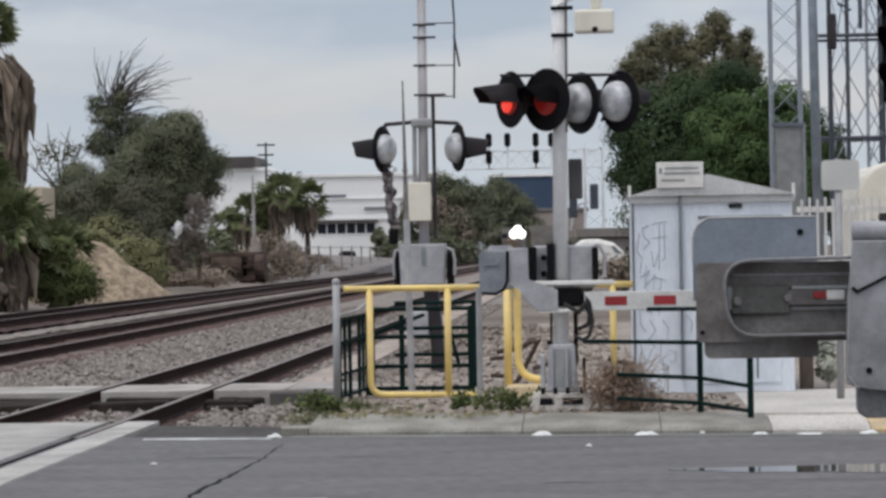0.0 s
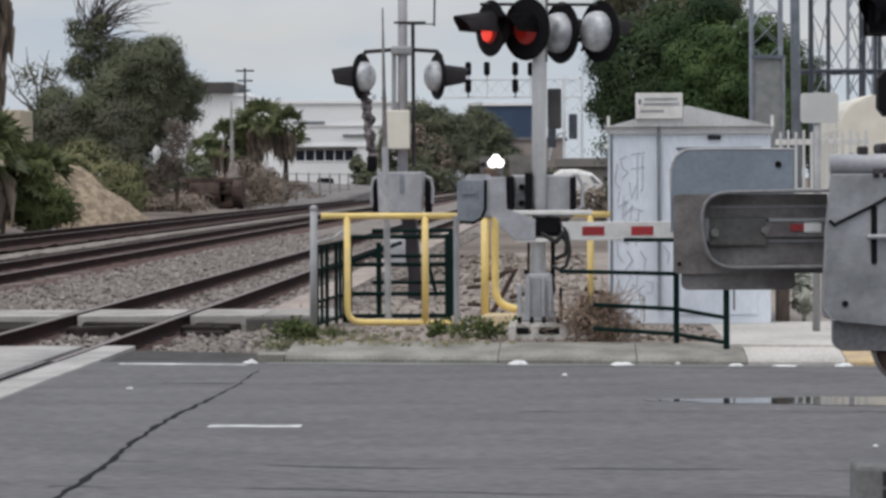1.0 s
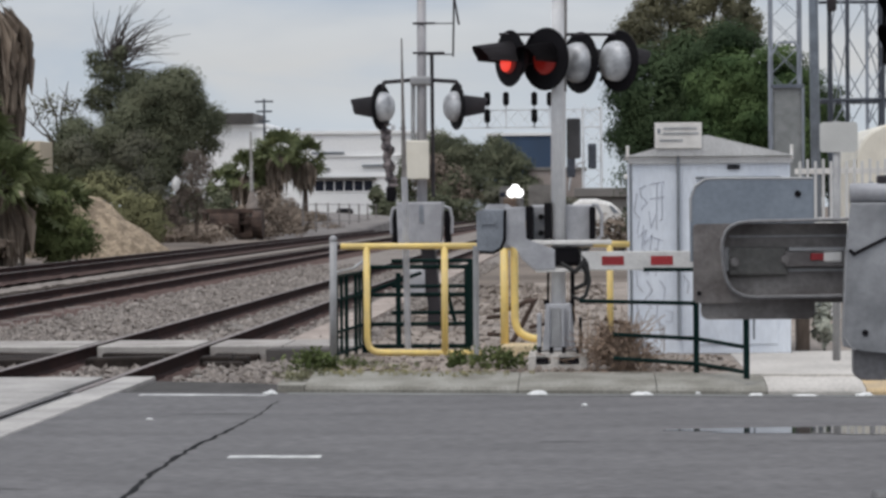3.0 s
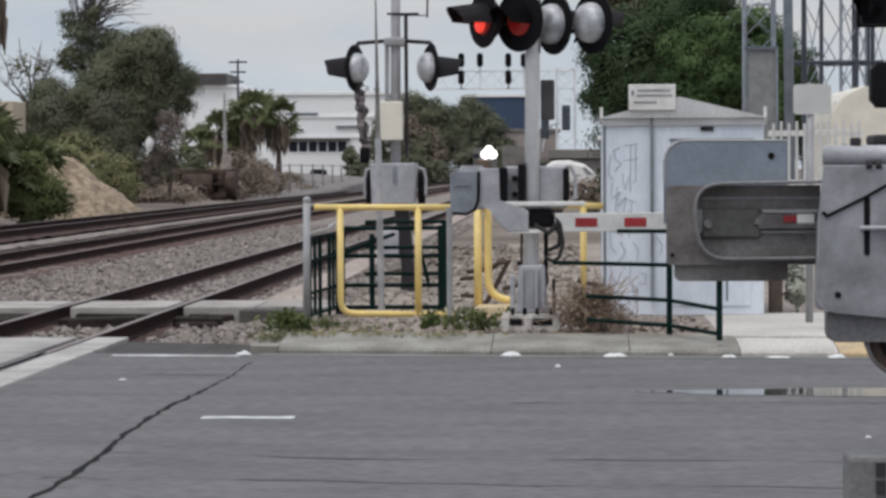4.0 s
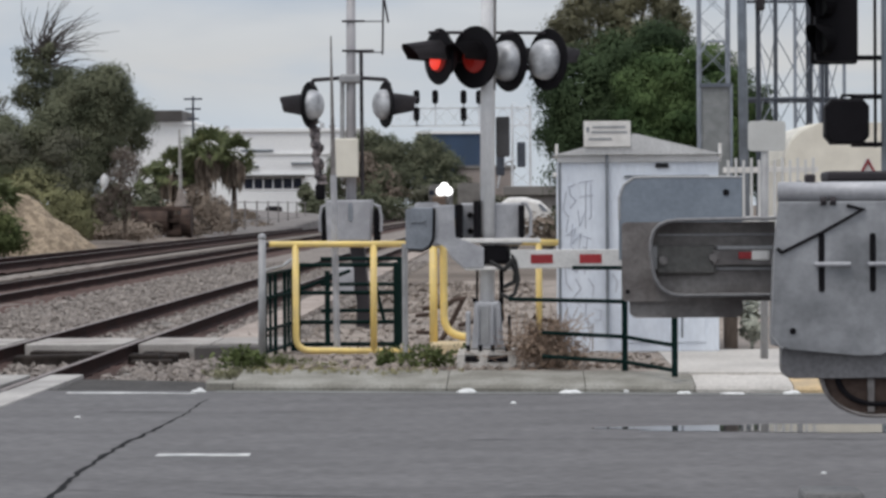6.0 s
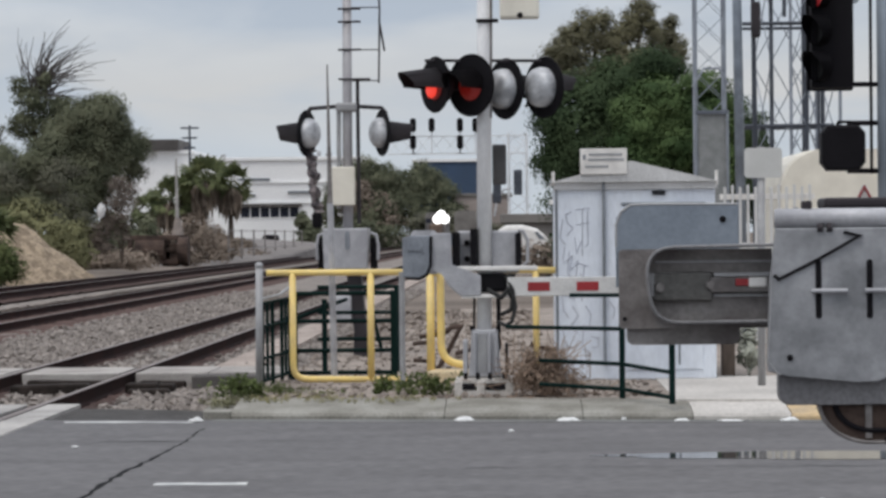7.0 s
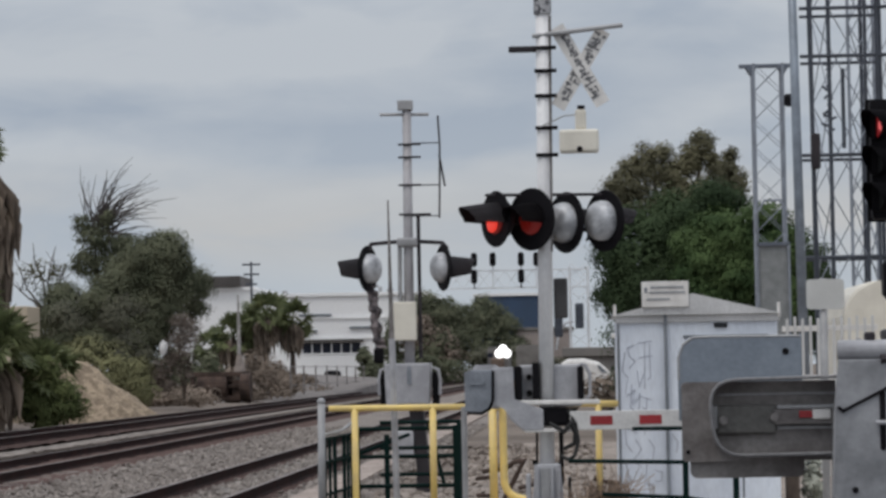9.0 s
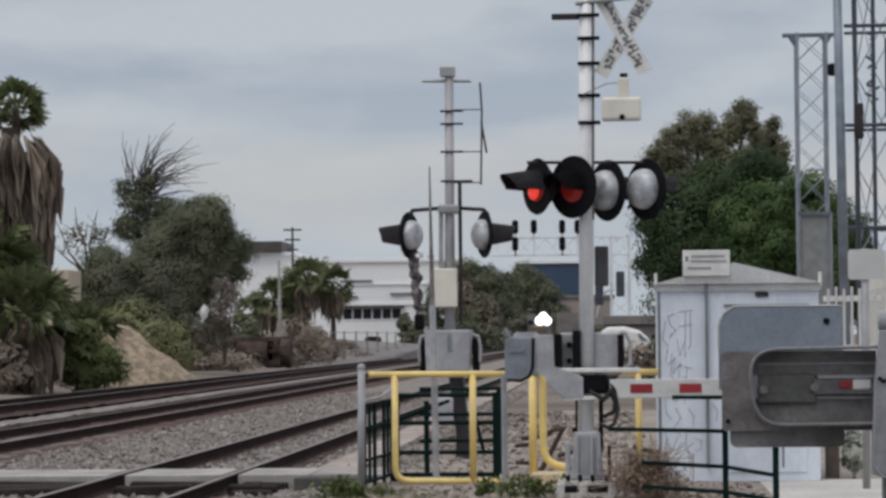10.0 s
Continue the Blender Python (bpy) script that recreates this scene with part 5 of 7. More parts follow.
part("rear_counterweight", bm, mat("dull_grey_steel", (0.22, 0.215, 0.22), 0.55, 0.2, second=(0.17, 0.165, 0.17), scale=5, fine=80), ng, "darker counterweight plate behind")
arc = [(0.95 - 0.14 * math.cos(radians(9 * i)), 1.29 - 0.11 * math.sin(radians(9 * i))) for i in range(11)]
bm = slab(arc + [(1.12, 1.18), (1.12, 1.29)], NY - 0.06, NY + 0.06, bevel=0.012)
case = part("motor_case", bm, RUST, ng, "rust-brown rounded motor case")
part("case_lip", tube([(0.95 - 0.143 * math.cos(radians(9 * i)), NY - 0.062, 1.287 - 0.108 * math.sin(radians(9 * i))) for i in range(11)] + [(1.12, NY - 0.062, 1.18)], 0.006, 6), GALV_DARK, case, "worn grey lip")
part("case_rim", tube([(0.95 - 0.1 * math.cos(radians(9 * i)), NY - 0.064, 1.287 - 0.075 * math.sin(radians(9 * i))) for i in range(11)] + [(1.12, NY - 0.064, 1.212)], 0.008, 6), BLACK, case, "dark inner rim")
for x in (0.93, 1.03):
    part("case_band", box(x, x + 0.018, NY - 0.068, NY - 0.06, 1.19, 1.28, 0.002), GALV_DARK, case, "grey strap")
part("wire", tube([(0.985, NY - 0.06, 1.19), (1.0, NY - 0.08, 1.16), (1.03, NY - 0.09, 1.14), (1.1, NY - 0.08, 1.15)], 0.006, 6), BLACK, ng, "black wire")
part("hanging_rust", box(0.99, 1.004, NY - 0.066, NY - 0.058, 1.19, 1.26, 0.002), BLACK, ng)
# short pedestal beneath
ped = thing("pedestal_box", "short grey utility pedestal with dark louvre slots", "utility box", (0.86, NY + 0.1, 0.0))
case = part("case", box(0.768, 0.93, NY, NY + 0.2, 0.0, 0.965, 0.012), mat("pedestal_grey", (0.2, 0.195, 0.192), 0.8, second=(0.15, 0.146, 0.143), scale=6), ped)
SLOT = mat("louvre_dark", (0.035, 0.033, 0.034), 0.8)
for x in (0.838, 0.893):
    for i in range(5):
        part("louvre", box(x, x + 0.026, NY - 0.005, NY + 0.004, 0.72 + 0.048 * i, 0.758 + 0.048 * i), SLOT, case, "dark louvre slot")

# ---------------------------------------------------------------- traffic signal and poles beyond the road
SY = 27.5
ts = thing("traffic_signal", "black three-lamp traffic signal and push-button head on a grey pole", "traffic signal", (3.56, SY + 0.1, 0.145))
part("pole", rod((3.625, SY + 0.1, 0.145), (3.625, SY + 0.1, 6.5), 0.078, 0.074, 24), mat("blue_grey_pole", (0.26, 0.3, 0.345), 0.5, 0.2, scale=3, spread=0.15), ts, "blue-grey steel pole", smooth=True)
head = part("signal_head", slab(rounded(2.89, 3.3, 3.14, 4.31, 0.03), SY - 0.1, SY + 0.1, bevel=0.02), BLACK, ts, "black three-section signal head")
part("backplate", slab(rounded(2.86, 3.32, 3.12, 4.33, 0.03), SY + 0.11, SY + 0.12), BLACK, head)
for z, lens in ((4.06, SIGNAL_RED), (3.705, DARK_LENS), (3.35, DARK_LENS)):
    m = Matrix.Translation((2.99, SY - 0.1, z)) @ Matrix.Rotation(radians(-60), 4, "Z") @ Matrix.Rotation(radians(90), 4, "X")
    bm = bmesh.new()
    bmesh.ops.create_cone(bm, cap_ends=True, segments=24, radius1=0.13, radius2=0.13, depth=0.012, matrix=Matrix.Translation((0.03, 0, 0.03)))
    bmesh.ops.transform(bm, matrix=m, verts=bm.verts[:])
    part("lens", bm, lens, head)
    if z > 4:
        bm = bmesh.new()
        bmesh.ops.create_uvsphere(bm, u_segments=12, v_segments=8, radius=0.05, matrix=Matrix.Translation((0.06, -0.01, 0.045)) @ Matrix.Diagonal((0.8, 1.2, 0.3, 1)))
        bmesh.ops.transform(bm, matrix=m, verts=bm.verts[:])
        part("glow_spot", bm, SIGNAL_SPOT, head, "bright centre of the lit red lamp")
    bm = bmesh.new()
    grid = [[bm.verts.new((0.145 * math.cos(a) + 0.03, 0.145 * math.sin(a), 0.0 + (0.05 + 0.17 * max(0.35, (1 + math.sin(a)) / 2)) * k)) for a in [2 * math.pi * j / 24 for j in range(25)]] for k in range(2)]
    for j in range(24):
        bm.faces.new((grid[0][j], grid[0][j + 1], grid[1][j + 1], grid[1][j]))
    bmesh.ops.solidify(bm, geom=bm.faces[:], thickness=0.006)
    bmesh.ops.transform(bm, matrix=m, verts=bm.verts[:])
    part("visor", bm, BLACK, head, "round black visor")
for z in (3.18, 4.22, 2.8, 2.33):
    part("bracket_arm", rod((3.2 if z > 3 else 3.25, SY + 0.05, z), (3.58, SY + 0.1, z), 0.025, None, 10), BLACK, ts)
part("upright_bracket", box(3.475, 3.5, SY + 0.04, SY + 0.1, 2.3, 4.25, 0.005), BLACK, ts)
ph = part("pedestrian_head", slab([(3.04, 2.33), (3.34, 2.33), (3.405, 2.41), (3.405, 2.7), (3.34, 2.775), (3.04, 2.775), (2.975, 2.7), (2.975, 2.41)], SY - 0.16, SY + 0.08, bevel=0.03), BLACK, ts, "black pedestrian signal head")
part("hood_loop", tube([(3.14, SY, 2.77), (3.16, SY, 2.81), (3.27, SY, 2.81), (3.29, SY, 2.77)], 0.015), BLACK, ph)
part("warning_triangle", slab([(3.3, 2.0), (3.5, 2.0), (3.42, 2.19), (3.38, 2.19)], SY - 0.05, SY - 0.03), WHITE, ts, "white and red warning plate")
part("triangle_edge", tube([(3.31, SY - 0.055, 2.01), (3.4, SY - 0.055, 2.17), (3.49, SY - 0.055, 2.01)], 0.012), RED_PAINT, ts)
# sign seen from behind on a galvanised post
sp = thing("sign_post", "galvanised post carrying a pale rounded sign panel seen from behind", "sign", (2.5, 29.0, 0.145))
part("post", rod((2.52, 29.05, 0.145), (2.535, 29.05, 2.62), 0.04, None, 14), GALV, sp, smooth=True)
part("panel", slab(rounded(2.357, 2.745, 2.3, 2.61, 0.04), 29.0, 29.012), mat("pale_sign_back", (0.62, 0.62, 0.6), 0.5, spread=0.1), sp, "pale sign panel")
solo("slim_post", rod((2.98, 30.0, 0.145), (2.98, 30.0, 2.0), 0.03, None, 12), GALV, "slim galvanised post behind the low wall", "post")
bpost = thing("timber_post", "stained brown timber post with ivy beside the hut", "post", (2.33, 31.0, 0.145))
part("timber", box(2.25, 2.4, 31.0, 31.15, 0.14, 0.95, 0.02), BARK, bpost)
ivy = thing("shrub", "small pale grey-green shrub against the posts", "shrub", (2.6, 31.2, 0.145))
leaves("foliage", [(2.57, 31.2, 0.42, 0.12, 0.15, 0.32)], 420, 0.05, mat("pale_leaves", (0.46, 0.47, 0.4), 0.8, second=(0.25, 0.26, 0.21), island=0.3, bump=0), ivy, 5)
part("stem", rod((2.57, 31.2, 0.1), (2.57, 31.2, 0.5), 0.02, 0.01, 6), BARK, ivy)

# ---------------------------------------------------------------- lattice towers


def lattice(name, label, base, width, height, bays, r_leg, r_brace, material, legs=4, twist=0.0, brace_material=None):
    """An upright lattice mast; each face braced with crosses."""
    t = thing(name, label, "lattice tower", base)
    bx, by, bz = base
    cs = [Matrix.Rotation(twist + 2 * math.pi * (i + 0.5) / legs, 3, "Z") @ Vector((width / (2 * math.sin(math.pi / legs)), 0, 0)) for i in range(legs)]
    cs = [c + Vector((bx, by, 0)) for c in cs]
    for c in cs:
        part("leg", rod((c.x, c.y, bz), (c.x, c.y, bz + height), r_leg, r_leg, 8), material, t)
    h = height / bays
    for i in range(legs):
        a, b = cs[i], cs[(i + 1) % legs]
        bm = bmesh.new()
        for k in range(bays):
            z0, z1 = bz + h * k, bz + h * (k + 1)
            rod((a.x, a.y, z0), (b.x, b.y, z1), r_brace, None, 5, bm)
            rod((b.x, b.y, z0), (a.x, a.y, z1), r_brace, None, 5, bm)
        tagged(part("bracing", bm, brace_material or material, t, "crossed diagonal braces"), kind="stuff")
    return t


L1 = lattice("lattice_mast", "slim grey lattice mast with a top bar", (3.11, 45.0, -0.2), 0.46, 6.75, 15, 0.024, 0.006, LATTICE_PALE, 4, 0, LATTICE_PALE)
part("top_bar", box(2.66, 3.52, 44.95, 45.05, 6.5, 6.56, 0.01), LATTICE_MID, L1)
for x in (2.85, 3.36):
    part("bracket", slab([(x - 0.09, 6.5), (x + 0.09, 6.5), (x, 6.36)], 44.9, 45.1), LATTICE_MID, L1)
part("lamp_pod", box(3.36, 3.5, 44.7, 44.85, 5.85, 6.05, 0.04), BLACK, L1)
part("panel", box(2.87, 3.37, 44.7, 44.75, 2.2, 3.64, 0.01), mat("mesh_panel", (0.25, 0.26, 0.262), 0.7, second=(0.19, 0.2, 0.2), scale=8, spread=0.3), L1, "grey mesh panel on the mast")
for x in (2.87, 3.37):
    part("panel_frame", box(x - 0.02, x + 0.02, 44.66, 44.76, 1.9, 3.68, 0.005), LATTICE_PALE, L1)
part("panel_frame", box(2.86, 3.38, 44.66, 44.76, 3.62, 3.68, 0.005), LATTICE_MID, L1)
part("guard_loop", tube([(2.85, 44.7, 4.1), (3.0, 44.7, 4.35), (3.24, 44.7, 4.35), (3.38, 44.7, 4.1)], 0.018), LATTICE_PALE, L1)
sp2 = thing("steel_pole", "tall blue-grey steel pole beside the lattice mast", "pole", (3.6, 43.5, -0.2))
part("shaft", rod((3.5, 43.5, -0.2), (3.4, 43.5, 9.5), 0.085, 0.06, 16), mat("blue_pole", (0.26, 0.3, 0.35), 0.45, 0.3), sp2, smooth=True)
part("shaft_box", box(3.66, 3.8, 43.4, 43.6, 4.75, 5.3, 0.03), BROWN_BLACK, sp2, "dark box on the pole")
part("rung_pipe", rod((3.73, 43.6, 2.2), (3.66, 43.6, 9.5), 0.035, None, 8), LATTICE, sp2)
L2 = lattice("lattice_tower", "tall dark lattice tower with level platforms", (4.85, 50.0, -0.2), 0.95, 11.5, 7, 0.037, 0.011, LATTICE, 4, 0.25, LATTICE_PALE)
for z in (8.0, 7.15, 5.4, 3.6):
    part("platform_bar", tube([(4.0, 49.4, z), (5.6, 49.4, z)], 0.035, 6), LATTICE, L2, "level cross bar")
    part("platform_bar", tube([(4.1, 50.6, z), (5.5, 50.6, z)], 0.03, 6), LATTICE, L2, "level cross bar")
part("ladder_rail", rod((5.1, 49.3, -0.2), (5.15, 49.3, 11), 0.03, None, 8), LATTICE, L2)
part("ladder_rail", rod((5.3, 49.3, -0.2), (5.35, 49.3, 11), 0.03, None, 8), LATTICE, L2)
part("whip", rod((4.72, 49.2, 5.5), (4.72, 49.2, 6.9), 0.035, None, 8), LATTICE, L2, "upright stub antenna")
bm = bmesh.new()
for i in range(14):
    q = random.Random(i)
    rod((4.45, 49.2, 5.8 + 0.09 * i), (4.45 + q.uniform(-0.16, 0.16), 49.2, 5.8 + 0.09 * i + q.uniform(-0.08, 0.08)), 0.025, None, 5, bm)
tagged(part("cable_bundle", bm, LATTICE, L2, "tangled cable bundle"), kind="stuff")
part("dish", rod((5.9, 50, 5.9), (6.0, 49.8, 5.9), 0.14, None, 16), LATTICE_PALE, L2)
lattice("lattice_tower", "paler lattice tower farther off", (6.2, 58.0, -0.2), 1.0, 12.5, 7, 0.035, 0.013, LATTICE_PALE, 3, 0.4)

# cream tank building and white fence behind
tank = thing("cream_tank", "cream-painted tank shed behind the fence", "tank", (6.6, 49.0, -0.2))
part("shell", slab(rounded(4.15, 8.6, -0.2, 3.02, 0.55, "cd"), 44.0, 47.5, bevel=0.05), CREAM, tank)
for z in (1.0, 2.0):
    part("panel_joint", box(4.16, 8.59, 43.985, 44.0, z, z + 0.02), GREY_WALL, tank, "thin dark panel joint")
mat_picket = mat("picket_paint", (0.6, 0.6, 0.59), 0.6, spread=0.1)
wf = thing("picket_fence", "white tall steel picket fence", "fence", (3.4, 40.0, -0.2))
for i in range(12):
    x = 2.95 + 0.11 * i
    part("picket", box(x, x + 0.038, 40.0, 40.03, -0.2, 2.38 + 0.03 * (i % 2), 0.004), mat_picket, wf)
for z in (1.5, 2.2):
    part("rail", box(2.9, 4.25, 40.03, 40.07, z, z + 0.08, 0.005), WHITE, wf)

# ---------------------------------------------------------------- trees and plants


def tree(name, label, base, trunk_top, r, tips, crowns, seed, fray=0.24):
    t = thing(name, label, "tree", base)
    bm = limbs(base, [trunk_top], r, None, seed, 0.05, 10)
    limbs(trunk_top, tips, r * 0.5, bm, seed + 1)
    part("trunk", bm, BARK, t, "brown trunk and limbs")
    for i, (blobs, count, size, material) in enumerate(crowns):
        leaves("crown", blobs, count, size, material, t, seed + 10 + i, fray=fray)
    return t


# broad green tree behind the hut
tree("tree", "broad dense green tree behind the hut", (4.0, 80, -0.2), (4.0, 80, 2.4), 0.3,
     [(2.0, 80, 4.5), (3.4, 80.5, 5.6), (5.0, 79.6, 5.6), (6.2, 80, 4.4), (4.2, 80.6, 6.0)],
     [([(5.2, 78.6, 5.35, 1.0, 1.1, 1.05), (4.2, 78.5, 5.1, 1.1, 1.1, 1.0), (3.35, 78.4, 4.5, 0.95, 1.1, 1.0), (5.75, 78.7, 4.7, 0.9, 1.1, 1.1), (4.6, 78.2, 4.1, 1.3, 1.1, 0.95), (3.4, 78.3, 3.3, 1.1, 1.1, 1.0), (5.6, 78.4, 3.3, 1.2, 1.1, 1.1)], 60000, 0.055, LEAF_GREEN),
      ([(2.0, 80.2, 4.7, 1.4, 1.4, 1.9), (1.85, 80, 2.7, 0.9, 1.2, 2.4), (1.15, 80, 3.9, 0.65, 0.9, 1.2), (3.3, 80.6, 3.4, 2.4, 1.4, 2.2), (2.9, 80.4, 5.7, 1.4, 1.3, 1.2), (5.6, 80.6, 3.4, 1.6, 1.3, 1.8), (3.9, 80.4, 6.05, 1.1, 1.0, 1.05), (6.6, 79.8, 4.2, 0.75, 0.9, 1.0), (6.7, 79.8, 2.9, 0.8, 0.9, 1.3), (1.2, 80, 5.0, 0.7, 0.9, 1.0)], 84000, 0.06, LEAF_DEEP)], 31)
tree("tree", "taller olive-brown tree rising behind the green one", (3.0, 86, -0.2), (3.0, 86, 4.5), 0.28,
     [(1.6, 86, 7.4), (2.4, 86, 8.2), (4.0, 86, 8.6), (4.8, 86, 7.6)],
     [([(1.15, 86, 6.9, 0.5, 0.6, 0.75), (1.6, 86, 7.3, 0.5, 0.6, 0.85), (2.1, 86, 7.8, 0.42, 0.5, 0.85), (2.6, 86, 7.9, 0.45, 0.5, 0.85), (3.1, 86, 7.5, 0.5, 0.6, 0.75),
        (3.5, 86, 8.0, 0.3, 0.4, 0.75), (3.85, 86, 8.3, 0.34, 0.4, 0.85), (4.15, 86, 8.1, 0.3, 0.4, 0.75), (4.45, 86, 7.5, 0.4, 0.5, 0.6), (4.75, 86, 7.9, 0.28, 0.4, 0.62), (4.95, 86, 7.3, 0.4, 0.5, 0.6),
        (1.9, 86, 6.6, 1.1, 0.9, 0.9), (3.2, 86, 6.6, 1.4, 0.9, 0.9), (4.3, 86, 6.7, 0.9, 0.8, 0.8)], 34000, 0.055, LEAF_OLIVE)], 47, 0.36)

# dark tree mass left of the tracks
tree("tree", "dark broad evergreen tree beyond the tracks", (-22.5, 140, 0), (-22.4, 140, 2.5), 0.35,
     [(-24.5, 140, 5.5), (-21.4, 140, 7.2), (-19.8, 140, 5.5), (-23.0, 139.5, 6.0)],
     [([(-21.2, 139.5, 7.0, 1.9, 1.8, 1.9), (-19.6, 140, 5.9, 1.4, 1.5, 1.8), (-20.4, 139.3, 7.3, 1.6, 1.5, 1.65), (-20.9, 139.2, 5.2, 1.6, 1.4, 2.0), (-21.6, 139.2, 4.4, 1.6, 1.4, 1.8), (-22.6, 139.8, 6.4, 1.5, 1.5, 1.4), (-23.0, 139, 5.2, 2.2, 1.8, 1.7), (-25.7, 139.4, 4.9, 2.1, 1.8, 1.5), (-22.0, 139, 3.8, 1.9, 1.8, 1.8), (-24.2, 139.2, 3.4, 2.6, 1.8, 1.4), (-27.4, 140, 4.0, 1.4, 1.5, 1.2)], 115000, 0.08, LEAF_DARK),
      ([(-22.8, 138.5, 4.6, 1.6, 1.2, 1.5), (-22.2, 138.5, 2.7, 1.4, 1.2, 1.8), (-25.2, 138.5, 4.5, 1.4, 1.2, 1.2)], 24000, 0.08, LEAF_GREY)], 61)
t = tree("tree", "half-bare tree with wind-blown twigs above dark leaves", (-24.2, 145, 0), (-24.6, 145, 6.0), 0.22,
         [(-25.4, 145, 9.2), (-24.4, 145, 10.0), (-23.6, 145, 9.0)],
         [([(-25.2, 145, 8.6, 0.95, 0.9, 1.3), (-24.2, 145, 8.2, 0.9, 0.8, 1.0), (-24.5, 145, 9.9, 0.5, 0.5, 0.6), (-25.8, 145, 9.6, 0.6, 0.5, 0.7), (-25.6, 145, 7.6, 1.0, 0.8, 0.9), (-24.2, 145, 7.0, 1.7, 0.9, 1.2), (-23.6, 145, 8.4, 0.8, 0.7, 0.8)], 11000, 0.08, LEAF_DARK)], 71, 0.5)
bm = bmesh.new()
rr = random.Random(5)
for i in range(80):
    a = rr.uniform(0.05, 2.35)
    p = Vector((-24.7 + rr.uniform(-0.7, 0.5), 145, 9.3 + rr.uniform(-0.6, 0.8)))
    ln = rr.uniform(1.2, 3.9) * (1 if a < 1.5 else 0.85)
    pts = [p]
    for k in range(1, 5):
        b = a - 0.1 * k * k * 0.35 * rr.uniform(0.4, 1.4)
        p = p + Vector((math.cos(b), rr.uniform(-0.2, 0.2), math.sin(b))) * ln / 4
        pts.append(p)
    for j, (u, v) in enumerate(zip(pts, pts[1:])):
        rod(u, v, 0.045 - 0.009 * j, 0.036 - 0.009 * j, 5, bm)
tagged(part("bare_twig_spray", bm, TWIG, t, "long bare wind-blown twigs"), kind="stuff")
t = tree("tree", "nearly bare small tree with thin crooked limbs", (-28.0, 146, 0), (-28.0, 146, 5.0), 0.15,
         [(-29.6, 146, 8.0), (-28.6, 146, 8.8), (-27.4, 146, 8.6), (-26.8, 146, 7.6), (-30.0, 146, 7.0)],
         [([(-28.2, 146, 7.2, 1.7, 0.8, 0.8)], 160, 0.13, LEAF_OLIVE)], 83)
bm = bmesh.new()
for i in range(26):
    p = Vector((rr.uniform(-29.4, -26.8), 146, rr.uniform(6.2, 7.6)))
    rod(p, p + Vector((rr.uniform(-1.0, 1.0), 0, rr.uniform(0.3, 1.6))), 0.028, 0.01, 5, bm)
tagged(part("bare_twig_spray", bm, TWIG, t), kind="stuff")


def shrub(name, label, blobs, count, size, material, seed, base=None):
    b = blobs[0]
    t = thing(name, label, "shrub", base or (b[0], b[1], b[2] - b[5]))
    leaves("foliage", blobs, count, size, material, t, seed)
    part("stems", limbs((b[0], b[1], max(-0.1, b[2] - b[5] - 0.1)), [(b[0] + 0.4 * b[3] * k, b[1], b[2]) for k in (-1, 0.1, 1)], 0.05, None, seed), BARK, t)
    return t


shrub("shrub", "olive scrub on top of the sand heap", [(-20.3, 117, 1.7, 2.1, 1.5, 1.75), (-18.7, 117, 1.2, 1.2, 1.2, 1.25)], 14000, 0.075, mat("scrub_leaves", (0.24, 0.235, 0.125), 0.75, second=(0.13, 0.13, 0.07), scale=0.6, island=0.12, bump=0, spec=0.05), 3, (-20.3, 117, 0))
shrub("shrub", "grey dry brush beside the track", [(-20.4, 176, 1.5, 1.7, 1.2, 1.6), (-24.0, 150, 1.2, 1.4, 1.2, 1.3)], 4000, 0.1, BRUSH, 4)
shrub("shrub", "brown dry brush under the palms", [(-23.0, 215, 1.3, 1.5, 1.5, 1.4), (-25.5, 216, 1.5, 1.9, 1.5, 1.5), (-21.4, 218, 0.7, 1.2, 1.2, 0.9)], 7000, 0.12, BRUSH, 5)
shrub("shrub", "pale dry twigs at the trunk of the dark tree", [(-19.5, 137.5, 2.9, 0.85, 0.6, 2.3), (-20.5, 137.6, 1.8, 0.9, 0.6, 1.6)], 6500, 0.06, mat("brown_twigs", (0.19, 0.155, 0.13), 0.9, second=(0.1, 0.082, 0.07), island=0.2, bump=0), 6)

shrub("shrub", "tangled brown brush along the yard", [(-26.5, 182, 1.2, 2.6, 1.5, 1.4), (-23.0, 183, 1.0, 2.2, 1.5, 1.2), (-19.6, 184, 0.8, 1.6, 1.2, 1.0)], 7000, 0.12, BRUSH, 61)
shrub("shrub", "dark green scrub behind the scrap iron", [(-23.8, 178, 1.6, 1.5, 1.2, 1.6), (-25.6, 176, 1.8, 1.4, 1.2, 1.8)], 1800, 0.18, LEAF_DARK, 62)

bm = bmesh.new()
bmesh.ops.create_icosphere(bm, subdivisions=3, radius=1)
for v in bm.verts:
    v.co = Vector((-20.4 + v.co.x * 0.2 * (1 + 0.5 * noise.noise(v.co * 2)), 136.9 + v.co.y * 0.12, 3.05 + v.co.z * 0.34 * (1 + 0.5 * noise.noise(v.co * 2.6 + Vector((3, 0, 0))))))
solo("plastic_bag", bm, PAPER, "torn white plastic bag caught in dry twigs", "plastic bag")
brush = thing("dry_brush", "low dry brown brush along the far side of the tracks", "brush", (-20, 150, -0.05), kind="stuff")
rq = random.Random(12)
leaves("foliage", [(rq.uniform(-24.5, -18.6), rq.uniform(118, 205), 0.3, rq.uniform(1.0, 2.0), 1.2, rq.uniform(0.35, 0.8)) for _ in range(26)], 9000, 0.12, BRUSH, brush, 77)

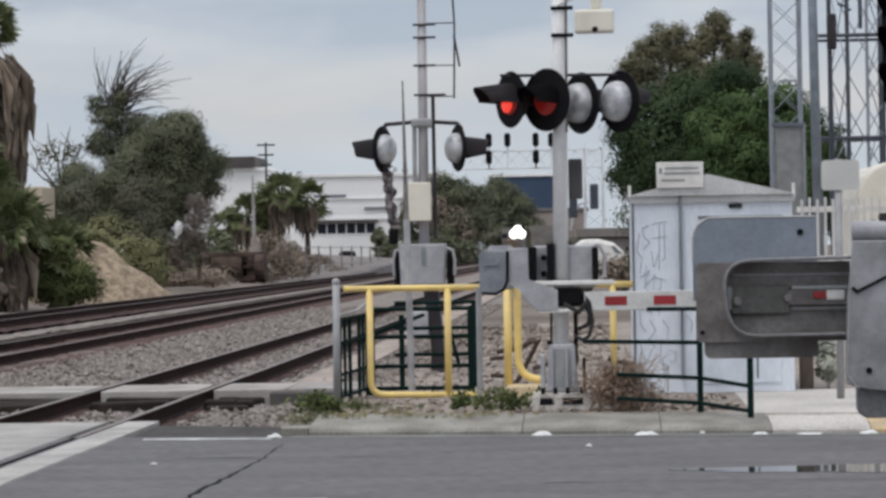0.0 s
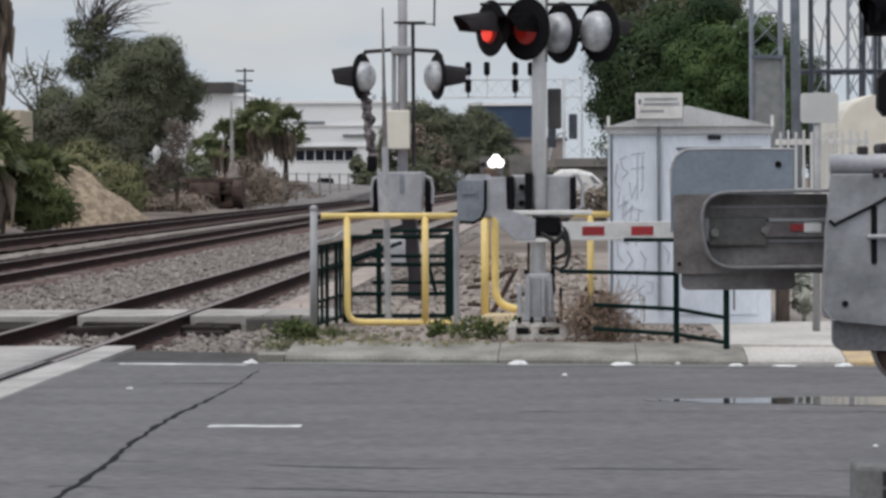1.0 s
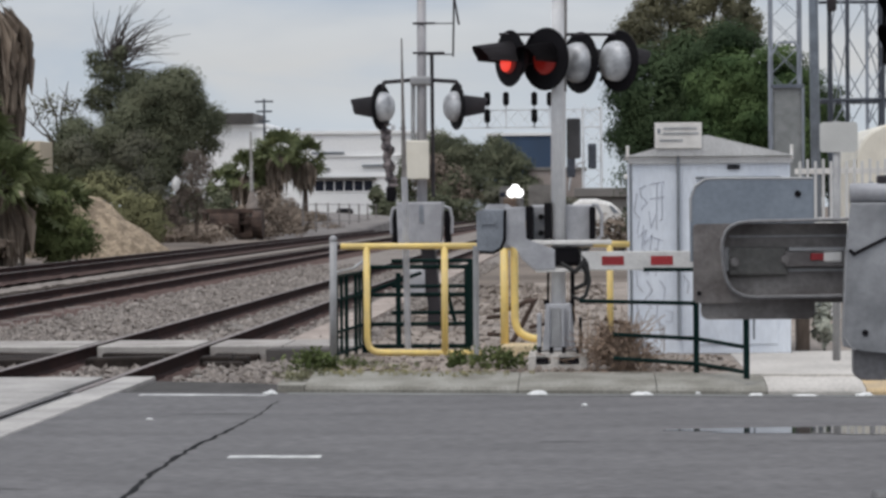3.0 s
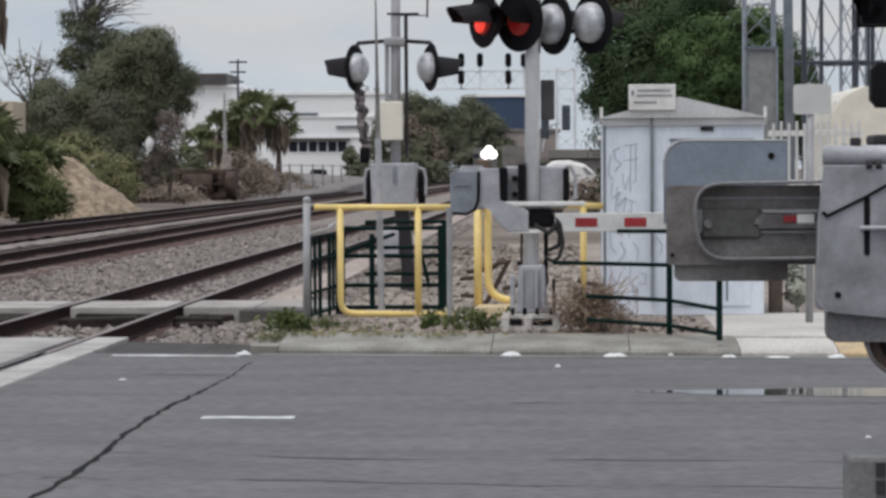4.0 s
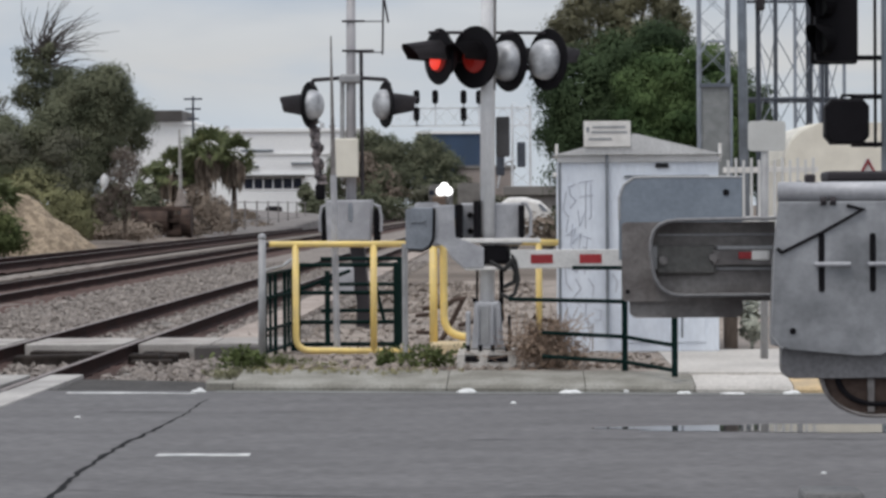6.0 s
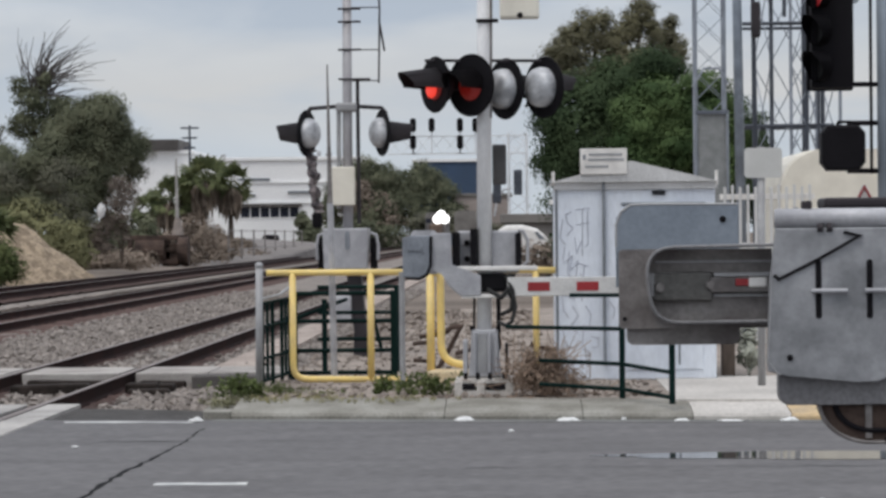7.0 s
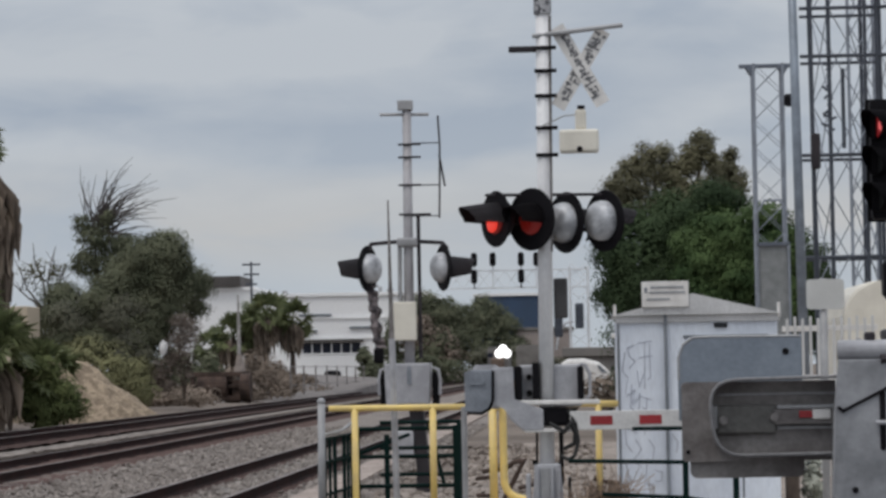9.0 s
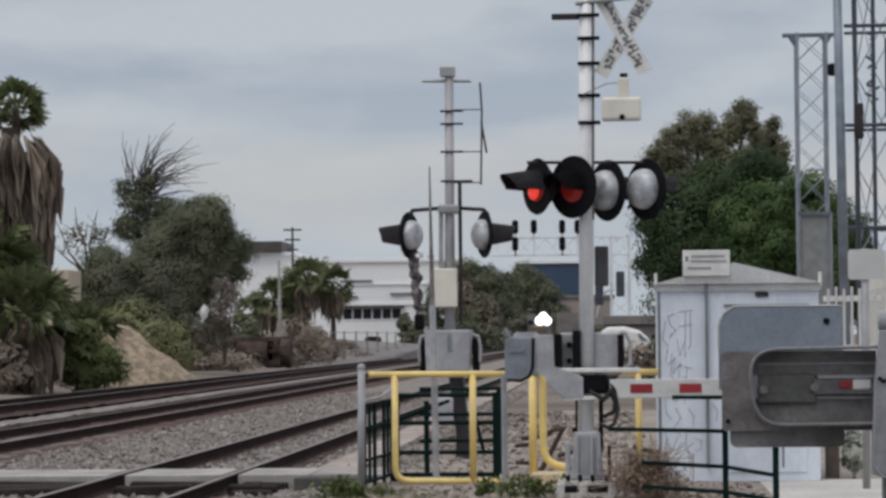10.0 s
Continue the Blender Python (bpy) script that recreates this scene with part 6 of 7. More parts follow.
# centre trees far along the line
def far(k, blobs):
    return [tuple(round(v * k, 2) for v in q[:3]) + tuple(v * k for v in q[3:]) for q in blobs]


tree("tree", "rounded grey-green tree far along the tracks", (-19, 369, -0.1), (-19, 369, 4), 0.5, [(-22, 369, 9.2), (-18.5, 369, 10.5), (-15.6, 369, 8.5)],
     [(far(1.42, [(-14.6, 260, 5.6, 2.6, 2.2, 2.9), (-12.2, 260, 4.2, 2.4, 2, 2.6), (-16.4, 259, 3.4, 2.0, 2, 2.6), (-13.2, 258.5, 3.0, 3.0, 2, 2.6), (-12.6, 260, 6.2, 2.0, 2, 2.0)]), 24000, 0.22, LEAF_DARK),
      (far(1.42, [(-14.6, 258, 4.4, 2.2, 1.5, 2.8), (-12.4, 258, 3.0, 2.2, 1.5, 2.2)]), 3200, 0.22, BRUSH)], 91)
tree("tree", "dark green tree farther along the tracks", (-14, 440, -0.1), (-14, 440, 4), 0.5, [(-15.6, 440, 12.3), (-12, 440, 10.4)],
     [(far(1.467, [(-10.2, 300, 6.6, 2.4, 2.2, 2.9), (-7.6, 300, 4.8, 2.0, 2, 3.0), (-12.6, 300, 6.0, 2.2, 2, 2.8), (-10.4, 299, 3.4, 2.6, 2, 3.0), (-13.4, 299, 3.4, 2.6, 2, 3.0), (-7.4, 299, 2.6, 2.4, 2, 2.4)]), 24000, 0.24, LEAF_DARK)], 97)
tree("tree", "dark slim tree by the white building", (-19.0, 250, -0.1), (-19.0, 250, 1.8), 0.16, [(-19.3, 250, 3.2), (-18.6, 250, 3.3)],
     [([(-19.2, 250, 2.6, 0.7, 0.9, 1.3), (-18.6, 250, 1.8, 0.9, 1, 1.0)], 1100, 0.3, LEAF_DARK)], 99)


def palm(name, label, base, height, crown_r, skirt, seed, fronds=34, r=0.22):
    """A fan palm: ringed trunk, a head of pleated fans, a hanging skirt of dead fronds of that length."""
    rng = random.Random(seed)
    t = thing(name, label, "palm", base)
    b = Vector(base)
    lean = Vector((rng.uniform(-0.02, 0.02) * height, 0, height))
    part("trunk", rod(b, b + lean, r * 1.2, r * 0.8, 12), BARK, t, "ringed brown trunk")
    top = b + lean
    vs, fs = [], []
    for i in range(fronds):
        az = 2 * math.pi * (i * 0.618 % 1)
        el = rng.uniform(-0.6, 1.45)
        d = Vector((math.cos(az) * math.cos(el), math.sin(az) * math.cos(el), math.sin(el)))
        stem = crown_r * rng.uniform(0.45, 0.62)
        c = top + d * stem
        side = d.cross(Vector((0, 0, 1))).normalized()
        side = Matrix.Rotation(rng.uniform(-1.2, 1.2), 3, d) @ side
        n2 = side.cross(d).normalized()
        w = 0.02 * crown_r
        k = len(vs)
        vs += [top + side * w, top - side * w, c - side * w, c + side * w]
        fs.append((k, k + 1, k + 2, k + 3))
        blades = 15
        for j in range(blades):
            a = (j / (blades - 1) - 0.5) * 2.7
            dd = (d * math.cos(a) + side * math.sin(a)).normalized()
            ln = crown_r * 0.52 * rng.uniform(0.8, 1.1)
            q = dd.cross(n2).normalized() * crown_r * 0.045
            tip = c + dd * ln - Vector((0, 0, 1)) * crown_r * rng.uniform(0.02, 0.14)
            mid = c + dd * ln * 0.55 + n2 * crown_r * 0.02 * (1 if j % 2 else -1)
            k = len(vs)
            vs += [c, mid + q, tip, mid - q]
            fs.append((k, k + 1, k + 2, k + 3))
    if fronds:
        raw("crown", [tuple(v) for v in vs], fs, LEAF_PALM, t, "green pleated fan fronds")
    if skirt:
        vs, fs = [], []
        for i in range(int(300 * skirt / 3)):
            az = rng.uniform(0, 2 * math.pi)
            z = top.z - 0.1 * crown_r - skirt * rng.random() ** 1.2
            f = 1 - (top.z - z) / (skirt * 1.15)
            rad = r * 1.1 + crown_r * (0.18 + 0.42 * f) * rng.uniform(0.5, 1.0)
            o = Vector((math.cos(az), math.sin(az), 0))
            s = Vector((-o.y, o.x, 0)) * crown_r * rng.uniform(0.04, 0.1)
            c = Vector((top.x, top.y, 0)) + o * rad
            ln = crown_r * rng.uniform(0.5, 1.1)
            z0 = Vector((0, 0, z))
            k = len(vs)
            vs += [c * 1 + z0 - s * 0.4 - o * rad * 0.4, c + z0 + s * 0.4 - o * rad * 0.4, c + z0 + s + o * 0.1 - Vector((0, 0, ln * 0.5)), c + z0 + s * 0.3 - Vector((0, 0, ln)), c + z0 - s * 0.5 - Vector((0, 0, ln * 0.9)), c + z0 - s + o * 0.06 - Vector((0, 0, ln * 0.45))]
            fs.append((k, k + 1, k + 2, k + 3, k + 4, k + 5))
        raw("skirt", [tuple(v) for v in vs], fs, DEAD_FROND, t, "hanging skirt of dead brown fronds")
    return t


palm("palm", "tall fan palm with a thick skirt of dead fronds", (-20.85, 96, 0.02), 9.75, 1.2, 0, 11, 46, 0.16)
palm("palm", "fan palm with a long hanging skirt of dead brown fronds", (-20.95, 95.5, 0.02), 9.1, 2.35, 6.2, 12, 0, 0.4)
palm("palm", "low bushy fan palm at the track side", (-21.6, 94, 0.02), 4.3, 2.2, 2.4, 13, 40, 0.3)
palm("palm", "low bushy fan palm at the track side", (-19.9, 93, 0.02), 2.6, 1.9, 1.4, 14, 40, 0.3)
shrub("shrub", "dark green bush at the track side", [(-18.6, 95, 1.35, 1.2, 1.0, 1.4), (-17.6, 95, 0.9, 0.9, 0.8, 0.95), (-19.4, 95, 1.1, 1.0, 0.9, 1.2), (-18.2, 95, 0.6, 1.3, 0.8, 0.85)], 12000, 0.08, BUSH, 15)
palm("palm", "small fan palm among brush", (-18.4, 95.4, 0.02), 1.7, 1.5, 0, 16, 26, 0.15)
shrub("shrub", "brown dry brush at the palm's foot", [(-20.6, 92, 0.8, 1.5, 0.8, 1.0)], 900, 0.15, BRUSH, 17)
for i, (x, h, cr) in enumerate(((-24.7, 6.3, 2.3), (-22.6, 5.9, 2.1), (-27.6, 4.8, 2.2), (-26.2, 5.3, 1.9), (-29.4, 3.9, 1.9))):
    palm("palm", "distant fan palm in front of white buildings", (x, 220 + i, -0.1), h, cr, (0.9, 0.8, 0.6, 0.8, 0.6)[i], 20 + i, 30, 0.2)

# ---------------------------------------------------------------- far things
# sand heap
bm = bmesh.new()
bmesh.ops.create_grid(bm, x_segments=80, y_segments=80, size=1)
for v in bm.verts:
    x, y = v.co.x * 4.6, v.co.y * 4.0
    r = math.hypot((x + 0.6) / 1.0, y)
    z = max(0, 2.85 - 0.78 * math.hypot(r, 0.3)) if x > -0.6 else max(0, 2.85 - 0.78 * math.hypot(y, 0.3) - 0.12 * (-0.6 - x))
    v.co = Vector((-19.5 + x, 110 + y, -0.06 + z + (0.16 * noise.noise((x * 1.3, y * 1.3, 0)) + 0.1 * noise.noise((x * 4, y * 4, 3)) if z > 0.1 else 0)))
solo("sand_heap", bm, SAND, "heap of tan sand beside the tracks", "sand heap", smooth=True)

# rusty iron frame in the yard
wr = thing("rusty_frame", "rusty dark iron frame lying in the yard", "scrap iron", (-21.5, 168, -0.1))
for x in (-23.3, -22.2, -21.0, -19.9):
    part("leg", box(x - 0.14, x + 0.14, 167.8, 168.2, -0.1, 1.7, 0.03), RUST, wr)
for z0, z1 in ((1.55, 1.85), (0.85, 1.1), (0.1, 0.4)):
    part("beam", box(-23.5, -19.8, 167.7, 168.3, z0, z1, 0.04), RUST, wr)
part("tank", rod((-23.0, 168.2, 0.95), (-21.2, 168.2, 0.95), 0.8, None, 16), RUST, wr, "dark rusty tank")
part("chest", box(-21.4, -20.4, 167.8, 168.8, 0.0, 1.35, 0.08), RUST, wr)
part("drum", rod((-20.3, 167.4, 0.9), (-19.7, 167.4, 0.9), 0.85, None, 18), RUST, wr, "dark rusty drum")
part("sheet", box(-22.9, -21.6, 167.75, 167.8, 1.15, 1.5, 0.02), mat("pale_scrap", (0.4, 0.36, 0.33), 0.8), wr)
ypole = thing("yard_pole", "pale tapered pole in the yard", "pole", (-20.55, 169, 0))
part("shaft", rod((-20.54, 169, -0.1), (-20.61, 169, 6.5), 0.17, 0.06, 10), mat("pale_pole", (0.45, 0.43, 0.41), 0.8), ypole)
part("foot", rod((-20.54, 169, 1.6), (-20.54, 169, 2.9), 0.42, 0.15, 10), mat("pole_foot", (0.35, 0.3, 0.27), 0.9), ypole)

tanwall = solo("tan_shed", box(-27.1, -25.96, 131, 134, -0.1, 5.1, 0.05), TAN, "tan shed wall behind the trees", "shed")


def building(name, label, x0, x1, y0, depth, h, material, roof, windows=(), floors=()):
    """windows: (x0, x1, z0, z1) openings on the front; floors: heights of level ledges."""
    t = thing(name, label, "building", ((x0 + x1) / 2, y0, -0.2))
    part("wall", box(x0, x1, y0, y0 + depth, -0.3, h, 0.1), material, t)
    part("roof", box(x0 - 0.3, x1 + 0.3, y0 - 0.3, y0 + depth + 0.3, h, h + 0.5, 0.05), roof, t)
    for a, b, c, d in windows:
        w = part("window", box(a, b, y0 - 0.06, y0, c, d, 0.0), GLASS, t, "dark window")
        part("frame", box(a, b, y0 - 0.1, y0 - 0.062, c - 0.15, c, 0.0), STUCCO, w)
    for z in floors:
        part("ledge", box(x0, x1, y0 - 0.2, y0, z, z + 0.25, 0.0), STUCCO, t)
    return t


building("white_building", "white industrial building with a dark roof block", -58, -46.5, 400, 30, 13.6, STUCCO, STUCCO)
solo("roof_block", box(-55.5, -48.3, 399, 415, 14.1, 15.7, 0.05), DARK_ROOF, "dark rooftop plant room on the white building", "roof block")
wb = building("white_building", "long white building with a dark band of windows", -44, -21, 385, 40, 12.1, STUCCO, STUCCO,
              [(-38.0 + 1.35 * i, -36.85 + 1.35 * i, 4.3, 5.7) for i in range(6)], (6.2, 9.0))
part("canopy", box(-38.6, -29.6, 384.3, 385, 5.8, 6.1, 0.05), DARK_ROOF, wb, "dark canopy edge")
for x0, x1, z in ((-38.5, -34, 9.4), (-31.5, -28.0, 7.6), (-39, -36, 7.2)):
    part("shade_strip", box(x0, x1, 384.7, 385, z, z + 0.3), SEAM, wb, "thin dark louvre")
for x, w, h in ((-41.0, 0.3, 0.6), (-27.6, 0.25, 0.9), (-26.2, 0.4, 0.6)):
    part("roof_vent", box(x - w, x + w, 390, 391.5, 12.6, 12.6 + h, 0.05), GALV, wb, "small grey rooftop vent")
solo("car", box(-34.0, -31.8, 372, 374, -0.2, 1.9, 0.45), BLACK, "dark parked van in front of the white building", "van")
building("blue_building", "dark blue-grey warehouse far along the line", -18.0, -5.0, 490, 40, 14.4, BLUE_WALL, STUCCO)
building("low_house", "low tan house far along the line", -10.2, -1.0, 440, 10, 7.6, mat("pinkish_plaster", (0.42, 0.36, 0.33), 0.9, scale=0.2), GREY_WALL)
# the far scrub's haze is only its grey-green leaf colour
shrub("shrub", "scrub far along the line, its haze given by greyed leaves", [(-9.0, 435, 2.6, 3.0, 2, 3.0), (-4.5, 435, 1.6, 2.6, 2, 2.2), (-0.5, 435, 2.2, 2.4, 2, 2.8), (-14, 435, 2.4, 3.0, 2, 2.8)], 5200, 0.25, LEAF_GREY, 63)
shrub("shrub", "dark tangled brush beside the far line", [(-22.0, 330, 1.3, 3.2, 2, 1.7), (-18.0, 331, 1.6, 3.0, 2, 2.0), (-15.0, 332, 1.3, 2.4, 2, 1.7), (-24.5, 331, 0.9, 2.2, 2, 1.2)], 6000, 0.2, LEAF_DARK, 64)
bm = bmesh.new()
low = [bm.verts.new(p) for p in ((-26.5, 168, -0.3), (-16.9, 172, -0.3), (-15.6, 245, -0.3), (-26.0, 245, -0.3))]
top = [bm.verts.new(p) for p in ((-26.0, 170, -0.02), (-17.2, 174, 0.0), (-16.0, 243, 1.05), (-25.5, 243, 1.7))]
bm.faces.new(low[::-1]), bm.faces.new(top)
for i in range(4):
    bm.faces.new((low[i], low[(i + 1) % 4], top[(i + 1) % 4], top[i]))
solo("grey_embankment", bm, mat("gravel_bank", (0.22, 0.2, 0.19), 0.95, scale=0.3, fine=4), "grey gravel bank beside the line", "bank", kind="structure")
# low wire fence along the yard
cf = thing("yard_fence", "low grey chain-link yard fence", "fence", (-17, 190, -0.1))
for i in range(8):
    part("post", rod((-18.6 + 0.06 * i, 180 + 8 * i, -0.1), (-18.6 + 0.06 * i, 180 + 8 * i, 2.2), 0.06, None, 6), GALV_DARK, cf)
for z in (0.9, 2.1):
    part("wire", rod((-18.6, 180, z), (-18.1, 236, z), 0.03, None, 5), GALV_DARK, cf)
up = thing("utility_pole", "far utility pole with two crossarms", "utility pole", (-46.2, 402, -0.2))
part("shaft", rod((-46.25, 395, -0.2), (-46.2, 395, 17.5), 0.2, 0.15, 8), LATTICE, up)
for z, w in ((17.0, 1.3), (15.6, 1.1), (14.2, 0.8)):
    part("crossarm", box(-46.2 - w, -46.2 + w, 394.9, 395.1, z, z + 0.25), LATTICE, up)

# signal bridge over the tracks
sb = thing("signal_bridge", "pale steel signal bridge carrying black signal heads over the tracks", "signal bridge", (0.2, 200, -0.2))
for x in (-0.55, 0.75):
    part("mast_leg", rod((x, 200, -0.2), (x, 200, 8.95), 0.1, None, 8), BRIDGE, sb)
bm = bmesh.new()
for k in range(9):
    z = 0.2 + k
    rod((-0.55, 200, z), (0.75, 200, z + 1), 0.03, None, 5, bm)
    rod((0.75, 200, z), (-0.55, 200, z + 1), 0.03, None, 5, bm)
tagged(part("mast_bracing", bm, BRIDGE, sb), kind="stuff")
for z in (7.45, 8.7):
    part("chord", box(-9.2, 0.8, 199.9, 200.1, z, z + 0.1), BRIDGE, sb)
bm = bmesh.new()
for k in range(10):
    rod((-9.2 + k, 200, 7.5), (-8.2 + k, 200, 8.7), 0.024, None, 5, bm)
    rod((-8.2 + k, 200, 7.5), (-9.2 + k, 200, 8.7), 0.024, None, 5, bm)
tagged(part("truss_bracing", bm, BRIDGE, sb), kind="stuff")
for x, z in ((-7.35, 9.55), (-6.02, 9.55), (-4.0, 9.53), (-2.9, 9.51), (-7.36, 8.33), (-4.0, 8.31)):
    h = part("signal_head", slab(rounded(x - 0.22, x + 0.22, z - 0.5, z + 0.5, 0.2), 199.6, 199.75), BLACK, sb, "black signal head")
    part("visor", rod((x, 199.3, z + 0.15), (x, 199.6, z + 0.15), 0.15, None, 10), BLACK, h)
    part("hanger", box(x - 0.05, x + 0.05, 199.8, 199.9, 7.5, z), BRIDGE, sb)
for x, z in ((-1.4, 4.8), (0.1, 5.4)):
    part("side_equipment", box(x - 0.3, x + 0.3, 199.5, 199.9, z - 0.9, z + 0.9, 0.1), LATTICE, sb)
part("ladder_hoop", tube([(-1.6, 199.6, 3.0), (-1.4, 199.6, 4.2), (-0.9, 199.6, 4.9), (-0.4, 199.6, 5.0)], 0.08, 6), mat("pale_hoop", (0.55, 0.56, 0.58), 0.6), sb)

# approaching locomotive, far off on the main track
loco = thing("locomotive", "grey locomotive far along the track with its headlight on", "locomotive", (-11.42, 392, 0))
part("body", slab(rounded(-12.9, -9.95, 1.1, 4.55, 0.5, "cd"), 394, 413, bevel=0.15), LOCO, loco)
part("cab", slab(rounded(-12.9, -9.95, 2.6, 4.85, 0.45, "cd"), 396.5, 399, bevel=0.1), LOCO, loco)
part("nose", box(-12.3, -10.5, 392, 394.2, 1.1, 3.2, 0.2), LOCO_RED, loco, "brown-orange nose")
part("pilot", box(-12.8, -10.0, 392.5, 394, 0.2, 1.1, 0.1), BLACK, loco)
for x in (-12.45, -10.4):
    part("cab_window", box(x - 0.35, x + 0.35, 393.93, 393.99, 3.35, 3.95, 0.0), GLASS, loco)
# glowing spheres wider than the lamps themselves, so their shape carries the glare
for dx, dz, r, label in ((0.0, 0.4, 0.62, "bright white headlight"), (-0.5, -0.2, 0.66, "bright white ditch light"), (0.5, -0.2, 0.66, "bright white ditch light")):
    bm = bmesh.new()
    bmesh.ops.create_uvsphere(bm, u_segments=16, v_segments=10, radius=r, matrix=Matrix.Translation((-10.6 + dx, 391.6, 4.05 + dz)) @ Matrix.Diagonal((1, 0.35, 1, 1)))
    part("headlight", bm, HEADLIGHT, loco, label, smooth=True)
for y in (396, 399, 407, 410):
    part("wheelset", rod((-12.3, y, 0.5), (-10.6, y, 0.5), 0.5, None, 14), BLACK, loco)

fc = thing("freight_car", "dusty beige freight car standing beyond the locomotive", "freight car", (-6.6, 416, 0))
part("body", slab(rounded(-9.3, -4.4, 1.2, 5.2, 0.7, "cd"), 416, 430, bevel=0.15), mat("dusty_beige", (0.24, 0.225, 0.21), 0.85, second=(0.15, 0.14, 0.13), scale=0.6), fc)
part("underframe", box(-9.0, -4.7, 416.5, 429, 0.5, 1.2, 0.05), BLACK, fc)
for y in (418, 427):
    part("wheelset", rod((-7.6, y, 0.5), (-5.9, y, 0.5), 0.5, None, 14), BLACK, fc)

# pale parked vehicle and brush on the far verge
pv = thing("van", "pale van parked on the verge behind the mast", "van", (0.6, 120, -0.2))
part("body", slab([(-0.8, 0.2), (1.75, 0.2), (1.8, 0.9), (1.6, 1.25), (1.25, 1.6), (0.85, 1.95), (0.2, 2.12), (-0.5, 2.1), (-0.8, 1.9)], 120, 124, bevel=0.16), WHITE, pv)
for x in (-0.35, 1.2):
    part("tyre", rod((x, 119.98, 0.12), (x, 120.3, 0.12), 0.32, None, 16), RUBBER, pv)
part("window", slab([(0.95, 1.5), (1.2, 1.5), (0.9, 1.8), (0.75, 1.82)], 119.97, 119.99), SEAM, pv, "small dull side window")
shrub("shrub", "brown dry brush beside the parked van", [(1.0, 112, 0.7, 1.2, 0.8, 0.8), (-0.6, 112, 0.55, 1.0, 0.8, 0.7), (2.0, 113, 0.9, 0.8, 0.8, 0.9)], 1500, 0.13, BRUSH, 18)
shrub("shrub", "dry brush along the verge beside the tracks", [(-2.6, 160, 0.6, 1.6, 1, 0.9), (0.5, 160, 0.9, 1.8, 1, 1.2)], 1200, 0.18, BRUSH, 19)
building("grey_depot", "grey depot wall at the verge", -0.6, 12, 150, 20, 2.3, GREY_WALL, GREY_WALL)


# ---------------------------------------------------------------- weeds and litter on the island
def weed(label, x, y, w, h, count, material, seed, z=0.14, category="weed"):
    """A patch of leafy weeds: several small plants, each a tuft of broad leaves on short stems."""
    rng = np.random.default_rng(seed)
    t = thing("weed", label, category, (x, y, z))
    vs, fs = [], []
    plants = [(x + rng.normal(0, w * 0.45), y + rng.normal(0, w * 0.3), rng.uniform(0.35, 1.0)) for _ in range(max(4, count // 22))]
    for i in range(count):
        px, py, ph = plants[rng.integers(len(plants))]
        up = h * ph * rng.random() ** 0.7
        out = rng.normal(0, 1, 3) * np.array([1, 1, 0.5])
        out /= np.linalg.norm(out)
        b = np.array([px, py, z + up * 0.75]) + out * h * ph * 0.18
        ln = h * rng.uniform(0.12, 0.26)
        s = np.cross(out, rng.normal(size=3))
        s = s / np.linalg.norm(s) * ln * rng.uniform(0.2, 0.42)
        k = len(vs)
        b[2] = max(b[2], z + 0.004)
        vs += [b.tolist(), (b + out * ln * 0.5 + s + [0, 0, 0.01]).tolist(), (b + out * ln).tolist(), (b + out * ln * 0.5 - s + [0, 0, 0.01]).tolist()]
        fs.append((k, k + 1, k + 2, k + 3))
    tagged(raw("foliage", vs, fs, material, t), kind="stuff")
    return t


weed("green weeds at the kerb's broken end", -2.72, 27.75, 0.32, 0.27, 700, WEED, 1)
weed("green weeds at the foot of the fence post", -2.45, 28.2, 0.34, 0.17, 420, WEED, 2)
weed("leafy green weeds beside the signal foundation", -0.85, 27.9, 0.24, 0.3, 420, WEED, 3)
weed("leafy green weeds below the yellow barrier", -1.3, 28.2, 0.3, 0.24, 380, WEED, 4)
weed("sparse low weeds on the dusty island", -1.9, 28.2, 0.6, 0.09, 420, WEED, 5)
weed("sparse low weeds on the dusty island", -0.9, 27.2, 0.8, 0.05, 160, DRY, 6)
weed("yellowed grass tufts along the kerb", -2.0, 27.4, 0.6, 0.07, 220, mat("yellow_grass", (0.25, 0.23, 0.1), 0.8, island=0.3, bump=0), 7)
weed("dry grey-green weeds spilling over the broken kerb", -2.85, 27.35, 0.3, 0.16, 600, mat("grey_weeds", (0.27, 0.26, 0.16), 0.8, second=(0.15, 0.15, 0.085), scale=4, island=0.3, bump=0), 8, 0.08)
YGRASS = mat("dry_grass", (0.3, 0.27, 0.13), 0.8, second=(0.2, 0.19, 0.09), island=0.3, bump=0)
for i, (x, y, w) in enumerate(((-2.35, 27.3, 0.35), (-1.7, 27.25, 0.5), (-1.1, 27.15, 0.45), (-2.2, 28.0, 0.5))):
    weed("sparse yellowed grass over the kerb's edge", x, y, w, 0.09, 480, YGRASS, 50 + i, 0.12)
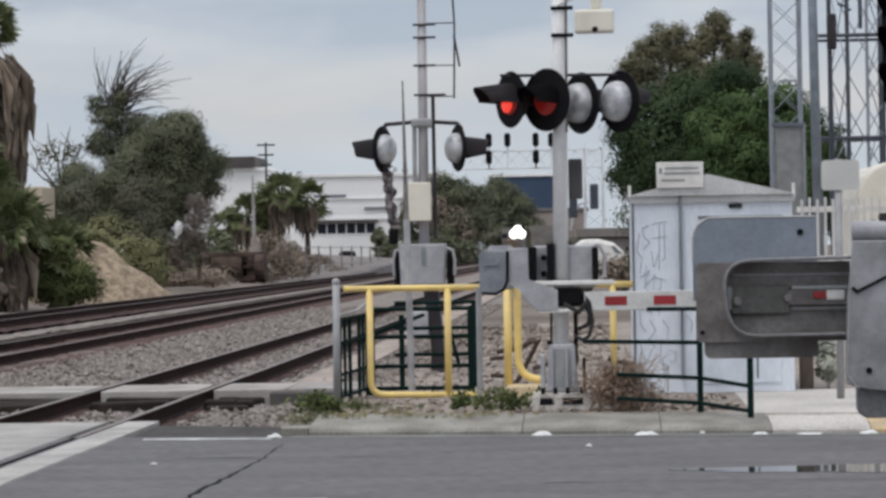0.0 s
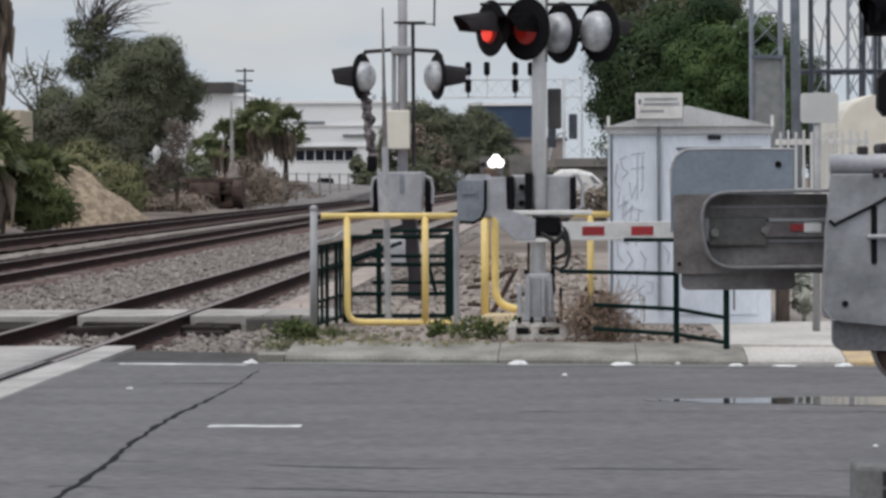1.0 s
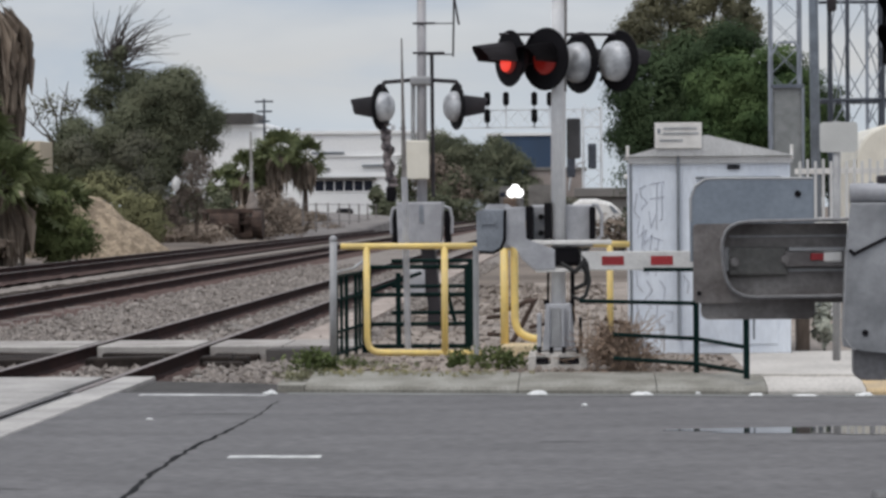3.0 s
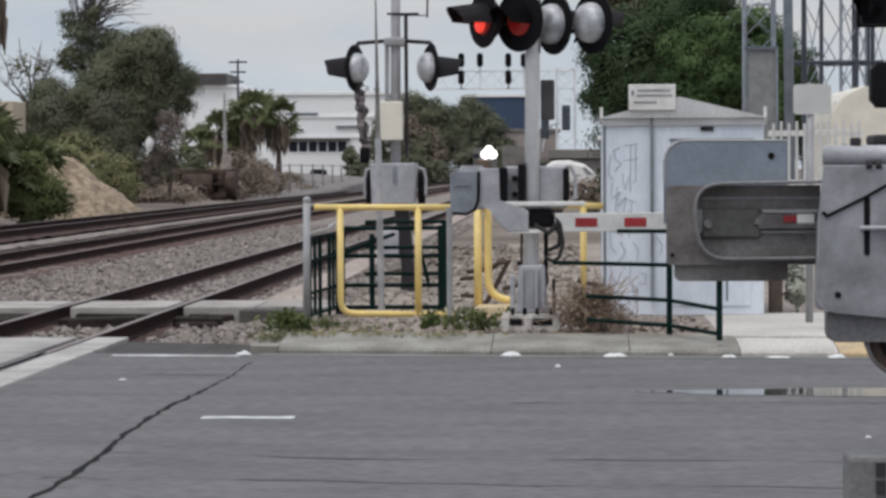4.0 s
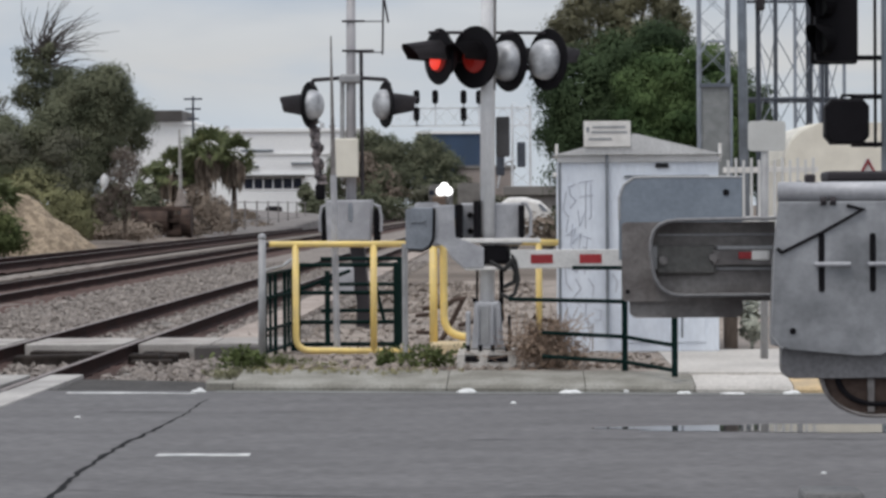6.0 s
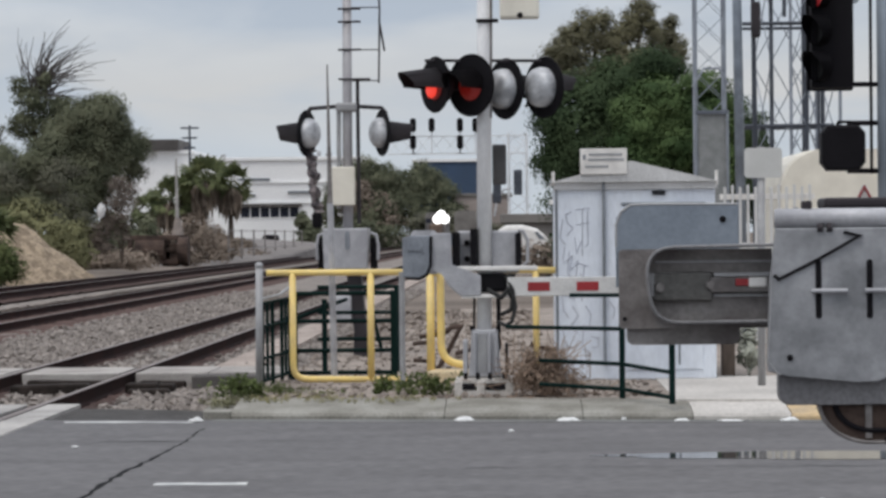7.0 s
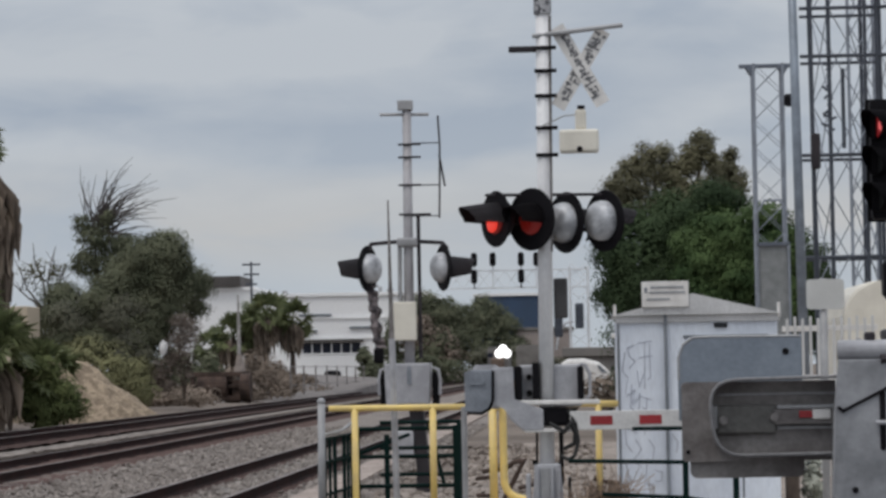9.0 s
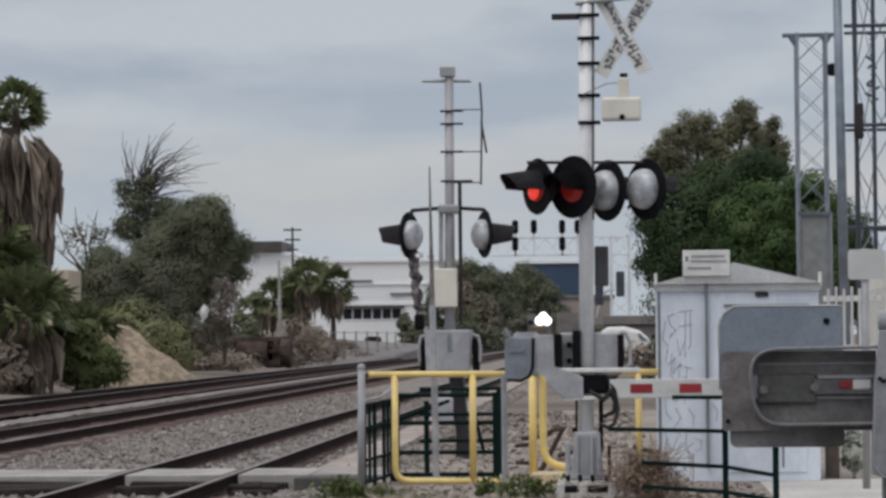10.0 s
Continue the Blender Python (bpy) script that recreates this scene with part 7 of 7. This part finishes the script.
tw = thing("tumbleweed", "dry brown tumbleweed caught against the fence", "weed", (0.28, 27.5, 0.145))
bm = bmesh.new()
rr = random.Random(9)
for i in range(330):
    a, e = rr.uniform(0, 6.28), rr.uniform(-0.3, 1.5)
    p = Vector((0.26 + rr.gauss(0, 0.17), 27.5 + rr.uniform(-0.1, 0.1), 0.16 + 0.3 * rr.random() ** 1.4))
    for k in range(3):
        q = p + Vector((math.cos(a) * math.cos(e), 0.5 * math.sin(a) * math.cos(e), math.sin(e))) * rr.uniform(0.06, 0.16)
        q.z = max(0.15, q.z)
        rod(p, q, 0.0042, 0.003, 4, bm)
        p = q
        a += rr.uniform(-0.7, 0.7)
        e += rr.uniform(-0.6, 0.6)
tagged(part("twig_tangle", bm, DRY, tw), kind="stuff")
leaves("dry_leaves", [(0.24, 27.5, 0.3, 0.3, 0.2, 0.2), (0.42, 27.5, 0.24, 0.26, 0.2, 0.14), (0.12, 27.5, 0.42, 0.14, 0.15, 0.24), (0.34, 27.5, 0.5, 0.14, 0.12, 0.16)], 2600, 0.017, DRY, tw, 44)
for i, (x, y, w, h) in enumerate(((-0.51, 26.12, 0.1, 0.045), (0.46, 25.98, 0.11, 0.04), (1.5, 25.85, 0.07, 0.03), (2.48, 25.75, 0.09, 0.045), (1.95, 25.8, 0.12, 0.015), (0.11, 26.35, 0.03, 0.04), (-0.07, 24.6, 0.028, 0.03), (0.98, 26.1, 0.025, 0.03), (-3.05, 26.35, 0.07, 0.05), (-3.7, 23.2, 0.03, 0.015), (1.95, 18.1, 0.02, 0.02))):
    bm = bmesh.new()
    bmesh.ops.create_icosphere(bm, subdivisions=2, radius=1)
    for v in bm.verts:
        v.co = Vector((x + v.co.x * w * (1 + 0.3 * noise.noise(v.co * 2 + Vector((i, 0, 0)))), y + v.co.y * w * 0.6, max(0.004, 0.008 + v.co.z * h * 0.72 * (1 + 0.9 * noise.noise(v.co * 3 + Vector((0, i, 0)))))))
    solo("litter", bm, PAPER, "crumpled scrap of white litter on the road edge", "litter", "litter along the kerb")
